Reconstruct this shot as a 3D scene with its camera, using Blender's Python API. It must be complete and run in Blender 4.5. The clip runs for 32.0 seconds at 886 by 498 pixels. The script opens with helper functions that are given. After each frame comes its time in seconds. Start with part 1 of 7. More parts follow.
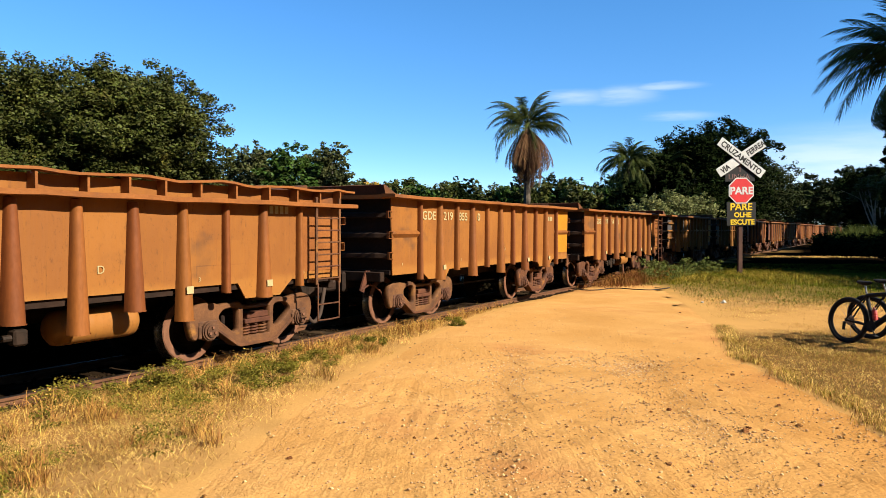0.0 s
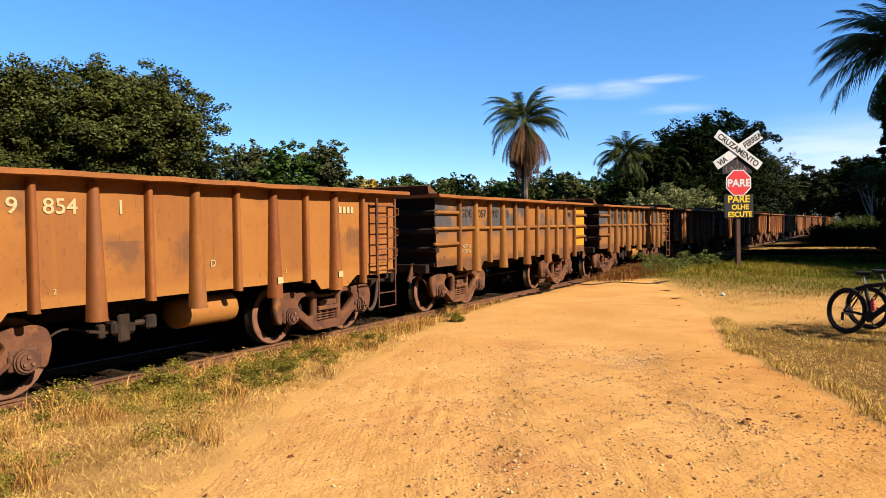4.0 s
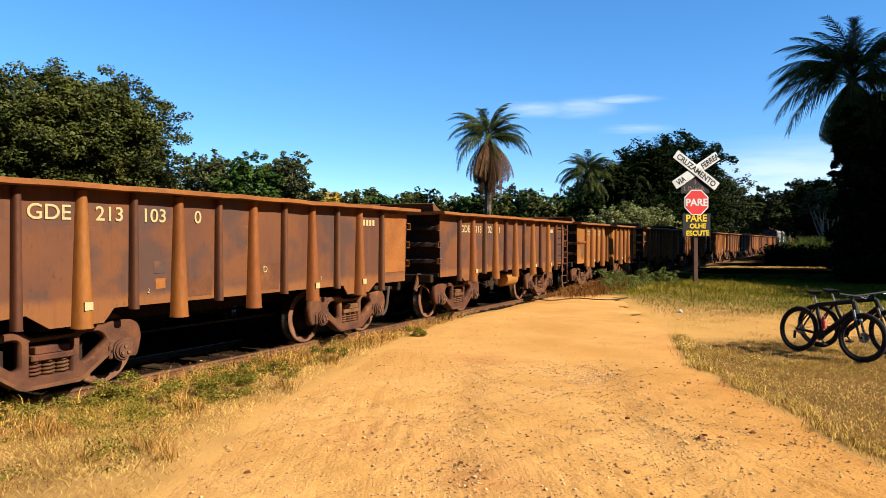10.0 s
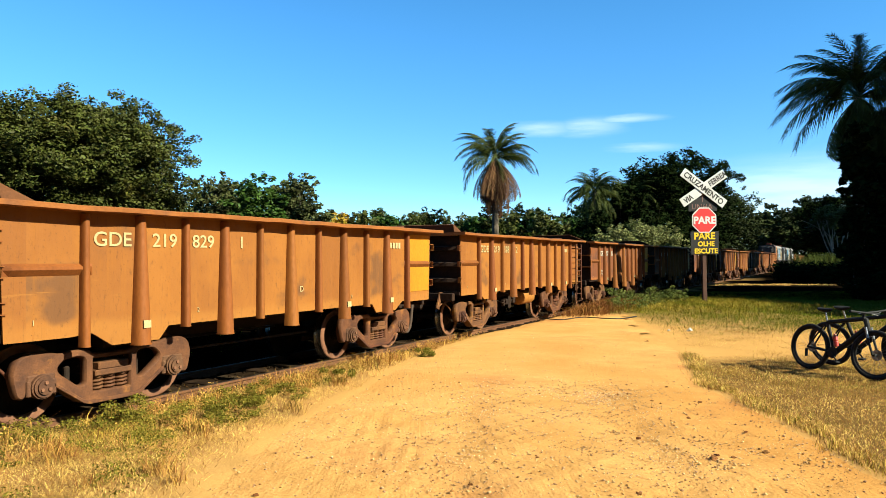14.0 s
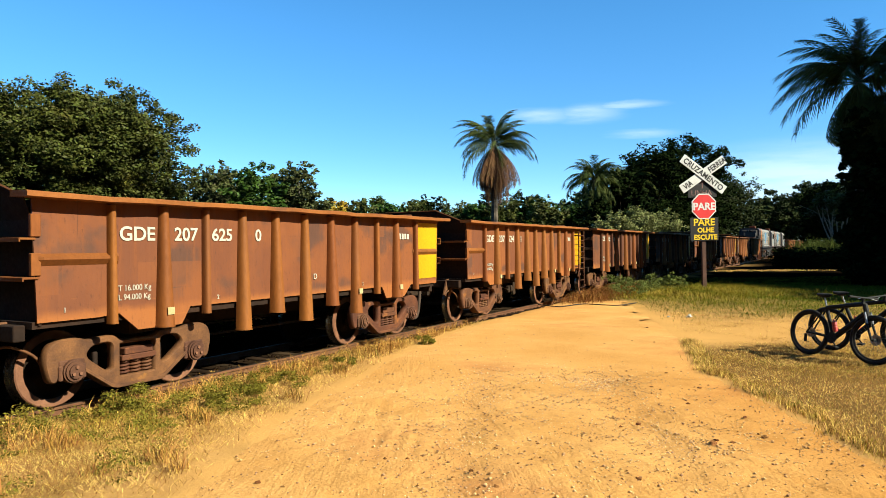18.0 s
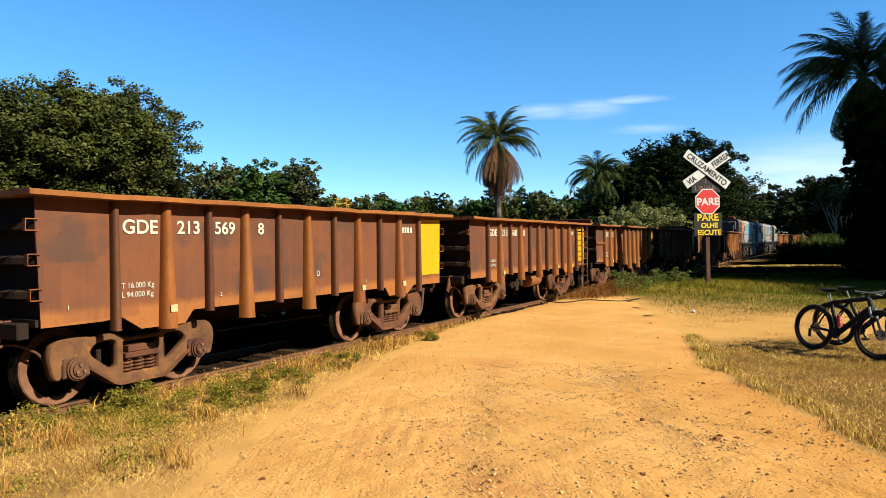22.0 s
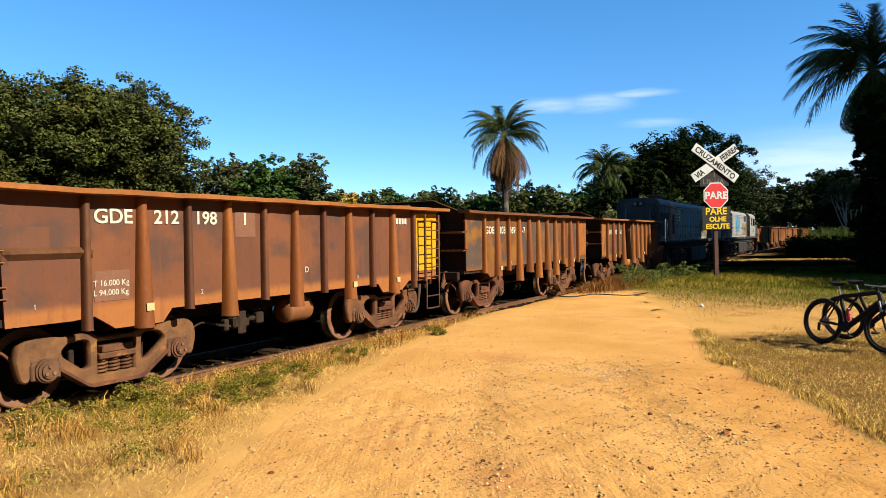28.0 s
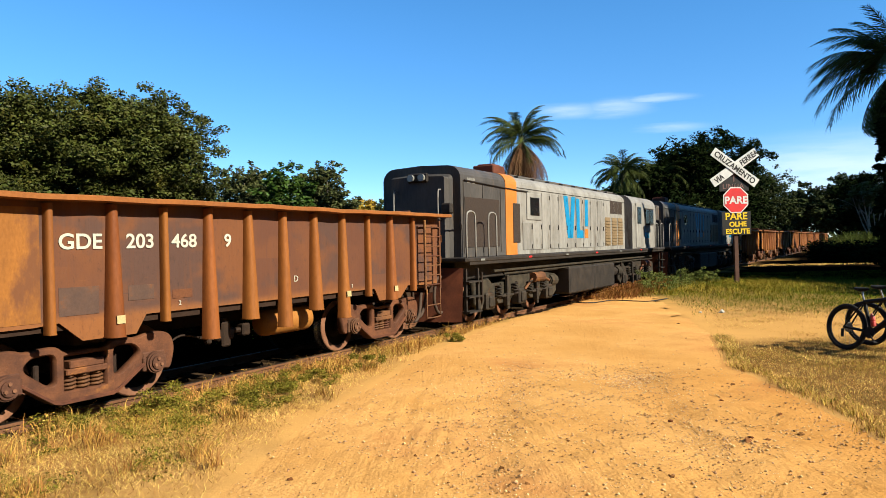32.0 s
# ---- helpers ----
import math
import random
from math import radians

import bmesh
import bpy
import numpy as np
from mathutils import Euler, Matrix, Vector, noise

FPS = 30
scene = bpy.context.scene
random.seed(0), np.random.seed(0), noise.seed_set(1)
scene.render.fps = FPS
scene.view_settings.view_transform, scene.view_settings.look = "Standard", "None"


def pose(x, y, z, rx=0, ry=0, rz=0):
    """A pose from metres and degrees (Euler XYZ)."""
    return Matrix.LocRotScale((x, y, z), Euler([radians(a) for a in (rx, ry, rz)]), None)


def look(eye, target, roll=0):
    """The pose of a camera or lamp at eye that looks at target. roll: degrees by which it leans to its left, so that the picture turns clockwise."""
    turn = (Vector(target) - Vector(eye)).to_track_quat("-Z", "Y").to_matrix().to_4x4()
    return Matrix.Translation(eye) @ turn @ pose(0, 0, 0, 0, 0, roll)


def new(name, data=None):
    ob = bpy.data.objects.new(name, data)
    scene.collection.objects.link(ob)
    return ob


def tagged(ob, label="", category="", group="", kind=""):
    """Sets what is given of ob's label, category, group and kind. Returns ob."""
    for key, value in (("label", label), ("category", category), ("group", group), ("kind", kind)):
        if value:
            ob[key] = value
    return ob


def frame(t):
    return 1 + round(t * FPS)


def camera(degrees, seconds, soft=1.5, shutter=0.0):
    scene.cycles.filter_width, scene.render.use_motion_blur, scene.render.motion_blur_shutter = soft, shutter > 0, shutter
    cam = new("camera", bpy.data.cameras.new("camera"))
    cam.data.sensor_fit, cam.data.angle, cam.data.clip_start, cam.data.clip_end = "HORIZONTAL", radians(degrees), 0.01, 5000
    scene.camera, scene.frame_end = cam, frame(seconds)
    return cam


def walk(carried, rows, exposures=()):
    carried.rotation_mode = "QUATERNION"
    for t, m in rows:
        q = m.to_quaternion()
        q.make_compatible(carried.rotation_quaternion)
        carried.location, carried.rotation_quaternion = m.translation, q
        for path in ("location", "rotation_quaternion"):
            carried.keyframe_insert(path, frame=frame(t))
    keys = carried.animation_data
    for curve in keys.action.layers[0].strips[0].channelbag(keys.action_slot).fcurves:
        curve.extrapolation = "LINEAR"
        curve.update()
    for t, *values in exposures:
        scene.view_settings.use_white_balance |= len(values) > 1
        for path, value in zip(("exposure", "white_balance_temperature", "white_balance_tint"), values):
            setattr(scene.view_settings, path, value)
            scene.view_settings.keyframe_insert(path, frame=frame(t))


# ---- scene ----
U = Vector((0.50717, 0.86185, 0.0))      # the track's direction, away from the eye
N = Vector((0.86185, -0.50717, 0.0))     # square to the track, towards the eye
CENTRE = 7.84                            # from the eye to the track's middle
BEND, RADIUS, SWING = 16.0, 700.0, 0.026  # where the straight ends, the curve after it, and how far it turns
PITCH = 9.5216                           # from wagon to wagon

cam = camera(64.0, 32.0, soft=0.6)
PATH = [
    (0.0, 88.302, -0.229, 0.007),
    (0.5, 88.150, -0.128, 0.006),
    (1.0, 88.060, -0.042, -0.119),
    (1.5, 88.088, 0.044, 0.049),
    (2.0, 87.957, 0.224, -0.051),
    (2.5, 87.988, 0.291, 0.020),
    (3.0, 88.034, 0.456, -0.188),
    (3.5, 88.054, 0.562, -0.136),
    (5.5, 87.726, 0.411, -0.535),
    (6.0, 87.891, 0.368, -0.838),
    (6.5, 87.927, 0.551, -1.173),
    (7.0, 87.809, 0.602, -1.334),
    (7.5, 87.870, 0.394, -2.487),
    (8.0, 88.199, 0.049, -4.052),
    (8.5, 88.959, -0.025, -3.689),
    (9.0, 88.865, -0.141, -3.454),
    (9.5, 88.959, -0.312, -2.993),
    (10.0, 89.155, -0.347, -3.122),
    (10.5, 89.385, -0.305, -3.401),
    (11.0, 89.491, 0.074, -3.046),
    (11.5, 89.534, 0.086, -2.908),
    (12.0, 89.528, 0.011, -2.772),
    (12.5, 89.467, 0.016, -2.601),
    (13.0, 90.100, -0.100, -2.600),
    (13.5, 91.202, 0.090, -2.411),
    (14.0, 90.762, 0.105, -2.511),
    (14.5, 90.321, 0.163, -2.625),
    (17.0, 89.900, 0.331, -2.578),
    (17.5, 89.828, 0.238, -2.609),
    (18.0, 89.765, 0.424, -2.541),
    (18.5, 89.708, 0.446, -2.630),
    (19.0, 89.857, 0.477, -2.701),
    (19.5, 89.661, 0.500, -2.608),
    (20.0, 89.446, 0.600, -2.541),
    (20.5, 89.539, 0.402, -2.492),
    (21.0, 89.475, 0.663, -2.411),
    (21.5, 89.530, 0.609, -2.351),
    (22.0, 89.473, 0.654, -2.277),
    (22.5, 89.359, 0.606, -2.208),
    (23.0, 89.230, 0.611, -2.130),
    (23.5, 89.188, 0.723, -1.911),
    (24.0, 89.031, 0.777, -1.938),
    (24.5, 88.979, 0.708, -1.863),
    (25.0, 88.813, 0.742, -1.814),
    (25.5, 88.878, 0.713, -2.023),
    (27.5, 89.084, 0.891, -1.655),
    (28.0, 89.045, 0.805, -1.690),
    (28.5, 88.899, 0.904, -1.626),
    (29.0, 88.745, 0.917, -1.505),
    (29.5, 88.836, 0.929, -1.192),
    (30.0, 89.123, 1.019, -1.132),
    (30.5, 89.234, 0.869, -1.158),
    (31.0, 89.329, 0.898, -0.948),
    (31.5, 89.458, 1.015, -0.541),
    (32.0, 89.590, 1.067, -0.280),
]
# the clip's camera brightens a little in the middle of the shot
EXPOSURES = [(0, 1.60, 6500, 8), (3, 1.58, 6500, 14), (8, 1.57, 6500, 14), (10, 1.61, 6500, 8), (11, 1.70, 6500, 6), (12, 1.67, 6500, 4), (13, 1.68, 6500, 0), (14, 1.85, 6500, -4), (14.5, 1.85, 6500, -4), (17, 1.75, 6500, -2), (19, 1.69, 6500, -2), (21, 1.61, 6500, 2), (25, 1.63, 6500, 2), (28, 1.61, 6500, 4), (32, 1.63, 6500, 4)]
walk(cam, [(t, pose(0, 0, 1.7, rx, ry, rz)) for t, rx, ry, rz in PATH], EXPOSURES)

# ---- light ----
SUN_AT = Vector((0.85, -0.53, 0.0)).normalized()
SUN_UP = radians(34)
world = bpy.data.worlds.new("world")
scene.world = world
world.use_nodes = True
wn, wl = world.node_tree.nodes, world.node_tree.links
wn.clear()
sky = wn.new("ShaderNodeTexSky")
sky.sky_type = "NISHITA"
sky.sun_disc = False
sky.sun_elevation = SUN_UP
sky.sun_rotation = math.atan2(SUN_AT.x, SUN_AT.y)
sky.altitude, sky.air_density, sky.dust_density, sky.ozone_density = 2200, 0.75, 0.0, 2.0
# thin cirrus, drawn out along the horizon
coord = wn.new("ShaderNodeTexCoord")
stretch = wn.new("ShaderNodeMapping")
stretch.inputs["Location"].default_value = (0.3, 0.1, 0.44)
stretch.inputs["Scale"].default_value = (2.6, 2.6, 22.0)
wisp = wn.new("ShaderNodeTexNoise")
wisp.inputs["Scale"].default_value = 1.6
wisp.inputs["Detail"].default_value = 6
wisp.inputs["Roughness"].default_value = 0.62
ramp = wn.new("ShaderNodeMapRange")
ramp.inputs["From Min"].default_value, ramp.inputs["From Max"].default_value = 0.36, 0.60
ramp.inputs["To Min"].default_value, ramp.inputs["To Max"].default_value = 0.08, 0.40
bank = wn.new("ShaderNodeMapRange")
for key, value in (("From Min", 0.30), ("From Max", 0.60), ("To Min", 0.12), ("To Max", 0.62)):
    bank.inputs[key].default_value = value
wl.new(wisp.outputs["Fac"], bank.inputs["Value"])
# the cirrus lies in a few drawn-out wisps and a low bank, frayed by the same noise
fray = wn.new("ShaderNodeVectorMath")
fray.operation = "MULTIPLY_ADD"
fray.inputs[1].default_value = (0.10, 0.10, 0.022)
wl.new(wisp.outputs["Color"], fray.inputs[0])
wl.new(coord.outputs["Generated"], fray.inputs[2])
low = None
for where, reach, squash, thick in (((0.185, 0.966, 0.178), 0.062, 4.0, ramp), ((0.245, 0.952, 0.180), 0.064, 3.6, ramp), ((0.300, 0.937, 0.188), 0.060, 8.0, ramp), ((0.310, 0.939, 0.149), 0.066, 7.0, ramp), ((0.50, 0.862, 0.075), 0.24, 3.6, bank)):
    shift = Vector(where) + Vector((0.05, 0.05, 0.011))
    flat = wn.new("ShaderNodeVectorMath")
    flat.operation = "MULTIPLY"
    flat.inputs[1].default_value = (1.0, 1.0, squash)
    wl.new(fray.outputs["Vector"], flat.inputs[0])
    spot = wn.new("ShaderNodeVectorMath")
    spot.operation = "DISTANCE"
    spot.inputs[1].default_value = (shift.x, shift.y, shift.z * squash)
    wl.new(flat.outputs["Vector"], spot.inputs[0])
    fade = wn.new("ShaderNodeMapRange")
    fade.interpolation_type = "SMOOTHSTEP"
    fade.inputs["From Min"].default_value, fade.inputs["From Max"].default_value = reach, reach * 0.1
    wl.new(spot.outputs["Value"], fade.inputs["Value"])
    veil = wn.new("ShaderNodeMath")
    veil.operation = "MULTIPLY"
    wl.new(fade.outputs["Result"], veil.inputs[0])
    wl.new(thick.outputs["Result"], veil.inputs[1])
    if low is not None:
        both = wn.new("ShaderNodeMath")
        both.operation = "MAXIMUM"
        wl.new(low.outputs["Value"], both.inputs[0])
        wl.new(veil.outputs["Value"], both.inputs[1])
        veil = both
    low = veil
cloud = wn.new("ShaderNodeMix")
cloud.data_type = "RGBA"
cloud.inputs[7].default_value = (6.5, 7.2, 8.0, 1)
back = wn.new("ShaderNodeBackground")
back.inputs["Strength"].default_value = 0.0518
out = wn.new("ShaderNodeOutputWorld")
wl.new(coord.outputs["Generated"], stretch.inputs["Vector"])
wl.new(stretch.outputs["Vector"], wisp.inputs["Vector"])
wl.new(wisp.outputs["Fac"], ramp.inputs["Value"])
wl.new(low.outputs["Value"], cloud.inputs["Factor"])
deep = wn.new("ShaderNodeHueSaturation")
deep.inputs["Hue"].default_value = 0.4975
deep.inputs["Saturation"].default_value = 1.25
deep.inputs["Value"].default_value = 1.62
wl.new(sky.outputs["Color"], deep.inputs["Color"])
# a clear dry day: the sky pales only a little towards the horizon
height = wn.new("ShaderNodeSeparateXYZ")
wl.new(coord.outputs["Generated"], height.inputs["Vector"])
pale = wn.new("ShaderNodeMapRange")
pale.interpolation_type = "SMOOTHSTEP"
for key, value in (("From Min", 0.0), ("From Max", 0.34), ("To Min", 0.74), ("To Max", 1.06)):
    pale.inputs[key].default_value = value
wl.new(height.outputs["Z"], pale.inputs["Value"])
clear = wn.new("ShaderNodeVectorMath")
clear.operation = "SCALE"
wl.new(deep.outputs["Color"], clear.inputs[0])
wl.new(pale.outputs["Result"], clear.inputs["Scale"])
wl.new(clear.outputs["Vector"], cloud.inputs[6])
wl.new(cloud.outputs[2], back.inputs["Color"])
wl.new(back.outputs["Background"], out.inputs["Surface"])

sun = new("sun", bpy.data.lights.new("sun", "SUN"))
sun.data.energy, sun.data.angle, sun.data.color = 5.0, radians(0.5), (1.0, 0.90, 0.74)
sun.matrix_basis = look((0, 0, 0), -(SUN_AT * math.cos(SUN_UP) + Vector((0, 0, math.sin(SUN_UP)))))


# ---- materials ----
def material(name, dark, light, scale=4.0, rough=0.8, metal=0.0, bump=0.2, fine=40.0, third=None, third_at=0.6,
             third_scale=1.2, island=0.0, random_tone=0.0, streak=1.0, world_space=False, bump_scale=None, sheen=0.18):
    """Two tones over a coarse and a fine noise, a third tone in patches, relief, and a random tone for each piece."""
    mat = bpy.data.materials.new(name)
    mat.use_nodes = True
    nodes, links = mat.node_tree.nodes, mat.node_tree.links
    bsdf = nodes["Principled BSDF"]
    bsdf.inputs["Roughness"].default_value, bsdf.inputs["Metallic"].default_value = rough, metal
    bsdf.inputs["Specular IOR Level"].default_value = sheen
    tc = nodes.new("ShaderNodeTexCoord")
    mapping = nodes.new("ShaderNodeMapping")
    mapping.inputs["Scale"].default_value = (1, 1, 1 / streak)
    if world_space:
        geo = nodes.new("ShaderNodeNewGeometry")
        links.new(geo.outputs["Position"], mapping.inputs["Vector"])
    else:
        links.new(tc.outputs["Object"], mapping.inputs["Vector"])
    info = nodes.new("ShaderNodeObjectInfo")
    shift = nodes.new("ShaderNodeVectorMath")
    shift.operation = "MULTIPLY_ADD"
    shift.inputs[1].default_value = (17.0, 9.0, 5.0)
    links.new(info.outputs["Random"], shift.inputs[0])
    links.new(mapping.outputs["Vector"], shift.inputs[2])
    where = shift.outputs["Vector"] if not world_space else mapping.outputs["Vector"]

    def noise_node(sc, detail=5, roughness=0.6):
        node = nodes.new("ShaderNodeTexNoise")
        node.inputs["Scale"].default_value, node.inputs["Detail"].default_value, node.inputs["Roughness"].default_value = sc, detail, roughness
        links.new(where, node.inputs["Vector"])
        return node

    def rgb_mix(fac, a, b):
        node = nodes.new("ShaderNodeMix")
        node.data_type = "RGBA"
        links.new(fac, node.inputs["Factor"])
        for k, v in ((6, a), (7, b)):
            if isinstance(v, tuple):
                node.inputs[k].default_value = (*v, 1)
            else:
                links.new(v, node.inputs[k])
        return node.outputs[2]

    def ranged(value, a, b, c=0.0, d=1.0):
        node = nodes.new("ShaderNodeMapRange")
        for k, v in zip(("From Min", "From Max", "To Min", "To Max"), (a, b, c, d)):
            node.inputs[k].default_value = v
        links.new(value, node.inputs["Value"])
        return node.outputs["Result"]

    coarse, small = noise_node(scale), noise_node(fine, 4)
    colour = rgb_mix(ranged(coarse.outputs["Fac"], 0.35, 0.65), dark, light)
    tone = rgb_mix(ranged(small.outputs["Fac"], 0.3, 0.7, 0.0, 0.35), colour, tuple(c * 0.45 for c in dark))
    if third:
        patch = noise_node(third_scale, 6, 0.65)
        tone = rgb_mix(ranged(patch.outputs["Fac"], third_at - 0.04, third_at + 0.10), tone, third)
    if island or random_tone:
        if island:
            g2 = nodes.new("ShaderNodeNewGeometry")
            source, spread = g2.outputs["Random Per Island"], island
        else:
            source, spread = info.outputs["Random"], random_tone
        hsv = nodes.new("ShaderNodeHueSaturation")
        links.new(tone, hsv.inputs["Color"])
        links.new(ranged(source, 0, 1, 1 - spread, 1 + spread), hsv.inputs["Value"])
        wob = nodes.new("ShaderNodeMath")
        wob.operation = "MULTIPLY_ADD"
        links.new(source, wob.inputs[0])
        wob.inputs[1].default_value, wob.inputs[2].default_value = 0.05 * spread * 2, 0.5 - 0.05 * spread
        links.new(wob.outputs["Value"], hsv.inputs["Hue"])
        tone = hsv.outputs["Color"]
    links.new(tone, bsdf.inputs["Base Color"])
    if bump:
        relief = noise_node(bump_scale or fine, 6)
        node = nodes.new("ShaderNodeBump")
        node.inputs["Strength"].default_value, node.inputs["Distance"].default_value = bump, 0.02
        links.new(relief.outputs["Fac"], node.inputs["Height"])
        links.new(node.outputs["Normal"], bsdf.inputs["Normal"])
    rr = ranged(small.outputs["Fac"], 0.2, 0.8, max(0.05, rough - 0.12), min(1, rough + 0.1))
    links.new(rr, bsdf.inputs["Roughness"])
    return mat


def sheet_material(name, base, patch, dark, band, dark_at=0.60, dark_up=False):
    """Rusty side sheets: a tone for each bay between the ribs, soft patches, runs down the sheet, and a brighter foot."""
    mat = bpy.data.materials.new(name)
    mat.use_nodes = True
    nodes, links = mat.node_tree.nodes, mat.node_tree.links
    bsdf = nodes["Principled BSDF"]
    bsdf.inputs["Specular IOR Level"].default_value = 0.2
    tc, info, split = nodes.new("ShaderNodeTexCoord"), nodes.new("ShaderNodeObjectInfo"), nodes.new("ShaderNodeSeparateXYZ")
    links.new(tc.outputs["Object"], split.inputs["Vector"])

    def calc(op, x, y=0.0, z=0.0):
        node = nodes.new("ShaderNodeMath")
        node.operation = op
        for k, v in enumerate((x, y, z)):
            if isinstance(v, float):
                node.inputs[k].default_value = v
            else:
                links.new(v, node.inputs[k])
        return node.outputs["Value"]

    def ranged(value, lo, hi, c=0.0, d=1.0):
        node = nodes.new("ShaderNodeMapRange")
        node.interpolation_type = "SMOOTHSTEP"
        for k, v in zip(("From Min", "From Max", "To Min", "To Max"), (lo, hi, c, d)):
            node.inputs[k].default_value = v
        links.new(value, node.inputs["Value"])
        return node.outputs["Result"]

    def noise_at(scale3, sc, detail=5, rough=0.6):
        m = nodes.new("ShaderNodeVectorMath")
        m.operation = "MULTIPLY"
        m.inputs[1].default_value = scale3
        links.new(tc.outputs["Object"], m.inputs[0])
        s = nodes.new("ShaderNodeVectorMath")
        s.operation = "MULTIPLY_ADD"
        s.inputs[1].default_value = (31.0, 17.0, 23.0)
        links.new(info.outputs["Random"], s.inputs[0])
        links.new(m.outputs["Vector"], s.inputs[2])
        n = nodes.new("ShaderNodeTexNoise")
        n.inputs["Scale"].default_value, n.inputs["Detail"].default_value, n.inputs["Roughness"].default_value = sc, detail, rough
        links.new(s.outputs["Vector"], n.inputs["Vector"])
        return n.outputs["Fac"]

    def mix(fac, x, y, mode="MIX"):
        node = nodes.new("ShaderNodeMix")
        node.data_type, node.blend_type = "RGBA", mode
        links.new(fac, node.inputs["Factor"])
        for k, v in ((6, x), (7, y)):
            if isinstance(v, tuple):
                node.inputs[k].default_value = (*v, 1)
            else:
                links.new(v, node.inputs[k])
        return node.outputs[2]

    bay = calc("FLOOR", calc("DIVIDE", split.outputs["X"], 0.633))
    cell = nodes.new("ShaderNodeCombineXYZ")
    links.new(bay, cell.inputs["X"])
    links.new(calc("MULTIPLY", info.outputs["Random"], 37.0), cell.inputs["Y"])
    white = nodes.new("ShaderNodeTexWhiteNoise")
    white.noise_dimensions = "2D"
    links.new(cell.outputs["Vector"], white.inputs["Vector"])
    tone = mix(ranged(calc("ADD", noise_at((1, 1, 0.8), 0.9), calc("MULTIPLY", white.outputs["Value"], 0.30)), 0.48, 0.82), base, patch)
    shade = ranged(calc("ADD", noise_at((1.0, 1.0, 1.3), 1.3, 4, 0.5), calc("MULTIPLY", white.outputs["Value"], 0.14)), dark_at, dark_at + 0.14, 0.0, 0.85)
    if dark_up:
        shade = calc("MULTIPLY", shade, ranged(split.outputs["Z"], 1.30, 1.72, 0.22, 1.15))
    tone = mix(shade, tone, dark)
    foot = calc("ADD", split.outputs["Z"], calc("MULTIPLY", noise_at((2, 2, 2), 2.0), 0.10))
    tone = mix(ranged(foot, 1.16, 1.04, 0.0, 0.75), tone, band)
    runs = noise_at((11, 11, 0.55), 1.0, 4, 0.7)
    tone = mix(ranged(runs, 0.52, 0.72, 0.0, 0.45), tone, patch)
    tone = mix(ranged(noise_at((1, 1, 0.5), 22.0, 5, 0.7), 0.55, 0.75, 0.0, 0.5), tone, tuple(k * 0.4 for k in dark))
    # thin dark runs, bright scrapes lying along the sheet, and pits
    tone = mix(ranged(noise_at((34, 34, 0.9), 1.0, 5, 0.75), 0.60, 0.74, 0.0, 0.55), tone, tuple(k * 0.55 for k in dark))
    tone = mix(ranged(noise_at((1.6, 1.6, 19), 1.0, 4, 0.7), 0.66, 0.74, 0.0, 0.5), tone, band)
    tone = mix(ranged(noise_at((1, 1, 1), 60.0, 3, 0.7), 0.64, 0.72, 0.0, 0.6), tone, tuple(k * 0.3 for k in dark))
    # paler squared patches where plates were welded over and repainted
    brick = nodes.new("ShaderNodeTexBrick")
    brick.offset, brick.squash = 0.37, 1.0
    for key, value in (("Scale", 1.0), ("Mortar Size", 0.006), ("Brick Width", 0.46), ("Row Height", 0.31), ("Bias", 0.0)):
        brick.inputs[key].default_value = value
    brick.inputs["Color1"].default_value, brick.inputs["Color2"].default_value, brick.inputs["Mortar"].default_value = (0, 0, 0, 1), (1, 1, 1, 1), (0, 0, 0, 1)
    flat2 = nodes.new("ShaderNodeCombineXYZ")
    links.new(calc("ADD", split.outputs["X"], calc("MULTIPLY", info.outputs["Random"], 7.0)), flat2.inputs["X"])
    links.new(split.outputs["Z"], flat2.inputs["Y"])
    links.new(flat2.outputs["Vector"], brick.inputs["Vector"])
    squares = calc("MULTIPLY", ranged(brick.outputs["Color"], 0.72, 0.80), ranged(noise_at((1, 1, 1), 0.8, 2), 0.50, 0.58, 0.0, 0.45))
    tone = mix(squares, tone, patch)
    links.new(tone, bsdf.inputs["Base Color"])
    links.new(ranged(runs, 0.3, 0.7, 0.58, 0.85), bsdf.inputs["Roughness"])
    bump = nodes.new("ShaderNodeBump")
    bump.inputs["Strength"].default_value, bump.inputs["Distance"].default_value = 0.25, 0.03
    links.new(calc("MULTIPLY_ADD", noise_at((1, 1, 1), 2.2, 3), 1.0, calc("MULTIPLY", noise_at((1, 1, 1), 40.0, 3), 0.12)), bump.inputs["Height"])
    links.new(bump.outputs["Normal"], bsdf.inputs["Normal"])
    return mat


def plain(name, colour, rough=0.5, metal=0.0):
    return material(name, tuple(c * 0.8 for c in colour), colour, 6, rough, metal, 0.05, 60, sheen=0.5 if rough < 0.45 else 0.25)


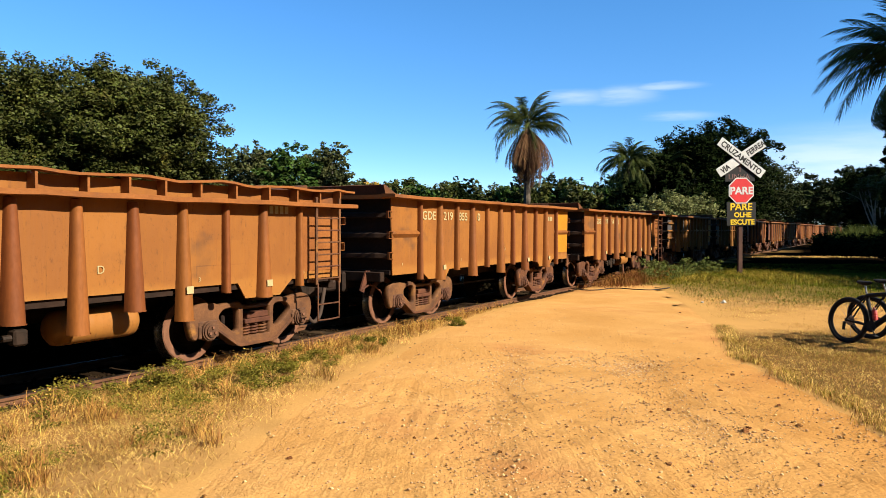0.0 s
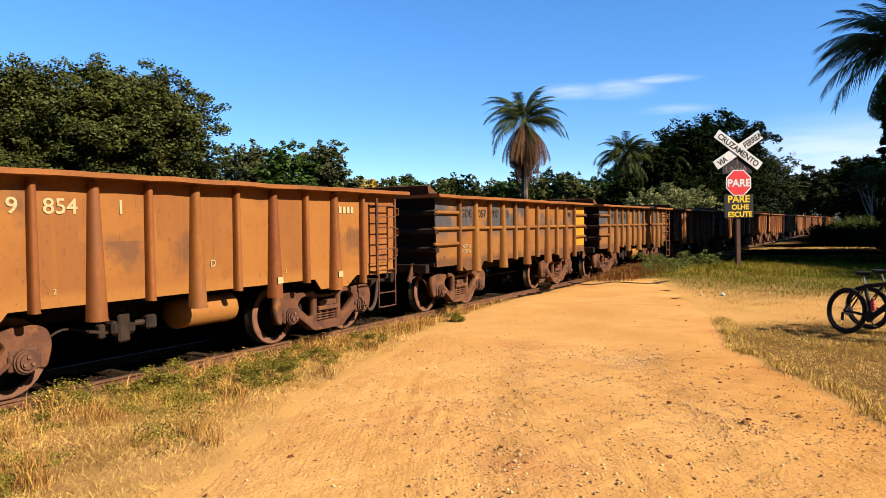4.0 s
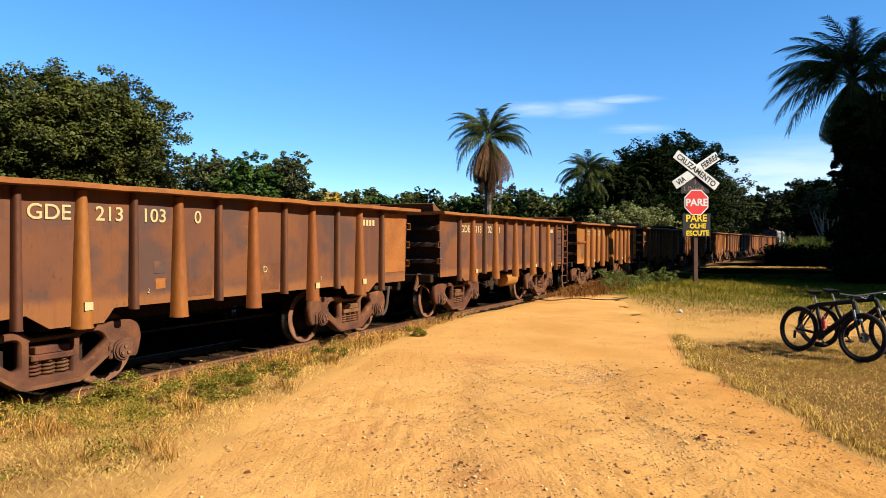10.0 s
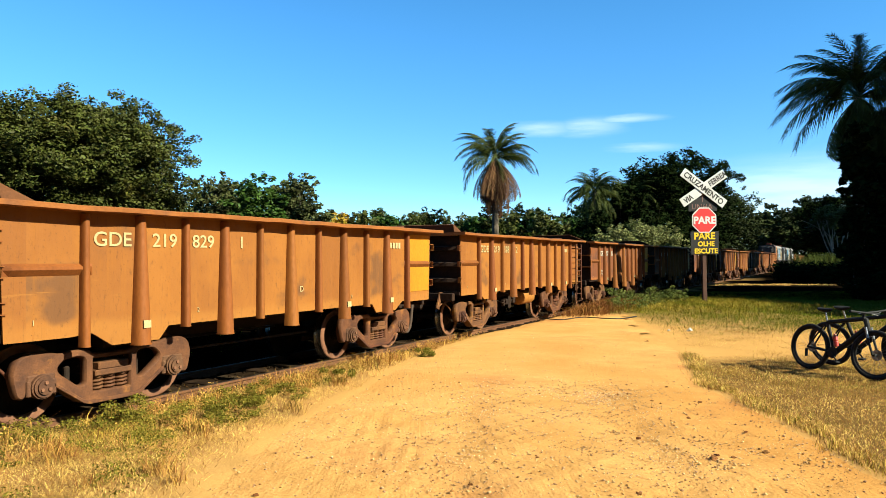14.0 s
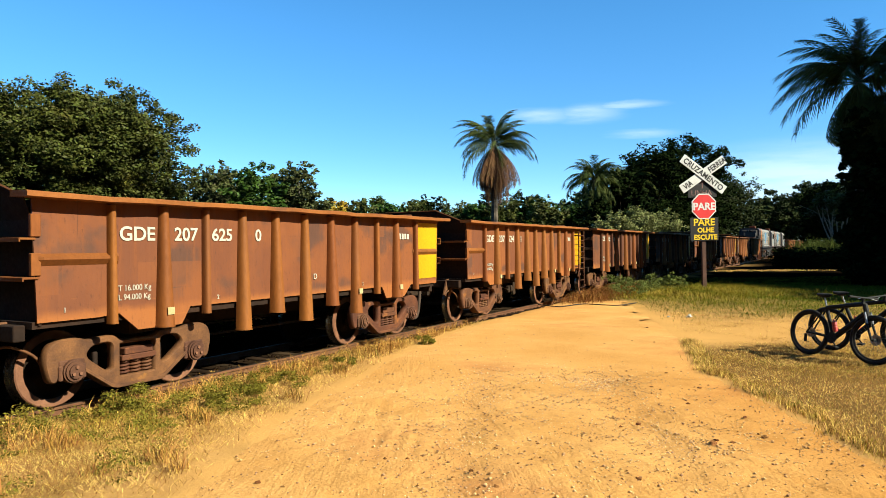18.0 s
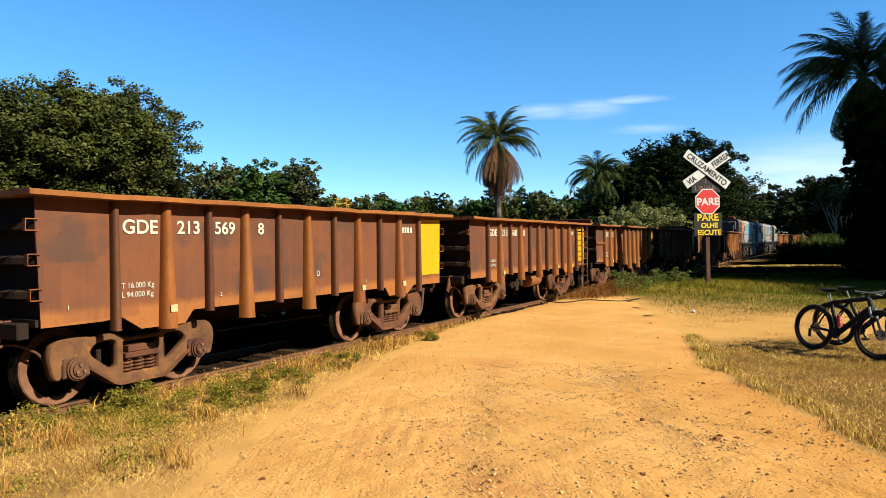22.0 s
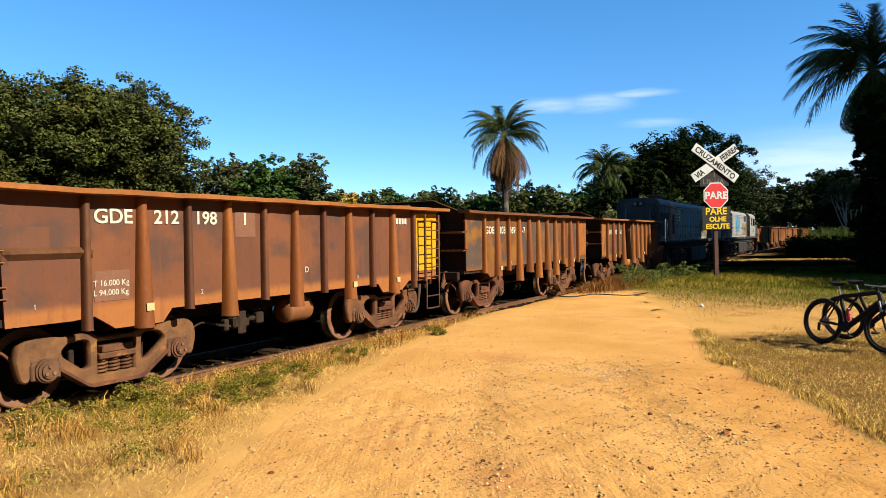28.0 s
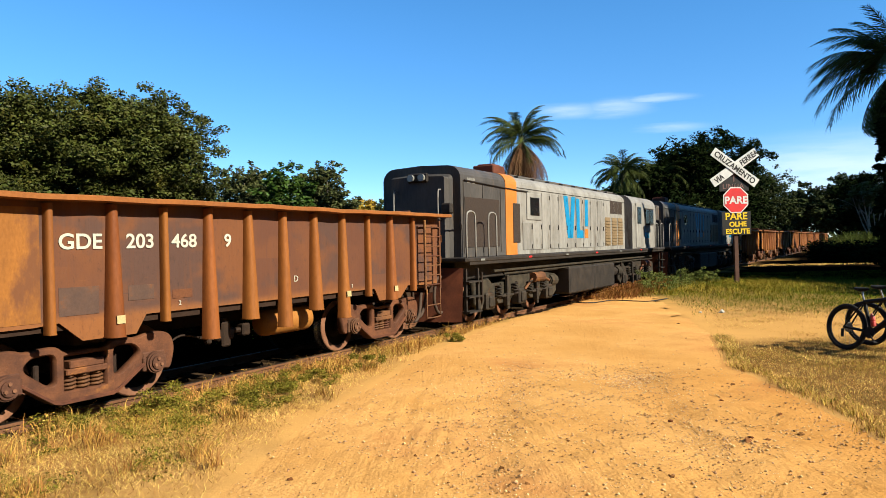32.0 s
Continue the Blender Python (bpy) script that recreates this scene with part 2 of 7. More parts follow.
M = {
    "orange": sheet_material("rusted ochre steel", (0.138, 0.0489, 0.00922), (0.179, 0.0677, 0.0114), (0.0759, 0.0324, 0.0119), (0.195, 0.0795, 0.0146), 0.64),
    "brown": sheet_material("rusted brown steel", (0.0660, 0.0240, 0.0125), (0.0960, 0.0320, 0.0125), (0.0440, 0.0215, 0.0150), (0.2000, 0.0700, 0.0160), 0.58),
    "russet": sheet_material("rusted russet steel", (0.088, 0.0290, 0.0125), (0.128, 0.0410, 0.0125), (0.050, 0.0240, 0.0165), (0.200, 0.0680, 0.0165), 0.60),
    "mixed": sheet_material("rusted patchy steel", (0.060, 0.0225, 0.0122), (0.088, 0.0310, 0.0108), (0.040, 0.0212, 0.0172), (0.140, 0.0500, 0.0125), 0.55),
    "patchy": sheet_material("rust with ochre and slate patches", (0.06488, 0.0231, 0.00673), (0.1248, 0.05044, 0.008624), (0.02896, 0.02356, 0.02356), (0.1, 0.03604, 0.007685), 0.52),
    "grey": sheet_material("worn grey-blue paint over rust", (0.135, 0.0500, 0.0086), (0.172, 0.068, 0.0108), (0.0330, 0.0325, 0.0350), (0.050, 0.0225, 0.0120), 0.44, True),
    "slate": material("slate stain on plate", (0.046, 0.0265, 0.0205), (0.066, 0.0350, 0.0240), 5, 0.7, 0, 0.1, 40, (0.090, 0.034, 0.012), 0.60, 5),
    "rust_plate": material("brown rust on plate", (0.062, 0.0225, 0.0105), (0.098, 0.0340, 0.0120), 4, 0.75, 0, 0.1, 40, (0.130, 0.046, 0.012), 0.62, 4),
    "pale_plate": material("dusty faded rust", (0.105, 0.0460, 0.0270), (0.125, 0.0560, 0.0330), 3, 0.75, 0, 0.1, 40, (0.090, 0.034, 0.018), 0.60, 4),
    "ochre_plate": material("ochre rust on plate", (0.130, 0.0490, 0.0095), (0.185, 0.0700, 0.0120), 2.5, 0.75, 0, 0.1, 40, (0.085, 0.032, 0.012), 0.56, 2.6, streak=2),
    "post": material("bright rust on ribs", (0.1133, 0.03509, 0.007214), (0.176, 0.05742, 0.01081), 1.6, 0.7, 0, 0.10, 30, (0.1133, 0.03993, 0.01292), 0.60, 1.0, random_tone=0.12, streak=3),
    "ochre_post": material("ochre rust on ribs", (0.118, 0.045, 0.0082), (0.178, 0.070, 0.012), 1.6, 0.7, 0, 0.10, 30, (0.085, 0.033, 0.012), 0.60, 1.0, random_tone=0.12, streak=3),
    "dark_post": material("brown rust on slim ribs", (0.04807, 0.01736, 0.008602), (0.07923, 0.02748, 0.01074), 1.6, 0.7, 0, 0.10, 30, (0.1132, 0.03818, 0.01345), 0.62, 1.0, random_tone=0.15, streak=3),
    "brown_rim": material("brown rust on the rim", (0.0656, 0.024, 0.0088), (0.1, 0.0368, 0.012), 1.8, 0.75, 0, 0.2, 30, (0.044, 0.0192, 0.0096), 0.60, 1.4),
    "rim": material("rust on the rim", (0.1357, 0.04497, 0.009683), (0.1978, 0.06889, 0.01449), 1.8, 0.7, 0, 0.2, 30, (0.09051, 0.03444, 0.01403), 0.60, 1.4),
    # rust taken down to near-black, with the shade of ends and underframe painted in
    "inside": material("rust darkened for shade", (0.01105, 0.0054, 0.0032), (0.02215, 0.00985, 0.00492), 2, 0.9, 0, 0.3, 20),
    "yellow": material("chipped yellow paint", (0.344, 0.187, 0.00492), (0.403, 0.231, 0.0059), 1.4, 0.5, 0, 0.05, 40, (0.197, 0.0837, 0.0148), 0.68, 1.6, random_tone=0.10, streak=2),
    "dull_yellow": material("faded ochre paint", (0.3067, 0.1297, 0.00861), (0.3777, 0.1653, 0.01032), 1.4, 0.6, 0, 0.06, 40, (0.2102, 0.08407, 0.01295), 0.60, 1.4, random_tone=0.10, streak=2),
    "cast": material("rusty cast steel", (0.050, 0.0205, 0.0115), (0.112, 0.0440, 0.0185), 4, 0.7, 0.1, 0.25, 50, (0.215, 0.086, 0.0200), 0.645, 2.5, random_tone=0.2),
    "iron_brown": material("brown bearing steel", (0.046, 0.020, 0.012), (0.088, 0.038, 0.020), 6, 0.75, 0.1, 0.25, 50, random_tone=0.2),
    "iron": material("greasy dark iron", (0.0111, 0.006645, 0.004425), (0.02768, 0.01477, 0.00885), 6, 0.7, 0.2, 0.25, 60, random_tone=0.2),
    "wheel": material("worn wheel steel", (0.095, 0.043, 0.025), (0.155, 0.073, 0.042), 5, 0.75, 0, 0.15, 60, sheen=0.1),
    # the side frame's shadow on the wheel is put into this near-black
    "wheel_plate": material("wheel plate darkened for shade", (0.0072, 0.0048, 0.0032), (0.0176, 0.0112, 0.0072), 6, 0.85, 0, 0.2, 50, sheen=0.05),
    "tread": plain("polished tread", (0.207, 0.197, 0.187), 0.28, 1.0),
    "hose": plain("dusty brown rubber", (0.0416, 0.0248, 0.0168), 0.85),
    "white": material("stencil paint", (0.305, 0.285, 0.236), (0.354, 0.33, 0.271), 8, 0.7, 0, 0.0, 60, (0.148, 0.0984, 0.059), 0.68, 9),
    "cream": material("yellowed stencil paint", (0.271, 0.207, 0.0984), (0.305, 0.246, 0.128), 8, 0.7, 0, 0.0, 60, (0.148, 0.0837, 0.0344), 0.66, 9),
    "grime": material("blackened lettering", (0.0221, 0.0148, 0.00984), (0.0344, 0.0221, 0.0148), 8, 0.8),
    "ore": material("grey ore heap", (0.0492, 0.0467, 0.0443), (0.0934, 0.0886, 0.0837), 9, 0.95, 0, 0.8, 30),
    "rail": material("rusty rail", (0.07106, 0.03152, 0.0162), (0.1255, 0.05504, 0.0258), 3, 0.75, 0.1, 0.2, 50),
    "railhead": plain("polished railhead", (0.062, 0.046, 0.036), 0.55, 1.0),
    # sleepers and ballast carry the train's shade in their near-black colours
    "sleeper": material("sleeper timber darkened for shade", (0.0167, 0.0108, 0.00738), (0.0394, 0.0246, 0.0152), 3, 0.95, 0, 0.5, 30, random_tone=0.3, sheen=0.0),
    "ballast": material("ballast darkened for shade", (0.00984, 0.0064, 0.00394), (0.0209, 0.0128, 0.00738), 9, 0.95, 0, 0.8, 30, island=0.35, world_space=True, sheen=0.0),
    "loco_grey": material("weathered light grey paint", (0.125, 0.118, 0.108), (0.185, 0.176, 0.164), 3.2, 0.6, 0, 0.06, 30, (0.070, 0.058, 0.048), 0.58, 4.0, streak=4, random_tone=0.08),
    "loco_dark": material("sooty graphite paint", (0.034, 0.031, 0.030), (0.058, 0.052, 0.048), 2.2, 0.55, 0, 0.06, 30, (0.085, 0.058, 0.040), 0.60, 3.0, streak=4),
    "loco_roof": material("sooty roof sheets", (0.040, 0.036, 0.033), (0.078, 0.070, 0.062), 2.0, 0.75, 0, 0.1, 30, (0.055, 0.032, 0.020), 0.58, 2.0),
    "bogie_dust": material("dusty greasy bogie steel", (0.01116, 0.00863, 0.006479), (0.02902, 0.02158, 0.01535), 5, 0.75, 0.05, 0.25, 50, (0.0372, 0.0151, 0.00682), 0.62, 4, random_tone=0.35),
    "loco_orange": material("orange stripe paint", (0.305, 0.0984, 0.0172), (0.354, 0.123, 0.0246), 2, 0.55, 0, 0.03, 40),
    "loco_blue": plain("sky blue marking paint", (0.0059, 0.148, 0.305), 0.5),
    "frame": material("sooty underframe", (0.0108, 0.00886, 0.00787), (0.0271, 0.0207, 0.0167), 4, 0.7, 0.1, 0.2, 40),
    "pilot": material("rust red steel", (0.05225, 0.0148, 0.007531), (0.09225, 0.0271, 0.01258), 3, 0.7, 0, 0.2, 40),
    "glass": plain("dark tinted glass", (0.0059, 0.0064, 0.00689), 0.08),
    "lamp": plain("lamp lens", (0.16, 0.16, 0.15), 0.15),
    "grille": material("radiator mesh", (0.01892, 0.01311, 0.01062), (0.03245, 0.02099, 0.01548), 30, 0.8, 0, 0.6, 90),
    "vent": material("ochre louvres", (0.123, 0.0837, 0.0443), (0.162, 0.113, 0.064), 5, 0.7),
    "sign_white": plain("reflective white sheet", (0.453, 0.453, 0.441), 0.4),
    "sign_black": plain("matt black sheet", (0.00886, 0.00837, 0.00837), 0.5),
    "sign_red": plain("red sign sheet", (0.443, 0.0148, 0.0162), 0.4),
    "sign_yellow": plain("yellow lettering", (0.544, 0.358, 0.0128), 0.45),
    "sign_faded": plain("faded red lettering", (0.142, 0.0753, 0.0669), 0.6),
    "pole": material("old rail post", (0.0418, 0.0197, 0.0138), (0.064, 0.0305, 0.0207), 3, 0.8, 0, 0.2, 40),
    "sand": material("dry ochre sand", (0.3726, 0.1912, 0.05735), (0.4601, 0.2549, 0.08759), 0.55, 0.98, 0, 0.8, 38, (0.3013, 0.135, 0.04514), 0.56, 0.28, world_space=True, bump_scale=30, sheen=0.0),
    "pebble": material("ochre pebbles", (0.27, 0.155, 0.069), (0.47, 0.30, 0.155), 2, 0.95, 0, 0.3, 60, island=0.35, sheen=0.0),
    "clod": material("dark earth clods", (0.09, 0.03645, 0.01406), (0.204, 0.0891, 0.03375), 7, 0.97, 0, 0.6, 40, random_tone=0.3, sheen=0.0),
    "chalk": plain("pale stone", (0.325, 0.305, 0.256), 0.9),
    "straw": material("dry straw", (0.4019, 0.2277, 0.0648), (0.6299, 0.3857, 0.1302), 1.2, 0.9, 0, 0, 8, (0.2622, 0.1561, 0.04253), 0.55, 0.5, island=0.6, world_space=True, sheen=0.0),
    "verge": material("mixed verge grass", (0.1636, 0.1275, 0.01465), (0.3017, 0.1953, 0.03567), 0.9, 0.85, 0, 0, 8, (0.07219, 0.08704, 0.01046), 0.54, 0.6, island=0.35, world_space=True, sheen=0.0),
    "dry_weed": material("dry brown weeds", (0.222, 0.108, 0.02746), (0.402, 0.213, 0.05879), 1.5, 0.9, 0, 0, 8, (0.1023, 0.08976, 0.01967), 0.58, 1.2, island=0.4, world_space=True, sheen=0.0),
    "meadow_blade": material("fresh tall grass", (0.070, 0.105, 0.0120), (0.135, 0.170, 0.0240), 0.8, 0.8, 0, 0, 8, island=0.4, world_space=True, sheen=0.0),
    "green": material("green grass", (0.05636, 0.07611, 0.006443), (0.09392, 0.1098, 0.008817), 0.5, 0.85, 0, 0, 8, (0.1412, 0.1135, 0.01757), 0.60, 0.3, island=0.3, world_space=True, sheen=0.0),
    "weed": material("weed leaves", (0.08144, 0.07357, 0.01109), (0.1474, 0.1141, 0.01911), 2, 0.75, 0, 0, 20, island=0.35, sheen=0.0),
    "cane": material("cane grass", (0.036, 0.046, 0.011), (0.070, 0.082, 0.020), 0.6, 0.8, 0, 0, 6, island=0.4, world_space=True, sheen=0.0),
    "leaf": material("broad leaves", (0.02593, 0.03054, 0.006642), (0.05201, 0.05675, 0.01062), 0.35, 0.55, 0, 0, 4, (0.084, 0.06943, 0.01196), 0.62, 0.5, island=0.45, sheen=0.08),
    # far darker than real foliage: deep shade is put into the leaf colour
    "leaf_dark": material("green leaves darkened for shade", (0.00492, 0.00837, 0.00295), (0.0108, 0.0162, 0.00443), 0.35, 0.8, 0, 0, 4, island=0.45, sheen=0.0),
    "leaf_deep": material("shiny green leaves darkened for shade", (0.0120, 0.0165, 0.0045), (0.0270, 0.0330, 0.0078), 0.35, 0.7, 0, 0, 4, island=0.45, sheen=0.05),
    "red_weed": material("dry red-brown weeds", (0.105, 0.040, 0.0135), (0.195, 0.082, 0.0250), 1.5, 0.9, 0, 0, 8, (0.075, 0.055, 0.0140), 0.60, 1.2, island=0.4, world_space=True, sheen=0.0),
    "broad_weed": material("broad weed leaves", (0.0609, 0.0754, 0.0165), (0.1189, 0.1326, 0.0319), 2, 0.7, 0, 0, 20, island=0.4, sheen=0.05),
    # near-black leaf colour that paints the shade behind the train
    "brush": material("near-black leaves standing in for shade", (0.00492, 0.00394, 0.00246), (0.0118, 0.00886, 0.00492), 1.5, 0.95, 0, 0, 6, island=0.4, sheen=0.0),
    "leaf_fresh": material("fresh green leaves", (0.01755, 0.0369, 0.006), (0.03354, 0.0584, 0.008325), 0.4, 0.5, 0, 0, 4, island=0.4, sheen=0.08),
    "leaf_olive": material("olive bush leaves", (0.08801, 0.09862, 0.02976), (0.1755, 0.175, 0.06096), 0.8, 0.6, 0, 0, 4, island=0.45, sheen=0.08),
    "leaf_grey": material("thin grey-green leaves", (0.032, 0.0368, 0.0112), (0.06, 0.064, 0.0208), 0.8, 0.6, 0, 0, 4, island=0.45, sheen=0.08),
    "leaf_amber": material("amber leaves", (0.151, 0.0974, 0.0106), (0.248, 0.151, 0.0159), 0.8, 0.6, 0, 0, 4, island=0.4, sheen=0.08),
    "bark": material("grey-brown bark", (0.0369, 0.0271, 0.0187), (0.0738, 0.0566, 0.0418), 4, 0.95, 0, 0.6, 30),
    "pale_bark": material("pale bark", (0.148, 0.123, 0.0984), (0.207, 0.177, 0.148), 4, 0.95, 0, 0.4, 30),
    "frond": material("palm fronds", (0.0184, 0.0276, 0.00572), (0.0506, 0.0575, 0.011), 1.5, 0.6, 0, 0, 8, island=0.45, random_tone=0.3, sheen=0.05),
    "dry_frond": material("dead palm fronds", (0.060, 0.030, 0.0150), (0.125, 0.064, 0.0310), 2, 0.8, 0, 0, 8, island=0.45, sheen=0.05),
    "palm_trunk": material("palm trunk", (0.045, 0.034, 0.024), (0.125, 0.100, 0.075), 5, 0.95, 0, 0.6, 20),
    "tyre": plain("bicycle tyre", (0.00886, 0.00837, 0.00837), 0.85),
    "bike_black": plain("black bicycle paint", (0.0048, 0.0048, 0.0048), 0.75),
    "bike_metal": plain("bright alloy", (0.221, 0.221, 0.226), 0.3, 1.0),
    "bike_red": plain("red bottle", (0.32, 0.0172, 0.00984), 0.35),
    "cable": plain("black cable", (0.0123, 0.00984, 0.00886), 0.7),
    "plaster": plain("white wall plaster", (0.325, 0.315, 0.285), 0.9),
    "roof": plain("clay roof", (0.167, 0.108, 0.0738), 0.9),
}


# ---- building helpers ----
def place(ob, parent=None, m=None):
    ob.parent = parent
    if m is not None:
        ob.matrix_basis = m
    return ob


def part(name, bm, mat, parent, label="", m=None):
    """Links a bmesh, or a mesh already made, as one mesh object under a thing or a part."""
    if isinstance(bm, bmesh.types.BMesh):
        me = bpy.data.meshes.new(name)
        bm.to_mesh(me)
        bm.free()
    else:
        me = bm
    if not me.materials:
        me.materials.append(M[mat])
    ob = place(new(name, me), parent, m)
    return tagged(ob, label) if label else ob


SHARED = {}


def shared(key, mat, build):
    """One mesh for all the pieces of that key and material."""
    if (key, mat) not in SHARED:
        got = build()
        if isinstance(got, bmesh.types.BMesh):
            me = bpy.data.meshes.new(key)
            got.to_mesh(me)
            got.free()
        else:
            me = got
        me.materials.append(M[mat])
        SHARED[key, mat] = me
    return SHARED[key, mat]


def box(bm, x0, x1, y0, y1, z0, z1, bevel=0.0, m=None):
    got = bmesh.ops.create_cube(bm, size=1.0)["verts"]
    for v in got:
        v.co = Vector(((x0 + x1) / 2 + v.co.x * (x1 - x0), (y0 + y1) / 2 + v.co.y * (y1 - y0), (z0 + z1) / 2 + v.co.z * (z1 - z0)))
        if m is not None:
            v.co = m @ v.co
    if bevel:
        edges = list({e for v in got for e in v.link_edges})
        bmesh.ops.bevel(bm, geom=edges, offset=bevel, segments=1, affect="EDGES")
    return bm


def boxes(*rows, bevel=0.0):
    bm = bmesh.new()
    for r in rows:
        box(bm, *r, bevel=bevel)
    return bm


def rod(bm, a, b, r, sides=8, r2=None):
    a, b = Vector(a), Vector(b)
    m = Matrix.Translation((a + b) / 2) @ (b - a).to_track_quat("Z", "Y").to_matrix().to_4x4()
    bmesh.ops.create_cone(bm, cap_ends=True, segments=sides, radius1=r, radius2=r if r2 is None else r2, depth=(b - a).length, matrix=m)
    return bm


def rods(*rows, sides=8):
    bm = bmesh.new()
    for a, b, r in rows:
        rod(bm, a, b, r, sides)
    return bm


def smooth_line(points, steps=6):
    """A rounded line through the points."""
    pts = [Vector(p) for p in points]
    pts = [pts[0] * 2 - pts[1], *pts, pts[-1] * 2 - pts[-2]]
    line = []
    for i in range(1, len(pts) - 2):
        p0, p1, p2, p3 = pts[i - 1:i + 3]
        for k in range(steps):
            t = k / steps
            line.append(0.5 * (2 * p1 + (p2 - p0) * t + (2 * p0 - 5 * p1 + 4 * p2 - p3) * t * t + (3 * p1 - p0 - 3 * p2 + p3) * t ** 3))
    return line + [pts[-2]]


def tube(bm, points, r, sides=6, taper=None, steps=6):
    line = smooth_line(points, steps) if steps > 1 else [Vector(p) for p in points]
    rings, side = [], None
    for i, p in enumerate(line):
        way = (line[min(i + 1, len(line) - 1)] - line[max(i - 1, 0)]).normalized()
        side = (way.orthogonal() if side is None else side - way * side.dot(way)).normalized()
        up = way.cross(side)
        rad = r if taper is None else r + (taper - r) * i / (len(line) - 1)
        rings.append([bm.verts.new(p + (side * math.cos(a) + up * math.sin(a)) * rad) for a in (2 * math.pi * k / sides for k in range(sides))])
    for a, b in zip(rings, rings[1:]):
        for k in range(sides):
            bm.faces.new((a[k], a[(k + 1) % sides], b[(k + 1) % sides], b[k])).smooth = True
    bm.faces.new(rings[0][::-1])
    bm.faces.new(rings[-1])
    return bm


def lathe(bm, profile, sides=24, axis="y", centre=(0, 0, 0), caps=True):
    """Turns rows of (radius, along) round an axis."""
    c, rings = Vector(centre), []
    for r, h in profile:
        ring = []
        for k in range(sides):
            a = 2 * math.pi * k / sides
            p = (r * math.cos(a), h, r * math.sin(a)) if axis == "y" else (r * math.cos(a), r * math.sin(a), h) if axis == "z" else (h, r * math.cos(a), r * math.sin(a))
            ring.append(bm.verts.new(c + Vector(p)))
        rings.append(ring)
    for a, b in zip(rings, rings[1:]):
        for k in range(sides):
            bm.faces.new((a[k], a[(k + 1) % sides], b[(k + 1) % sides], b[k]))
    if caps:
        bm.faces.new(rings[0][::-1])
        bm.faces.new(rings[-1])
    bmesh.ops.recalc_face_normals(bm, faces=bm.faces)
    return bm


def from_curve(data):
    ob = bpy.data.objects.new("outline", data)
    me = bpy.data.meshes.new_from_object(ob)
    bpy.data.objects.remove(ob)
    bpy.data.curves.remove(data)
    me.materials.clear()
    return me


def plate(outlines, depth, bevel=0.0):
    """A flat plate in x and z with holes, its thickness along y."""
    data = bpy.data.curves.new("plate", "CURVE")
    data.dimensions, data.fill_mode, data.extrude, data.bevel_depth, data.bevel_resolution = "2D", "BOTH", depth / 2 - bevel, bevel, 0
    for pts in outlines:
        sp = data.splines.new("POLY")
        sp.points.add(len(pts) - 1)
        for p, (x, z) in zip(sp.points, pts):
            p.co = (x, z, 0, 1)
        sp.use_cyclic_u = True
    me = from_curve(data)
    me.transform(Matrix.Rotation(radians(90), 4, "X"))
    return me


def lettering(text, size, mat, depth=0.002, width=1.0, bold=0.0):
    """Letters that stand in x and z and face -y, their left foot at the origin."""
    def build():
        data = bpy.data.curves.new("letters", "FONT")
        data.body, data.size, data.extrude, data.offset = text, size, depth, bold
        me = from_curve(data)
        me.transform(Matrix.Diagonal((width, 1, 1, 1)))
        me.transform(Matrix.Rotation(radians(90), 4, "X"))
        return me
    return shared(f"letters {text} {size} {width} {bold}", mat, build)


def from_arrays(name, verts, faces, mat):
    """A mesh out of computed arrays: verts (n, 3), faces (m, 3 or 4)."""
    me = bpy.data.meshes.new(name)
    me.vertices.add(len(verts))
    me.vertices.foreach_set("co", np.asarray(verts, np.float32).ravel())
    k = faces.shape[1]
    me.loops.add(faces.size)
    me.loops.foreach_set("vertex_index", faces.astype(np.int32).ravel())
    me.polygons.add(len(faces))
    me.polygons.foreach_set("loop_start", np.arange(0, faces.size, k, dtype=np.int32))
    me.update(calc_edges=True)
    me.validate()
    me.materials.append(M[mat])
    return me


def unit(rng, count):
    v = rng.normal(size=(count, 3))
    return v / np.linalg.norm(v, axis=1, keepdims=True)


# ---- the track's line ----
def on_track(s):
    """The middle of the track at s metres along it, and its direction."""
    base = -N * CENTRE
    if s <= BEND:
        return base + U * s, U.copy()
    a = min((s - BEND) / RADIUS, SWING)
    way = U * math.cos(a) + N * math.sin(a)
    rest = max(0.0, s - BEND - RADIUS * SWING)
    return base + U * (BEND + RADIUS * math.sin(a)) + N * (RADIUS * (1 - math.cos(a))) + way * rest, way


def track_pose(s, reach):
    """The pose of a vehicle whose middle is at s, with its bogies reach metres off."""
    a, b = on_track(s - reach)[0], on_track(s + reach)[0]
    way, mid = b - a, (a + b) / 2
    return pose(mid.x, mid.y, 0, 0, 0, math.degrees(math.atan2(way.y, way.x)))


# ---- ground ----
GROUND = -0.06
ROAD_LEFT = [(-2.5, -6), (-2.1, 1), (-1.78, 4.5), (-1.60, 5.65), (-1.54, 6.5), (-1.31, 7.65), (-0.78, 9.5), (-0.22, 11.8), (0.9, 14.8), (2.2, 17.6), (3.2, 19.6)]
ROAD_RIGHT = [(3.2, -6), (3.5, 2), (3.86, 6.1), (3.98, 7.1), (4.06, 8.5), (4.05, 9.6), (4.43, 11.0), (5.06, 13.0), (5.64, 15.8), (6.24, 19.2), (6.9, 22.4)]


def edge_at(rows, y):
    return np.interp(y, [p[1] for p in rows], [p[0] for p in rows])


def off_road(x, y):
    """Metres outside the road (negative within)."""
    return np.maximum(edge_at(ROAD_LEFT, y) - x, x - edge_at(ROAD_RIGHT, y)) + np.maximum(0, y - 21.5) * 2


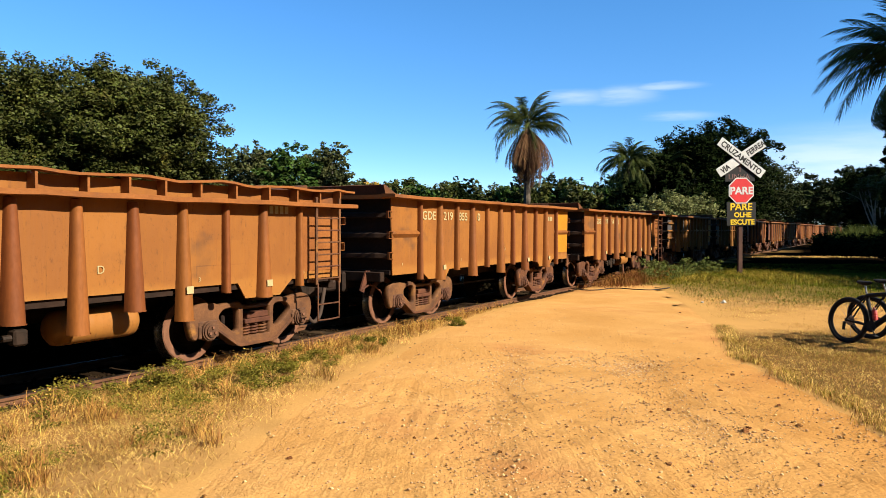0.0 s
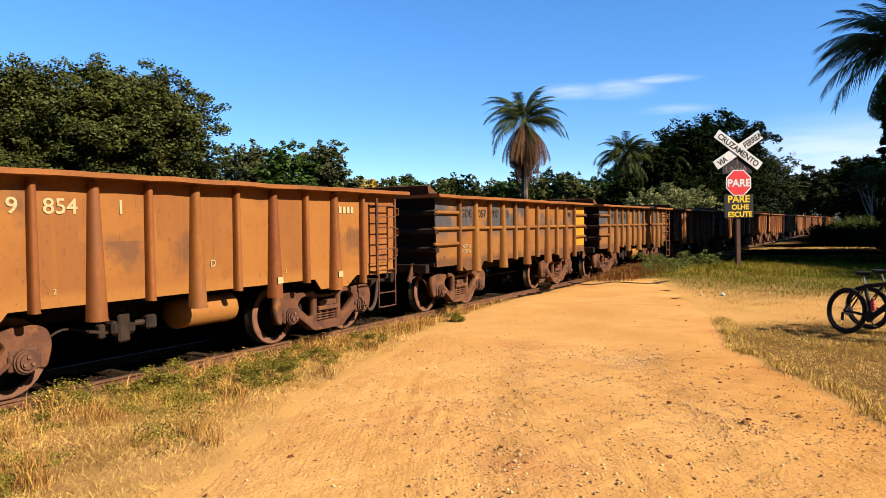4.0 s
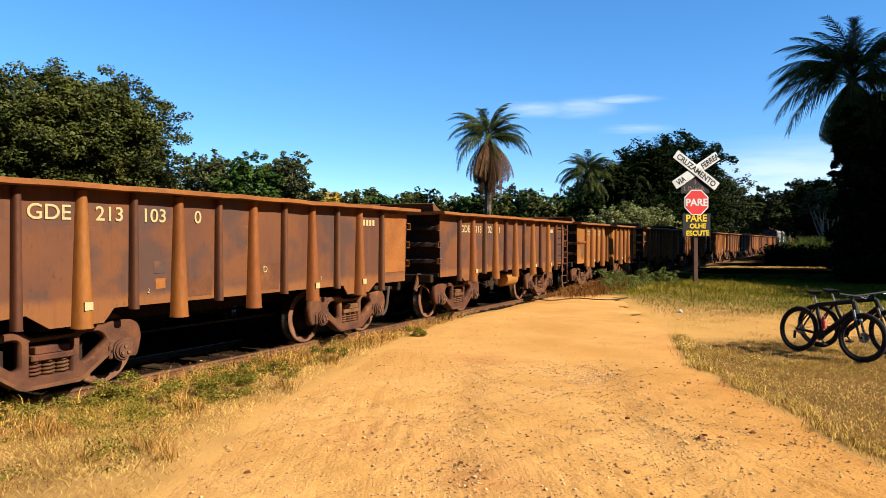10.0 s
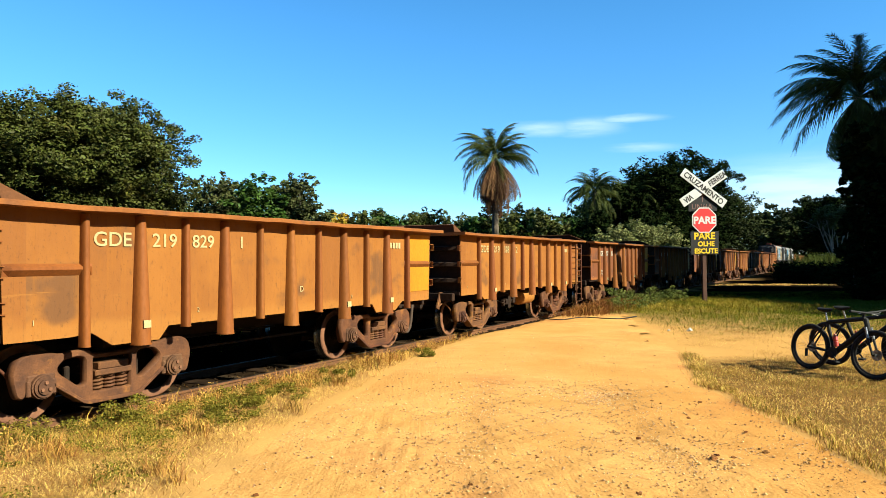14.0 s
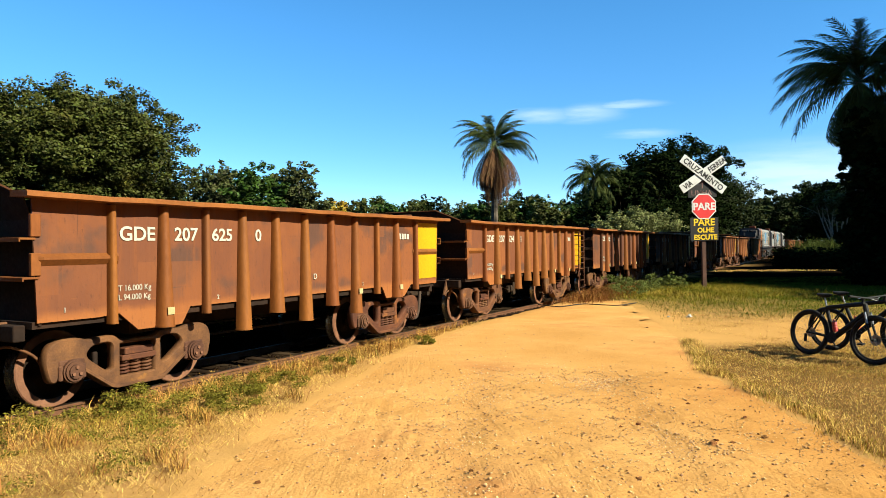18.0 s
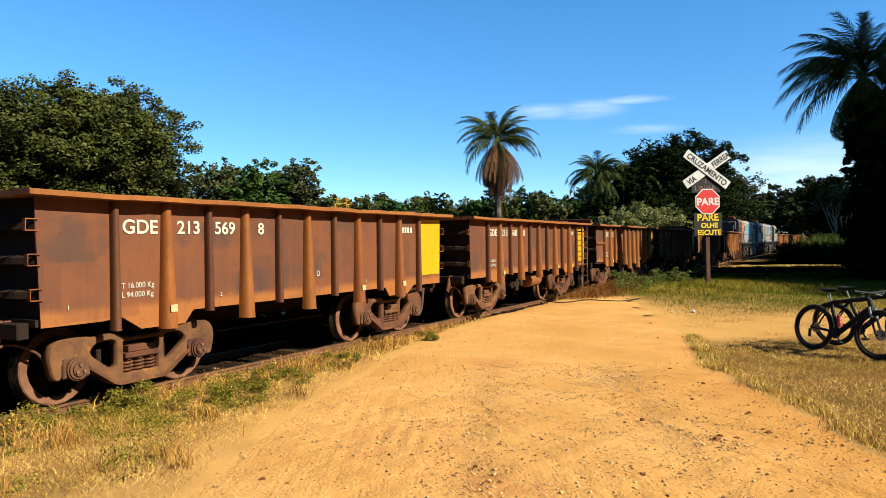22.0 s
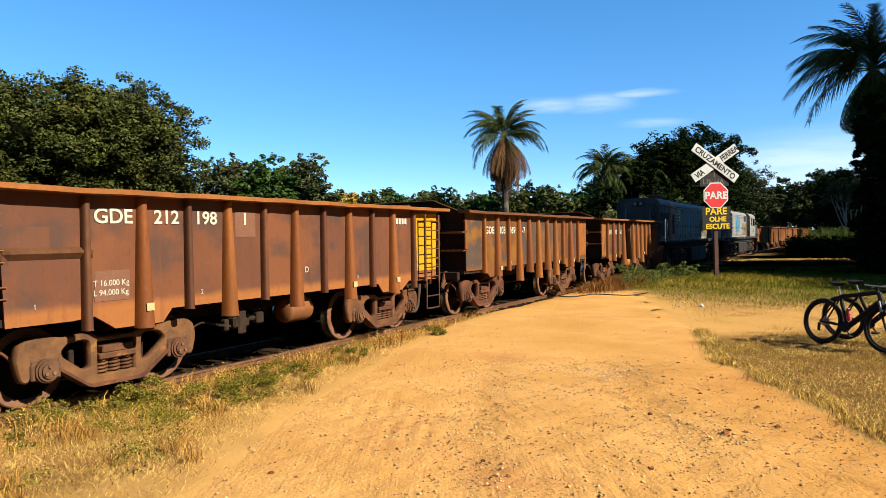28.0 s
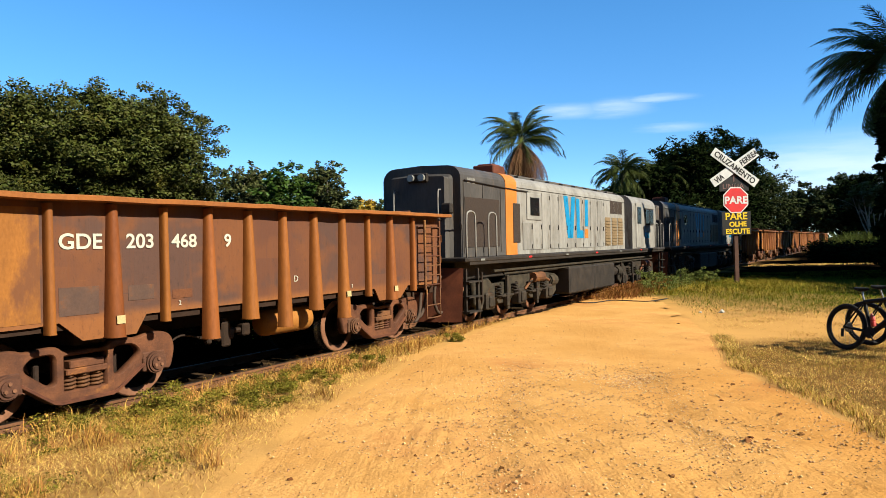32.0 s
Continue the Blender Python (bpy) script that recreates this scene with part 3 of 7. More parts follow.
def wave(x, y, sc, seed=0.0):
    return (np.sin(x * sc + seed) * np.cos(y * sc * 1.13 + seed * 2.1) + 0.6 * np.sin(x * sc * 2.3 + y * sc * 1.7 + seed * 3.3) + 0.4 * np.cos(y * sc * 3.1 - x * sc * 2.7 + seed)) / 2


def lift(x, y):
    """The ground's height: a low bank round the sign, shallow swells, ruts on the road."""
    side = x * N.x + y * N.y + CENTRE
    bank = 0.21 * np.exp(-(((x - 10.6) / 4.2) ** 2 + ((y - 24.6) / 3.2) ** 2))
    near_track = np.where(side > 0, np.exp(-np.maximum(0, side - 0.58) * 5), np.exp(-np.maximum(0, -side - 1.2) * 1.6))
    swell = 0.020 * wave(x, y, 0.9, 1.0) + 0.010 * wave(x, y, 2.4, 2.0)
    return GROUND + bank * (1 - near_track) + swell * (1 - 0.7 * near_track) - 0.11 * near_track


def graded(lo, hi, fine_lo, fine_hi, fine, far):
    mid = np.arange(fine_lo, fine_hi, fine)
    def tail(start, end):
        out, step, at = [], fine, start
        while at < end:
            step = min(step * 1.25, far)
            at += step
            out.append(at)
        return np.array(out)
    return np.concatenate([-tail(-fine_lo, -lo)[::-1], mid, tail(fine_hi, hi)])


def sheet(name, xs, ys, height, mat, keep=None):
    gx, gy = np.meshgrid(xs, ys, indexing="xy")
    verts = np.stack([gx.ravel(), gy.ravel(), height(gx, gy).ravel()], 1)
    w = len(xs)
    i, j = np.meshgrid(np.arange(w - 1), np.arange(len(ys) - 1), indexing="xy")
    a = (j * w + i).ravel()
    faces = np.stack([a, a + 1, a + 1 + w, a + w], 1)
    if keep is not None:
        ok = keep(gx, gy).ravel()
        faces = faces[ok[faces].all(1)]
    me = from_arrays(name, verts, faces, mat)
    me.polygons.foreach_set("use_smooth", np.ones(len(me.polygons), bool))
    return me


def ground_material():
    """Bare earth with straw litter; sandier by the road, greener in the meadow, near-black where shade is painted in.
    """
    mat = material("dry verge soil", (0.186, 0.106, 0.0358), (0.33, 0.191, 0.068), 1.1, 0.98, 0, 0.6, 18, (0.20, 0.112, 0.036), 0.56, 0.9, world_space=True, bump_scale=24, sheen=0.0)
    nodes, links = mat.node_tree.nodes, mat.node_tree.links
    bsdf = nodes["Principled BSDF"]
    source = bsdf.inputs["Base Color"].links[0].from_socket
    for key, colour in (("turf", (0.082, 0.047, 0.0150)), ("sandy", (0.345, 0.190, 0.0600)), ("thatch", (0.175, 0.100, 0.0330)), ("meadow", (0.058, 0.056, 0.0105)), ("ground_shade", (0.004, 0.00272, 0.0016))):
        attr = nodes.new("ShaderNodeAttribute")
        attr.attribute_name = key
        mix = nodes.new("ShaderNodeMix")
        mix.data_type = "RGBA"
        mix.inputs[7].default_value = (*colour, 1)
        links.new(attr.outputs["Fac"], mix.inputs["Factor"])
        links.new(source, mix.inputs[6])
        source = mix.outputs[2]
    links.new(source, bsdf.inputs["Base Color"])
    return mat


M["soil"] = ground_material()


def add_streaks(mat):
    """Fine tyre streaks drawn out along the road, in relief and a little in tone."""
    nodes, links = mat.node_tree.nodes, mat.node_tree.links
    bsdf = nodes["Principled BSDF"]
    geo, turn, streak = nodes.new("ShaderNodeNewGeometry"), nodes.new("ShaderNodeMapping"), nodes.new("ShaderNodeTexNoise")
    turn.inputs["Rotation"].default_value = (0, 0, radians(-6))
    turn.inputs["Scale"].default_value = (16, 0.55, 1)
    streak.inputs["Scale"].default_value, streak.inputs["Detail"].default_value, streak.inputs["Distortion"].default_value = 1.0, 5, 1.6
    links.new(geo.outputs["Position"], turn.inputs["Vector"])
    links.new(turn.outputs["Vector"], streak.inputs["Vector"])
    old = bsdf.inputs["Normal"].links[0].from_socket
    bump = nodes.new("ShaderNodeBump")
    bump.inputs["Strength"].default_value, bump.inputs["Distance"].default_value = 0.26, 0.02
    links.new(streak.outputs["Fac"], bump.inputs["Height"])
    links.new(old, bump.inputs["Normal"])
    links.new(bump.outputs["Normal"], bsdf.inputs["Normal"])


add_streaks(M["sand"])


def add_packed(mat):
    """Harder, browner earth where the wheels have packed it."""
    nodes, links = mat.node_tree.nodes, mat.node_tree.links
    bsdf = nodes["Principled BSDF"]
    attr, mix = nodes.new("ShaderNodeAttribute"), nodes.new("ShaderNodeMix")
    attr.attribute_name = "packed"
    mix.data_type, mix.blend_type = "RGBA", "MULTIPLY"
    mix.inputs[7].default_value = (0.86, 0.76, 0.62, 1)
    links.new(attr.outputs["Fac"], mix.inputs["Factor"])
    links.new(bsdf.inputs["Base Color"].links[0].from_socket, mix.inputs[6])
    links.new(mix.outputs[2], bsdf.inputs["Base Color"])


add_packed(M["sand"])


def meadow(x, y):
    return np.clip(1.6 - np.hypot((x - 13.0) / 7.0, (y - 23.5) / 7.0) * 1.3 + 0.35 * wave(x, y, 0.7, 4), 0, 1) * np.clip((y - 15.8) / 1.5, 0, 1)


def build_ground():
    xs = graded(-900, 900, -8, 13, 0.13, 60)
    ys = graded(-300, 1500, 2.5, 25, 0.13, 60)
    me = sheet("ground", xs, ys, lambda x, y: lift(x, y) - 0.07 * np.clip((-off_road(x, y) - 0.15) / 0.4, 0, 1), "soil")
    co = np.empty(len(me.vertices) * 3, np.float32)
    me.vertices.foreach_get("co", co)
    x, y = co[0::3], co[1::3]
    wob = 0.3 * wave(x, y, 2.2, 5)
    sandy = np.clip(1.0 - (off_road(x, y) + wob) / 0.35, 0, 1) * (y < 24)
    sandy = np.maximum(sandy, np.clip(0.85 - (off_road(x, y) + 1.6 * wob) / 1.1, 0, 1) * (x < edge_at(ROAD_LEFT, y)) * (y < 20))
    band = np.clip(1.7 - np.abs(y - 13.8 - 0.1 * (x - 5)) / 1.6 + wob, 0, 1) * np.clip((x - 3.5) / 1.0, 0, 1) * (x < 30)
    sandy = np.maximum(sandy, 0.85 * band)
    sandy = np.maximum(sandy, np.clip(1.15 - (off_road(x, y) + 2 * wob) / 1.3, 0, 1) * (x > 3) * np.clip((y - 11.5) / 1.5, 0, 1) * np.clip((21 - y) / 4, 0, 1))
    side = x * N.x + y * N.y + CENTRE
    # train and tree shade painted into the ground's colour as near-black
    ground_shade = np.clip((-side - 0.8) / 0.4, 0, 1) + np.clip((0.53 * x + 0.85 * y - 30) / 4, 0, 1) * (side > 1.5) * (y > 25.5)
    thatch = np.clip((off_road(x, y) + 0.8 * wob - 0.25) / 0.5, 0, 1) * (x < edge_at(ROAD_LEFT, y)) * (side > 0.6) * (y < 21)
    turf = np.clip((x - edge_at(ROAD_RIGHT, y) + 0.05) / 0.2 + 0.5 * wave(x, y, 3, 2), 0, 1) * np.clip((12.4 + 0.16 * (x - 5) - y) / 1.0, 0, 1) * (x < 16)
    sandy = sandy * (1 - 0.75 * turf)
    for key, value in (("turf", turf * 0.85), ("sandy", sandy * (1 - 0.2 * thatch)), ("thatch", thatch * np.clip(0.55 + 0.6 * wave(x, y, 2.7, 11), 0, 0.9)), ("meadow", meadow(x, y) * 0.9), ("ground_shade", np.clip(ground_shade, 0, 1))):
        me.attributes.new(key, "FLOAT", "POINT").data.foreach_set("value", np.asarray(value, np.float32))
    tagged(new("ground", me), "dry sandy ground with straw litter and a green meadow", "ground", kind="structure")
    rng = np.random.default_rng(4)
    xs, ys = np.arange(-3.5, 7.6, 0.042), np.concatenate([np.arange(-6, 2, 0.4), np.arange(2, 3.4, 0.1), np.arange(3.4, 11.0, 0.042), np.arange(11.0, 23.0, 0.08)])
    def tracks(x, y):
        """How near a place is to the middle of the nearest tyre track, as (groove, shoulder)."""
        bow = 0.12 * np.maximum(0, 8 - y) ** 1.6
        far = np.maximum(0, y - 8)
        groove, shoulder = 0 * x, 0 * x
        for k, (x0, lean, a, wide, seed) in enumerate(((0.60, 0.13, 1.0, 0.045, 1.0), (0.86, 0.13, 1.05, 0.03, 2.0), (2.05, 0.16, 1.15, 0.05, 3.0), (1.80, 0.16, 1.1, 0.025, 4.0), (2.75, 0.20, 1.3, 0.035, 5.5),
                                                         (-0.36, 0.10, 0.25, 0.05, 6.0), (-0.62, 0.12, 0.1, 0.03, 7.0), (0.05, 0.10, -0.3, 0.03, 8.0), (-0.10, 0.10, -0.38, 0.025, 9.0), (1.30, 0.15, 0.7, 0.03, 10.0))):
            d = np.abs(x - (x0 + lean * far + a * bow + 0.05 * np.sin(y * 0.9 + seed)))
            on = np.clip(0.35 + 0.9 * wave(x, y, 0.55, seed), 0, 1) * np.clip((11.0 - y) / 3, 0.0, 1)
            groove = np.maximum(groove, on * np.exp(-(d / wide) ** 2) * (0.75 + 0.25 * np.sin(y * 42 + k)))
            shoulder = np.maximum(shoulder, on * np.exp(-((d - wide * 2) / (wide * 0.8)) ** 2))
        return groove, shoulder
    def road_height(x, y):
        within = np.clip(-off_road(x, y) / 0.5, 0, 1)
        mid = (edge_at(ROAD_LEFT, y) + edge_at(ROAD_RIGHT, y)) / 2
        rut = -0.022 * (np.exp(-((x - mid - 1.0) / 0.24) ** 2) + np.exp(-((x - mid + 0.75) / 0.24) ** 2)) * np.clip((12 - y) / 4, 0.12, 1)
        tyre = 0.006 * np.sin((x - mid) * 34 + 0.8 * np.sin(y * 0.7)) * np.clip(wave(x, y, 0.8, 9) + 0.1, 0, 1) * np.clip((9.0 - y) / 2, 0, 1)
        rough = (0.010 * wave(x, y, 4.3, 7) + 0.005 * wave(x, y, 9.1, 8) + 0.003 * rng.normal(size=x.shape)) * np.clip((11.5 - y) / 3, 0.25, 1)
        groove, shoulder = tracks(x, y)
        return lift(x, y) - 0.006 + within * (0.020 + rut + tyre + rough - 0.011 * groove + 0.006 * shoulder)
    me = sheet("road", xs, ys, road_height, "sand", lambda x, y: off_road(x, y) + (0.16 + 0.5 * np.clip((y - 11.5) / 3, 0, 1) * (x > 3)) * wave(x, y, 3.1, 3) + 0.08 * wave(x, y, 9, 6) + 0.35 * np.clip((y - 11.5) / 3, 0, 1) * (x > 3) * wave(x, y, 7, 2) < 0.12)
    co = np.empty(len(me.vertices) * 3, np.float32)
    me.vertices.foreach_get("co", co)
    x, y = co[0::3], co[1::3]
    packed = np.clip((x - 1.6 - 0.10 * (y - 6)) / 1.6 + 0.35 * wave(x, y, 0.9, 3), 0, 1) * np.clip((12 - y) / 4, 0, 1)
    packed = np.clip(packed * 0.75 + 0.35 * tracks(x, y)[0], 0, 1)
    me.attributes.new("packed", "FLOAT", "POINT").data.foreach_set("value", np.asarray(packed, np.float32))
    tagged(new("road", me), "ochre dirt road with wheel ruts and loose gravel", "road", kind="structure")


def build_pebbles():
    rng = np.random.default_rng(11)
    base = np.array([(1, 0, 0), (0.3, 0.95, 0), (-0.8, 0.6, 0), (-0.8, -0.6, 0), (0.3, -0.95, 0), (0.1, 0.05, 0.8), (0, 0, -0.5)])
    tri = np.array([(0, 1, 5), (1, 2, 5), (2, 3, 5), (3, 4, 5), (4, 0, 5), (1, 0, 6), (2, 1, 6), (3, 2, 6), (4, 3, 6), (0, 4, 6)])
    spots = []
    for cx, cy, sx, sy, count in ((1.7, 8.7, 1.1, 0.9, 900), (2.0, 6.8, 1.3, 1.2, 1000), (0.3, 7.0, 1.2, 1.8, 1100), (1.2, 4.9, 1.7, 1.2, 900), (2.35, 9.0, 0.35, 0.35, 350), (3.0, 6.1, 0.45, 0.25, 260), (2.0, 12.5, 1.4, 3.5, 260)):
        spots.append(np.c_[rng.normal(cx, sx, int(count * 4.6)), rng.normal(cy, sy, int(count * 4.6))])
    p = np.concatenate(spots)
    p = p[(off_road(p[:, 0], p[:, 1]) < -0.1) & (p[:, 1] > 2.5)]
    n = len(p)
    size = np.clip(rng.lognormal(math.log(0.0054), 0.50, n), 0.0025, 0.017)
    turn = rng.uniform(0, 6.28, n)
    v = base[None] * (1 + rng.uniform(-0.25, 0.25, (n, 7, 3)))
    x = v[..., 0] * np.cos(turn)[:, None] - v[..., 1] * np.sin(turn)[:, None]
    y = v[..., 0] * np.sin(turn)[:, None] + v[..., 1] * np.cos(turn)[:, None]
    z = lift(p[:, 0], p[:, 1]) + 0.010
    verts = np.stack([p[:, :1] + x * size[:, None], p[:, 1:] + y * size[:, None], z[:, None] + (v[..., 2] + 0.4) * size[:, None]], -1).reshape(-1, 3)
    faces = (np.arange(n)[:, None, None] * 7 + tri[None]).reshape(-1, 3)
    dark = rng.uniform(0, 1, n) < 0.05
    faces, crumbs = faces[np.repeat(~dark, 10)], faces[np.repeat(dark, 10)]
    tagged(new("earth_crumbs", from_arrays("earth_crumbs", verts * 1.0, crumbs, "clod")), "dark earth crumbs scattered on the dirt road", "gravel", kind="stuff")
    tagged(new("gravel", from_arrays("gravel", verts, faces, "pebble")), "loose ochre gravel scattered on the dirt road", "gravel", kind="stuff")


def stone(x, y, size, mat="clod", label="dark earth clod lying on the dirt road"):
    rng = random.Random(int(x * 977 + y * 131))
    bm = bmesh.new()
    bmesh.ops.create_icosphere(bm, subdivisions=2, radius=1)
    seed = Vector((x * 3, y * 3, 0))
    for v in bm.verts:
        k = 1 + 0.7 * noise.noise(v.co * 1.4 + seed) + 0.3 * noise.noise(v.co * 4 + seed)
        v.co = Vector((v.co.x * size * k, v.co.y * size * 0.75 * k, max(-0.2, v.co.z) * size * 0.6 * k))
    ob = part("stone", bm, mat, None, m=pose(x, y, float(lift(np.array(x), np.array(y))) + 0.015, 0, 0, rng.uniform(0, 360)))
    tagged(ob, label, "stone", "stones on the road")


def blades(name, count, region, height, width, lean, mat, label, category, seed=0, density=None, where=lift):
    """Bent blades of grass over a region (x0, x1, y0, y1), kept where density allows."""
    rng = np.random.default_rng(seed)
    x0, x1, y0, y1 = region
    x, y = rng.uniform(x0, x1, count), rng.uniform(y0, y1, count)
    if density is not None:
        ok = rng.uniform(0, 1, count) < density(x, y)
        x, y = x[ok], y[ok]
    n = len(x)
    h = height * rng.uniform(0.45, 1.35, n)
    a, f = rng.uniform(0, 6.283, n), rng.uniform(0, 6.283, n)
    wx, wy = np.cos(f) * width * rng.uniform(0.6, 1.4, n), np.sin(f) * width * rng.uniform(0.6, 1.4, n)
    l = lean * rng.uniform(0.2, 1.6, n) * h
    z = where(x, y) - 0.005
    mx, my = x + np.cos(a) * l * 0.35, y + np.sin(a) * l * 0.35
    tx, ty = x + np.cos(a) * l, y + np.sin(a) * l
    v = np.stack([np.stack([x - wx, y - wy, z], -1), np.stack([x + wx, y + wy, z], -1), np.stack([mx + wx * 0.7, my + wy * 0.7, z + h * 0.62], -1),
                  np.stack([mx - wx * 0.7, my - wy * 0.7, z + h * 0.62], -1), np.stack([tx, ty, z + h * np.clip(1.1 - lean * 0.35, 0.35, 1)], -1)], 1).reshape(-1, 3)
    b = np.arange(n)[:, None] * 5
    tri = np.concatenate([b + np.array([[0, 1, 2]]), b + np.array([[0, 2, 3]]), b + np.array([[3, 2, 4]])])
    return tagged(new(name, from_arrays(name, v, tri, mat)), label, category, kind="stuff")


def side_of(x, y):
    return x * N.x + y * N.y + CENTRE


def herbs(name, count, region, height, size, mat, label, seed, density, clump=1.7):
    """Small leaves of creeping herbs, heaped in uneven mats."""
    rng = np.random.default_rng(seed)
    x0, x1, y0, y1 = region
    x, y = rng.uniform(x0, x1, count), rng.uniform(y0, y1, count)
    ok = rng.uniform(0, 1, count) < density(x, y)
    x, y = x[ok], y[ok]
    n = len(x)
    heap = np.clip(0.45 + 0.9 * wave(x, y, clump * 2, seed), 0.12, 1.3)
    z = lift(x, y) + height * heap * rng.uniform(0, 1, n) ** 0.7
    a = unit(rng, n)
    b = np.cross(a, unit(rng, n))
    b /= np.linalg.norm(b, axis=1, keepdims=True) + 1e-6
    s = size * rng.uniform(0.5, 1.5, n)[:, None]
    c = np.stack([x, y, z], -1)
    v = np.stack([c - a * s, c + b * s * 0.5, c + a * s, c - b * s * 0.5], 1).reshape(-1, 3)
    return tagged(new(name, from_arrays(name, v, np.arange(n * 4).reshape(-1, 4), mat)), label, "weeds", kind="stuff")


def build_grass():
    def verge_left(x, y):
        side = side_of(x, y)
        edge = off_road(x, y) + 0.25 * wave(x, y, 2.6, 4)
        patch = np.clip(0.75 + 0.6 * wave(x, y, 1.5, 2), 0.15, 1)
        return (x > -0.72 * y - 0.8) * patch * np.clip((edge + 0.05) / 0.9, 0, 1) * np.clip((side - 0.72) / 0.15, 0, 1) * (x < edge_at(ROAD_LEFT, y)) * np.clip(1.25 - (y - 9) / 14, 0.35, 1)
    def soft(x, y):
        near = np.exp(-((side_of(x, y) - 1.9) / 0.9) ** 2)
        return verge_left(x, y) * np.clip(off_road(x, y) / 0.9 - 0.35, 0, 1) * np.clip(-0.15 + 0.75 * near + 1.3 * wave(x, y, 1.3, 6), 0, 1) * np.clip(1.3 - (y - 7.5) / 3.5, 0.08, 1)
    def by_rail(x, y):
        return (side_of(x, y) > 0.86) * np.exp(-((side_of(x, y) - 1.25) / 0.36) ** 2) * np.clip(0.40 + 0.9 * wave(x, y, 2.1, 8) + 0.25 * np.clip((y - 8) / 3, 0, 1), 0.05, 1) * (off_road(x, y) > 0.05) * (y < 23.5)
    reg = (-8.5, 2.5, 3.2, 17)
    blades("straw_litter", 640000, reg, 0.055, 0.0018, 2.2, "straw", "trampled straw-coloured dry grass beside the rails", "grass", 1, verge_left)
    blades("dry_grass", 170000, reg, 0.080, 0.0019, 1.5, "dry_weed", "dry brown grass stalks beside the rails", "grass", 21, verge_left)
    herbs("creeping_herbs", 800000, (-8.5, 0.8, 3.0, 14), 0.115, 0.013, "weed", "mats of low green herbs beside the rails", 2, soft)
    blades("verge_grass", 120000, (-8.5, 0.5, 3.5, 13), 0.085, 0.0035, 0.9, "verge", "low mixed green grass beside the rails", "grass", 22, soft)
    def tufts(x, y):
        return (x > -0.72 * y - 0.8) * (side_of(x, y) > 1.05) * np.clip(off_road(x, y) / 0.4, 0, 1) * np.clip(3.2 * wave(x, y, 3.4, 12) - 1.3, 0, 1) * (x < edge_at(ROAD_LEFT, y))
    blades("grass_tufts", 300000, (-8.5, 2.0, 3.2, 16), 0.17, 0.0034, 0.8, "dry_weed", "dry standing tufts of grass beside the rails", "grass", 31, tufts)
    herbs("herb_mounds", 420000, (-8.5, 1.5, 3.2, 14), 0.17, 0.012, "weed", "bushy green herb mounds beside the rails", 32, lambda x, y: tufts(x + 0.35, y + 0.2) * 0.9)
    blades("track_weeds", 190000, (-6.5, 6, 3.5, 24), 0.21, 0.0036, 0.8, "dry_weed", "tall dry weeds along the near rail", "weeds", 3, by_rail)
    herbs("rail_herbs", 420000, (-6.5, 6, 3.5, 24), 0.22, 0.012, "dry_weed", "brown seeding weeds along the near rail", 23, by_rail, 2.4)
    def dry_right(x, y):
        return (x < 0.72 * y + 0.3) * np.clip((x - edge_at(ROAD_RIGHT, y) + 0.02) / 0.16 + 0.45 * wave(x, y, 3, 2) + 0.3 * wave(x, y, 11, 4), 0, 1) * np.clip((12.4 + 0.16 * (x - 5) - y) / 1.0, 0, 1) * np.clip(0.8 + 0.4 * wave(x, y, 1.4, 3), 0.25, 1)
    blades("dry_lawn", 210000, (3.6, 14, 3.0, 13.5), 0.036, 0.0022, 1.4, "straw", "short dry straw-coloured grass at the roadside", "grass", 5, dry_right)
    blades("brown_lawn", 150000, (3.6, 14, 3.0, 13.5), 0.034, 0.0022, 1.3, "dry_weed", "short brown grass at the roadside", "grass", 25, dry_right)
    blades("green_lawn", 125000, (3.6, 14, 3.0, 13.0), 0.038, 0.0022, 1.0, "verge", "short green shoots among dry grass", "grass", 6, lambda x, y: dry_right(x, y) * np.clip(0.3 + 0.9 * wave(x, y, 1.0, 5), 0, 1))
    def fringe(x, y):
        return np.exp(-((x - edge_at(ROAD_RIGHT, y) - 0.07 + 0.09 * wave(x, y, 3, 2)) / 0.11) ** 2) * np.clip(0.6 + 0.7 * wave(x, y, 5, 9), 0.1, 1) * (y < 12.6)
    blades("roadside_tufts", 150000, (3.6, 6.2, 3.0, 12.8), 0.085, 0.0024, 0.9, "straw", "longer dry tufts along the road's edge", "grass", 41, fringe)
    blades("roadside_shoots", 90000, (3.6, 6.2, 3.0, 12.8), 0.075, 0.0024, 0.8, "verge", "yellow-green shoots along the road's edge", "grass", 42, fringe)
    def mid(x, y):
        return np.clip((y - 13.2 - 0.10 * (x - 5)) / 2.4, 0.06, 1) * np.clip(off_road(x, y) / 0.7, 0, 1) * (side_of(x, y) > 1.6)
    blades("dry_meadow", 150000, (4.3, 20, 12.0, 26), 0.045, 0.0032, 1.4, "straw", "sparse dry grass at the meadow's edge", "grass", 7, lambda x, y: mid(x, y) * np.clip(1.2 - (y - 14) / 5, 0.08, 1) * np.clip(0.45 + 0.7 * wave(x, y, 1.6, 7), 0.05, 1))
    blades("strip_litter", 42000, (4.3, 18, 12.2, 18.5), 0.035, 0.0030, 1.6, "dry_weed", "scattered brown litter on the sandy strip", "grass", 61, lambda x, y: np.clip(off_road(x, y) / 0.9, 0, 1) * np.clip(1.6 * wave(x, y, 2.3, 5) + 0.1, 0.02, 1) * (x < 0.72 * y + 1))
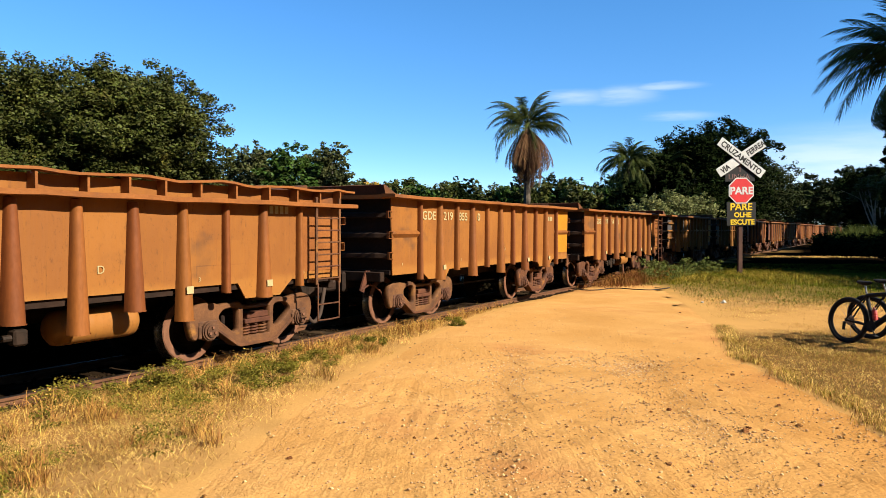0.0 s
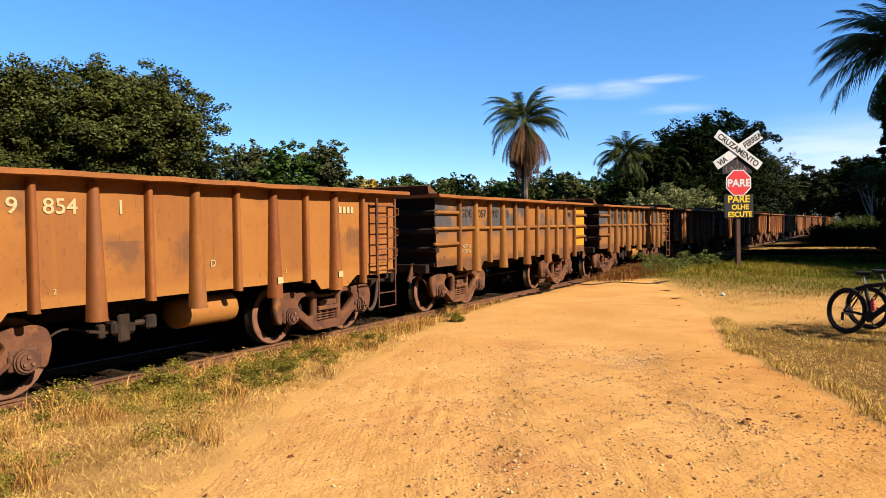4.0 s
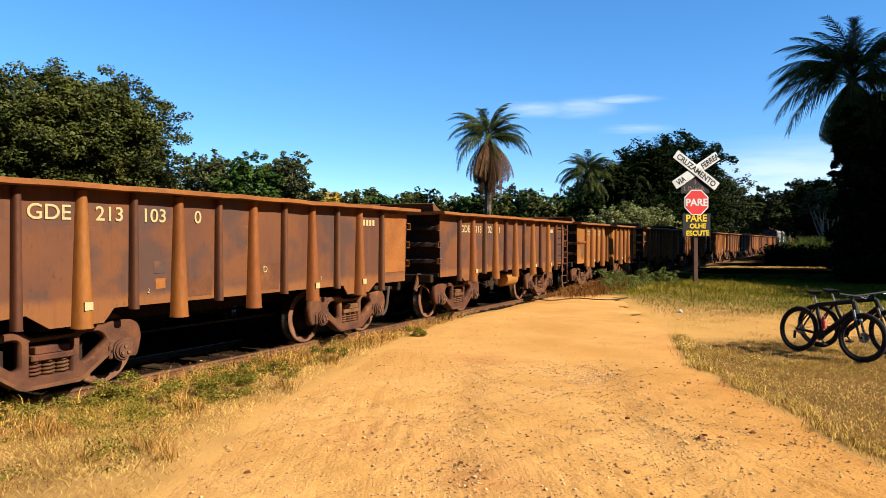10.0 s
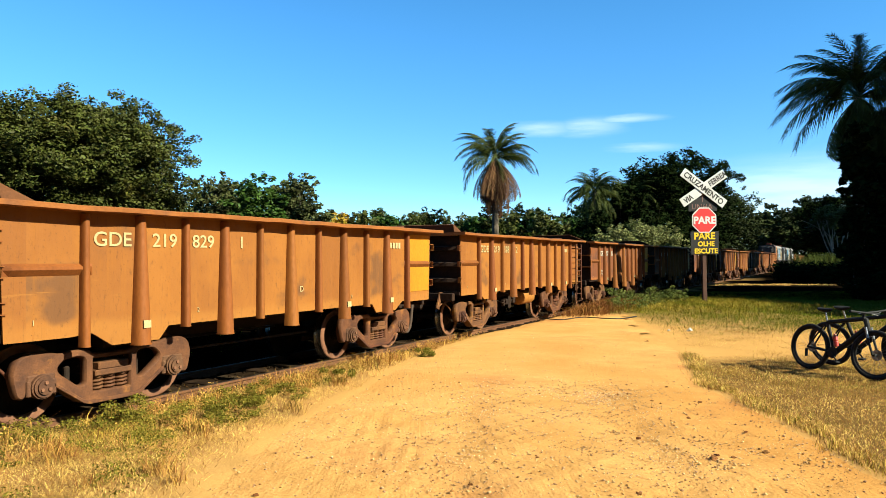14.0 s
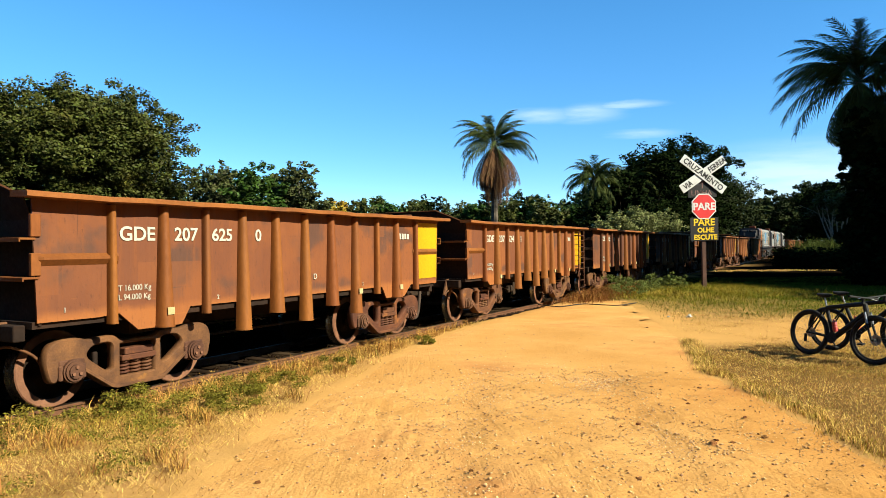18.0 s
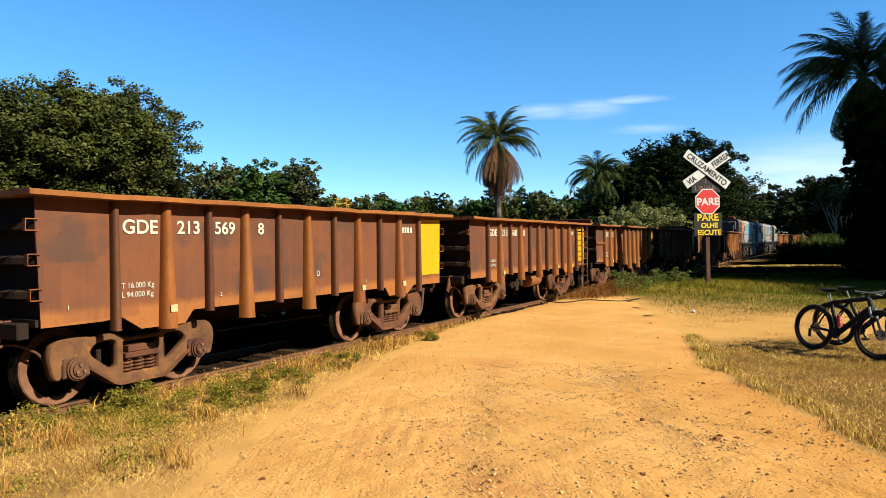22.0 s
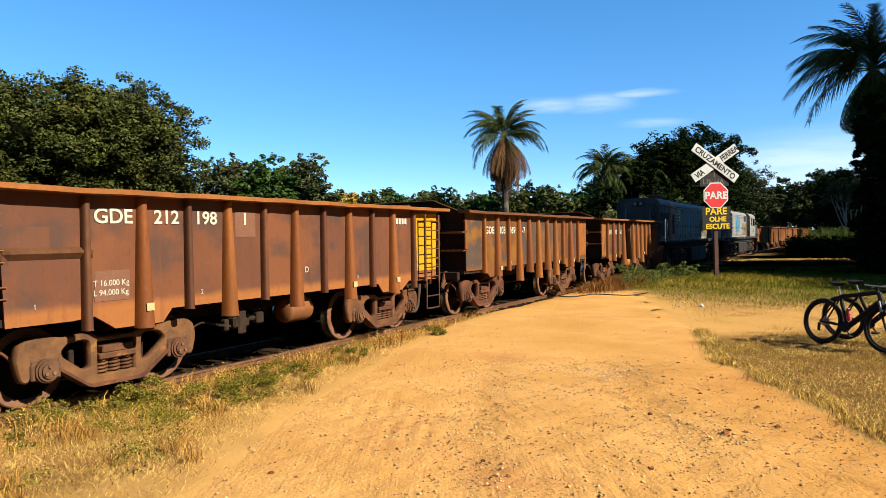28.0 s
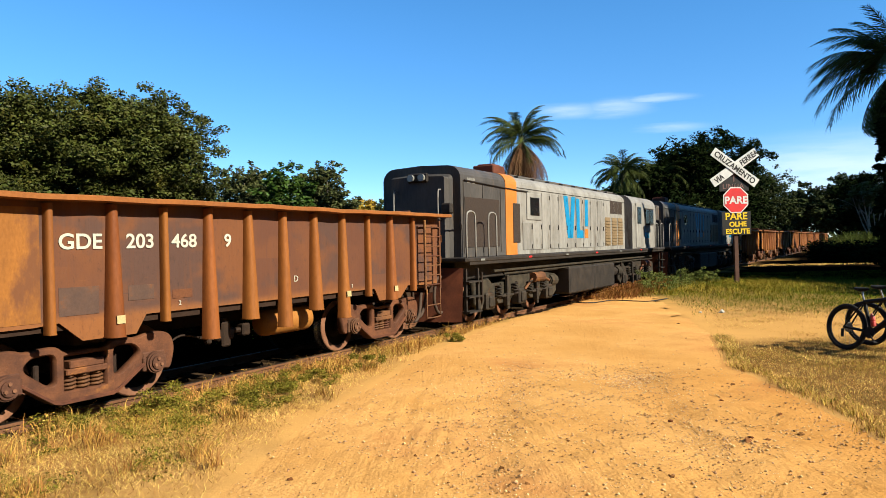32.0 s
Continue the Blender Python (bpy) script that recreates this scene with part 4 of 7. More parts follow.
    blades("meadow_grass", 250000, (5.0, 34, 15.8, 36), 0.085, 0.0036, 1.0, "green", "green meadow grass behind the bicycles", "grass", 8, lambda x, y: mid(x, y) * np.clip(0.15 + meadow(x, y) + (y > 24) * 0.25, 0, 1) * (x < 0.72 * y + 1))
    blades("bank_grass", 30000, (5.5, 16, 18, 28), 0.16, 0.006, 0.9, "verge", "longer yellow-green grass round the sign post", "grass", 9,
           lambda x, y: mid(x, y) * np.exp(-(((x - 9.6) / 3.2) ** 2 + ((y - 23.2) / 2.2) ** 2)))
    herbs("bank_herbs", 90000, (5.5, 16, 18, 28), 0.30, 0.020, "weed", "leafy olive weeds round the sign post", 62, lambda x, y: np.exp(-(((x - 9.4) / 2.6) ** 2 + ((y - 22.9) / 1.8) ** 2)) * np.clip(0.5 + wave(x, y, 1.9, 3), 0, 1) * (off_road(x, y) > 0.6) * (side_of(x, y) > 1.6))
    blades("red_weeds", 60000, (3, 9, 17, 27), 0.30, 0.005, 0.8, "red_weed", "dry reddish weeds at the crossing", "weeds", 10,
           lambda x, y: np.exp(-((side_of(x, y) - 1.45) / 0.55) ** 2) * np.clip((y - 20.5) / 1.5, 0, 1))
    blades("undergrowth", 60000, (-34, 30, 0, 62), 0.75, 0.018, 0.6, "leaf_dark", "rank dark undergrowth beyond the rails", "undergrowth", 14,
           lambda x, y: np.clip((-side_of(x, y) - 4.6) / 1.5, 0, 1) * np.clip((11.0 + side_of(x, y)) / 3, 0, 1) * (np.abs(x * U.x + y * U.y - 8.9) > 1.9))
    blades("clearing_grass", 80000, (-12, -3.5, 9, 19), 0.85, 0.010, 0.7, "meadow_blade", "tall sunlit grass in a clearing beyond the rails", "grass", 15,
           lambda x, y: (np.abs(x * U.x + y * U.y - 8.9) < 1.9) * (side_of(x, y) < -2.2) * (side_of(x, y) > -7.0))
    def scrub(name, n, s0, s1, o0, o1, z1, size, count, mat, label, seed):
        g = np.random.default_rng(seed)
        s, o, r = g.uniform(s0, s1, n), g.uniform(o0, o1, n), g.uniform(0.35, 0.6, n)
        inside = np.abs(s - 8.9) > np.where(o > -2.15, 0.0, 1.9)
        s, o, r = s[inside], o[inside], r[inside]
        n = len(s)
        centres = np.stack([U.x * s + N.x * (o - CENTRE), U.y * s + N.y * (o - CENTRE), 0.15 + (z1 - 0.5) * g.uniform(0, 1, n)], -1)
        v, f = leaves(g, centres, r, count, size)
        tagged(new(name, from_arrays(name, v, f, mat)), label, "scrub", kind="stuff")
    # near-black growth added to fill the view under the wagons with shade
    scrub("low_scrub", 190, -16, 60, -3.6, -2.1, 1.15, 0.13, 34000, "brush", "low near-black scrub added as shade beyond the track", 44)
    scrub("far_side_weeds", 150, -16, 60, -2.1, -1.75, 0.62, 0.07, 26000, "brush", "near-black weeds added as shade along the far rail", 46)
    # added thicket, hidden behind the train, that keeps skylight off the track
    scrub("thicket_edge", 170, -16, 52, -6.0, -4.2, 2.5, 0.22, 22000, "leaf_dark", "leafy thicket added beyond the rails to block skylight", 47)
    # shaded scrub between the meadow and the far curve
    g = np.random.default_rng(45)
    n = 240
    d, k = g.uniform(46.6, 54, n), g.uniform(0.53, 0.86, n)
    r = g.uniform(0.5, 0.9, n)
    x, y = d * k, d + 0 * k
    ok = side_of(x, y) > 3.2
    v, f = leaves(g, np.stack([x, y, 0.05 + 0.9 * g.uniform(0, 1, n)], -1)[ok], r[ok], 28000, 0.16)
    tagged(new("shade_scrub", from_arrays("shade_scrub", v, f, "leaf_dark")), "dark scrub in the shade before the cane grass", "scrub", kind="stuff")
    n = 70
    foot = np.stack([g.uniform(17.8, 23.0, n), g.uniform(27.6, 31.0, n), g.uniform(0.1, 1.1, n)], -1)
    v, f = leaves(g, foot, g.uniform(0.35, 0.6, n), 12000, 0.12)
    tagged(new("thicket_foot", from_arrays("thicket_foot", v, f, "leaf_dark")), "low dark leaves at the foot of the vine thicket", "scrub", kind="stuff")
    # bright straw only along the sun's strip, fading as that patch of light does
    blades("sunlit_straw", 30000, (18.5, 30, 42.8, 46.4), 0.11, 0.012, 1.6, "straw", "strip of dry grass painting in the sun beyond the shade", "grass", 51,
           lambda x, y: (side_of(x, y) > 2.0) * np.clip(1.0 - np.abs(y - 44.9 + 0.05 * (x - 20)) / 1.0 + 0.9 * wave(x, y, 1.7, 3), 0, 1) * np.clip(1.2 - (x - 20) / 5, 0.10, 1))
    # reed-like tall grass far off by the curve
    def cane(x, y):
        return np.clip(2.2 - 2 * np.hypot((x - 40.6) / 8.6, (y - 57.5) / 4.2), 0, 1)
    blades("tall_cane_grass", 90000, (28, 52, 52, 66), 1.80, 0.030, 0.40, "cane", "tall green cane grass thicket by the far curve", "cane grass", 12, cane)


def leaves(rng, centres, radii, count, size, flat=0.75):
    """Leaf blades over the shells of clumps."""
    pick = rng.choice(len(centres), count, p=radii ** 2 / np.sum(radii ** 2))
    d = unit(rng, count)
    r = radii[pick] * (0.35 + 0.75 * rng.uniform(0, 1, count) ** 0.7)
    c = centres[pick] + d * r[:, None] * np.array([1, 1, flat])
    a = unit(rng, count)
    a[:, 2] *= 0.6
    b = np.cross(a, d + 0.6 * unit(rng, count))
    b /= np.linalg.norm(b, axis=1, keepdims=True) + 1e-6
    s = size * rng.uniform(0.6, 1.4, count)[:, None]
    if size >= 0.16:
        v = np.stack([c - a * s, c + b * s * 0.8, c + a * s], 1).reshape(-1, 3)
        return v, np.arange(count * 3).reshape(-1, 3)
    v = np.stack([c - a * s, c + b * s * 0.45, c + a * s, c - b * s * 0.45], 1).reshape(-1, 3)
    return v, np.arange(count * 4).reshape(-1, 4)


def tree(name, x, y, height, spread, mat="leaf", clumps=26, count=9000, size=0.16, trunk=0.18, crown_from=0.3, seed=0, label="", bark="bark", category="tree", sprigs=10, depth=None):
    if seed > 30:
        count, size = int(count * 0.74), size * 1.12
    rng = np.random.default_rng(seed)
    top = new(name)
    top.matrix_basis = pose(x, y, float(lift(np.array(x), np.array(y))) - 0.03)
    lo = height * crown_from
    depth = depth or spread
    big, cs, rs = [], [], []
    # boughs, then the twig ends that carry the leaves round each bough
    for i in range(clumps // 2):
        a, q, t = rng.uniform(0, 6.283), math.sqrt(rng.uniform(0, 1)), rng.uniform(0, 1)
        wide = 0.55 + 0.45 * math.sin(math.pi * min(1, t * 0.9 + 0.15))
        r = rng.uniform(0.16, 0.27) * min(spread, height - lo)
        big.append((math.cos(a) * q * (spread / 2 - r * 0.9) * wide, math.sin(a) * q * (depth / 2 - r * 0.9) * wide, lo + r * 0.8 + (height - lo - 1.75 * r) * t, r))
    for bx, by, bz, r in big:
        for d in unit(rng, 13):
            k = r * rng.uniform(0.5, 1.12)
            cs.append((bx + d[0] * k, by + d[1] * k, bz + d[2] * k * 0.85))
            rs.append(r * rng.uniform(0.16, 0.38))
    for i in range(sprigs):
        bx, by, bz, r = big[rng.integers(len(big))]
        d = unit(rng, 1)[0]
        d[2] = abs(d[2])
        cs.append((bx + d[0] * r * 1.12, by + d[1] * r * 1.12, bz + d[2] * r * 1.02))
        rs.append(r * 0.22)
    cs, rs = np.array(cs), np.array(rs)
    v, f = leaves(rng, cs, rs, count, size)
    part("crown", from_arrays("crown", v, f, mat), mat, top)
    bm = bmesh.new()
    crook = [(0, 0, 0), (rng.normal(0, 0.1), rng.normal(0, 0.1), lo * 0.6), (rng.normal(0, 0.25), rng.normal(0, 0.25), lo * 1.25)]
    tube(bm, crook, trunk, 8, trunk * 0.6)
    part("trunk", bm, bark, top)
    for bx, by, bz, r in big[:9]:
        e, s = Vector((bx, by, bz)), Vector(crook[2])
        bm = bmesh.new()
        tube(bm, [s - Vector((0, 0, 0.3 * lo)), s.lerp(e, 0.45) + Vector((0, 0, 0.3)), e], trunk * 0.42, 5, trunk * 0.10, 4)
        part("limb", bm, bark, top)
    return tagged(top, label or "broad-leaved tree with a dense dark green crown", category, "trees beside the railway")


def frond_mesh(key, mat, length, droop, leaflet, pairs, hang=0.75):
    """A feathered frond that sets out along x and bends down by droop degrees towards its tip."""
    def build():
        rng = np.random.default_rng(len(key) * 7 + pairs)
        bm = bmesh.new()
        line, p = [Vector((0, 0, 0))], Vector((0, 0, 0))
        for i in range(12):
            a = -radians(droop) * ((i + 0.5) / 12) ** 1.35
            p = p + Vector((math.cos(a), 0, math.sin(a))) * length / 12
            line.append(p.copy())
        tube(bm, line, 0.034, 4, 0.006, 1)
        for i in range(pairs):
            t = 0.16 + 0.84 * i / pairs
            k = min(11, int(t * 12))
            p = line[k].lerp(line[k + 1], t * 12 - k)
            way = (line[k + 1] - line[k]).normalized()
            for sgn in (-1, 1):
                l = leaflet * (0.45 + 0.75 * math.sin(math.pi * min(1, 0.10 + t * 0.84))) * rng.uniform(0.7, 1.2)
                side, down = rng.uniform(0.3, 0.8), hang * rng.uniform(0.5, 1.3)
                outw = (way * rng.uniform(0.3, 0.7) + Vector((0, sgn * side, 0)) + Vector((0, 0, -down + 0.15))).normalized()
                w = way * 0.017
                q = p + outw * l * 0.55 + Vector((0, 0, -0.04 * l))
                e = p + outw * l * 0.92 + Vector((0, 0, -0.36 * l * hang))
                a, b, c, d, tip = (bm.verts.new(z) for z in (p - w, p + w, q + w * 1.1, q - w * 1.1, e))
                bm.faces.new((a, b, c, d))
                bm.faces.new((d, c, tip))
        return bm
    return shared(key, mat, build)


def palm(x, y, height, length, fronds, dead, seed, label, mat="frond", leaflet=0.55, skirt="dry_frond", bend=1.0, tight=0):
    rng = random.Random(seed)
    top = new("palm_tree")
    top.matrix_basis = pose(x, y, float(lift(np.array(x), np.array(y))) - 0.03)
    bm = bmesh.new()
    rings = []
    for i in range(26):
        t = i / 25
        rings.append(((0.17 if tight != 12 else 0.23) - 0.03 * t + 0.018 * (i % 2), height * t))
    lathe(bm, rings, 10, "z")
    part("trunk", bm, "palm_trunk", top)
    sorts = (("spear", 74, 0.86, 0.6), ("fresh", 104, 0.98, 0.85), ("arching", 118, 1.0, 1.05), ("old", 112, 1.0, 1.2))
    for i in range(fronds):
        t = i / fronds
        a = i * 137.5 + rng.uniform(-16, 16)
        up = 82 - 74 * t ** 0.9 + rng.uniform(-9, 9)
        name, droop, k, hang = sorts[min(3, int(t * 4.2))]
        me = frond_mesh(f"frond {name} {length} {leaflet}", mat, length * k, droop * bend, leaflet, 64, hang)
        part("frond", me, mat, top, m=pose(0, 0, height + 0.15 - 0.3 * t) @ pose(0, 0, 0, 0, 0, a) @ pose(0, 0, 0, 0, -up, 0) @ pose(0.06, 0, 0, rng.uniform(-38, 38)) @ Matrix.Scale(rng.uniform(0.82, 1.08), 4))
    me = frond_mesh(f"dead frond {length} {leaflet}", skirt, length * (0.74 if tight > 15 else 0.92), 62 - tight, leaflet * 0.8, 46, 0.7)
    for i in range(dead):
        a = i * 360 / dead + rng.uniform(-9, 9)
        part("dead_frond", me, skirt, top, "brown dead frond hanging down", m=pose(0, 0, height - 0.05) @ pose(0, 0, 0, 0, 0, a) @ pose(0, 0, 0, 0, 30 + tight + rng.uniform(-10, 18), 0) @ pose(0.10, 0, 0, rng.uniform(-20, 20)))
    for i in range(dead * 2 // 3):
        a = i * 540 / dead + rng.uniform(-9, 9)
        part("dead_frond", me, skirt, top, "brown dead frond hanging down", m=pose(0, 0, height - 0.5 - 0.4 * (i % 2)) @ pose(0, 0, 0, 0, 0, a) @ pose(0, 0, 0, 0, 50 + tight * 0.7 + rng.uniform(-8, 14), 0) @ pose(0.10, 0, 0, rng.uniform(-20, 20)))
    return tagged(top, label, "palm tree", "palm trees")


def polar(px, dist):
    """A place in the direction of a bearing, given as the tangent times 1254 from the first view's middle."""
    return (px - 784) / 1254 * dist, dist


def forked_tree(x, y):
    """A thin tree that forks from its foot into bare pale stems, with sparse leaves above."""
    rng = np.random.default_rng(171)
    top = new("pale_branched_tree")
    top.matrix_basis = pose(x, y, float(lift(np.array(x), np.array(y))) - 0.03)
    tips = []
    for i in range(8):
        a, out = rng.uniform(0, 6.283), rng.uniform(0.5, 1.9)
        tip = Vector((math.cos(a) * out, math.sin(a) * out, rng.uniform(4.2, 5.8)))
        bend = tip * 0.5 + Vector((rng.normal(0, 0.12), rng.normal(0, 0.12), 0.35))
        bm = bmesh.new()
        tube(bm, [(rng.normal(0, 0.08), rng.normal(0, 0.08), 0), bend * 0.5 + Vector((0, 0, 0.25)), bend, tip], 0.10, 6, 0.03, 5)
        part("stem", bm, "pale_bark", top, "bare pale stem")
        tips.append(tuple(tip))
    for i in range(10):
        p = Vector(tips[i % 8])
        bm = bmesh.new()
        tube(bm, [p * 0.7, p * 0.85 + Vector((rng.normal(0, 0.3), rng.normal(0, 0.3), 0.1)), p + Vector((rng.normal(0, 0.7), rng.normal(0, 0.7), rng.uniform(-0.2, 0.5)))], 0.035, 5, 0.012, 4)
        part("limb", bm, "pale_bark", top)
    cs = np.array([(px + rng.normal(0, 0.6), py + rng.normal(0, 0.6), pz + rng.normal(0.3, 0.4)) for px, py, pz in tips for k in range(4)])
    v, f = leaves(rng, cs, np.full(len(cs), 0.45), 3600, 0.13)
    part("crown", from_arrays("crown", v, f, "leaf"), "leaf", top, "sparse leaves")
    tagged(top, "thin tree with bare pale branches by the cane grass", "tree", "trees beside the railway")


def build_trees():
    k = 0
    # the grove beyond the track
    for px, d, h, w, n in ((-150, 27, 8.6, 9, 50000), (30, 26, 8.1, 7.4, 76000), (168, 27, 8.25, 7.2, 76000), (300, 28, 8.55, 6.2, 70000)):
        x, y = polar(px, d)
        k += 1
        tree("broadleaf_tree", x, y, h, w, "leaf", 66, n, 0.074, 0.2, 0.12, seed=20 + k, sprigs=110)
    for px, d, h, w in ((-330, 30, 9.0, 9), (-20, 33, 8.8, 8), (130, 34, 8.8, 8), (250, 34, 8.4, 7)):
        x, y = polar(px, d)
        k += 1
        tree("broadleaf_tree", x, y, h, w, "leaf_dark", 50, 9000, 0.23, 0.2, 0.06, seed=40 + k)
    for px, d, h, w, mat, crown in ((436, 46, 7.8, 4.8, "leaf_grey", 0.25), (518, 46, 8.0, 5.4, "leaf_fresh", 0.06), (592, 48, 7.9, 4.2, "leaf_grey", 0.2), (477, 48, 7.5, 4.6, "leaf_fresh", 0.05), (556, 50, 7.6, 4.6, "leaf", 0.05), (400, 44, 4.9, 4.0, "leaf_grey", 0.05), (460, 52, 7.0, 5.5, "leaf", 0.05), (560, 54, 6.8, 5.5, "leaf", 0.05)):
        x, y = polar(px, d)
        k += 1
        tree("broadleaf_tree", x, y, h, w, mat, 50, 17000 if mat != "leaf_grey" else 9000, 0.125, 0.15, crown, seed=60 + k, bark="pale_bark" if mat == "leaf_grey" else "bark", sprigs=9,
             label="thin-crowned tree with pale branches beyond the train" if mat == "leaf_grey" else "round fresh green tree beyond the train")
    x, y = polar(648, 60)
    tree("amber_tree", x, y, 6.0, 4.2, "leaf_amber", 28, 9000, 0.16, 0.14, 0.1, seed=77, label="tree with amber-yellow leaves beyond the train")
    g = np.random.default_rng(31)
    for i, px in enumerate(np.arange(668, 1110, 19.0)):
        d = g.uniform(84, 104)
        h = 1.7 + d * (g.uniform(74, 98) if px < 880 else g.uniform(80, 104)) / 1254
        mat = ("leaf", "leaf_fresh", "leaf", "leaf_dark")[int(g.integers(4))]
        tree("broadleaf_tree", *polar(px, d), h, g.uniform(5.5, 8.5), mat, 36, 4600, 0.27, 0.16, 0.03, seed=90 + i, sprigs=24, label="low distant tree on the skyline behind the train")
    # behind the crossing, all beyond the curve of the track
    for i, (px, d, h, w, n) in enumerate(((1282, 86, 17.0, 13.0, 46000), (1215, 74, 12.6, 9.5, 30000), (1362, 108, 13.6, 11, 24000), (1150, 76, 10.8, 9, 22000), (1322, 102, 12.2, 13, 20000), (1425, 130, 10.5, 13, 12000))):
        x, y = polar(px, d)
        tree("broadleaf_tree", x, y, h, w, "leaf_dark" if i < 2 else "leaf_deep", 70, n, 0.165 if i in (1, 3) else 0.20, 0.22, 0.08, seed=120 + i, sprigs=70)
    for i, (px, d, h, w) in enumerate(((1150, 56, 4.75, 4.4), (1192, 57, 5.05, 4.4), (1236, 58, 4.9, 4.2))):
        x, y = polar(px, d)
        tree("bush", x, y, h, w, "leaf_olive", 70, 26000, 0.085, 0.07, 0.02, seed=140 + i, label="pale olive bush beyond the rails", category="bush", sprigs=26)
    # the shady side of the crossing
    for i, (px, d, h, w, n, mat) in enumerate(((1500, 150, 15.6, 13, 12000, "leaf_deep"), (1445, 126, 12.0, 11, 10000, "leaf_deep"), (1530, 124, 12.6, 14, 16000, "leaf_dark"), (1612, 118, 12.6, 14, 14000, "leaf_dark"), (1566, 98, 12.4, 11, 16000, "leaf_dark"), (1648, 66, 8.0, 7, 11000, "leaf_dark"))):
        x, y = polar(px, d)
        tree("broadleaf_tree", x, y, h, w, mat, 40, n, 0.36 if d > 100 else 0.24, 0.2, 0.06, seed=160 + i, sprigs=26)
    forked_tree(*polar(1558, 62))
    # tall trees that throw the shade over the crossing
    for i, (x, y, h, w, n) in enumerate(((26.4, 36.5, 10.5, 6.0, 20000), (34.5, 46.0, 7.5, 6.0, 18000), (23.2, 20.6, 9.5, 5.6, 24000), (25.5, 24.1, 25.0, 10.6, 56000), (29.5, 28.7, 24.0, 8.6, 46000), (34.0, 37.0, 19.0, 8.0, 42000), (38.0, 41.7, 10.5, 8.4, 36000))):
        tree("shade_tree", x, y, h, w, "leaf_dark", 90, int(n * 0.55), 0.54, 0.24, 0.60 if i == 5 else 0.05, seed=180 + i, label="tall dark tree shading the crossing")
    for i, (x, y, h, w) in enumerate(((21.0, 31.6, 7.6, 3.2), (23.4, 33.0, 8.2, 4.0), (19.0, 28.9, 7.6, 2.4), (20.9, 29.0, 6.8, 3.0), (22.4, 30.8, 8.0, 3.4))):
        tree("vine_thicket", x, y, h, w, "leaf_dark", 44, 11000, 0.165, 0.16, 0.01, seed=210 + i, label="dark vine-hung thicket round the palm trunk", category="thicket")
    # unseen trees added behind the eye to cut skylight, lower and farther off sunward
    for i, (deg, d, h) in enumerate(((-78, 25, 20), (-100, 23, 21), (-122, 22, 21), (-144, 23, 21), (-164, 26, 20), (-62, 42, 19), (-48, 46, 19), (-34, 48, 18), (-20, 48, 19), (-6, 46, 20), (8, 42, 21))):
        tree("broadleaf_tree", d * math.cos(radians(deg)), d * math.sin(radians(deg)), h, h * 0.85, "leaf", 60, 6500, 0.9, 0.24, 0.03, seed=220 + i, label="unseen tree added behind the eye to cut skylight")
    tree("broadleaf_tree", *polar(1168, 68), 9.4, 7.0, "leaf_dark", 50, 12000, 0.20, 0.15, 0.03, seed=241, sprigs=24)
    # the high-crowned one is added out of view to shade part of the train
    tree("high_crowned_tree", 48.6, 55.8, 18.5, 14.0, "leaf_dark", 70, 36000, 0.36, 0.24, 0.62, seed=242, label="unseen high-crowned tree added to shade the train")
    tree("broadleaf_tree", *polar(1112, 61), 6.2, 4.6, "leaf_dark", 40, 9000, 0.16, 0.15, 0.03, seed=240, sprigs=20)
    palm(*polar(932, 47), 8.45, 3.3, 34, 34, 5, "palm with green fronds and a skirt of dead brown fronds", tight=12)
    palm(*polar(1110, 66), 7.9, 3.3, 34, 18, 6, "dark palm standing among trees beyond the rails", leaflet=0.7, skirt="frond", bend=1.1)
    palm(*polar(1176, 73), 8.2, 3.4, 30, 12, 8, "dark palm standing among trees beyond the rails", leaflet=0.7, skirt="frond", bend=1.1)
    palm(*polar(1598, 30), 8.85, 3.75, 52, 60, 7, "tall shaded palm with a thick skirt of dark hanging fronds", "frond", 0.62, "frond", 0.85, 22)


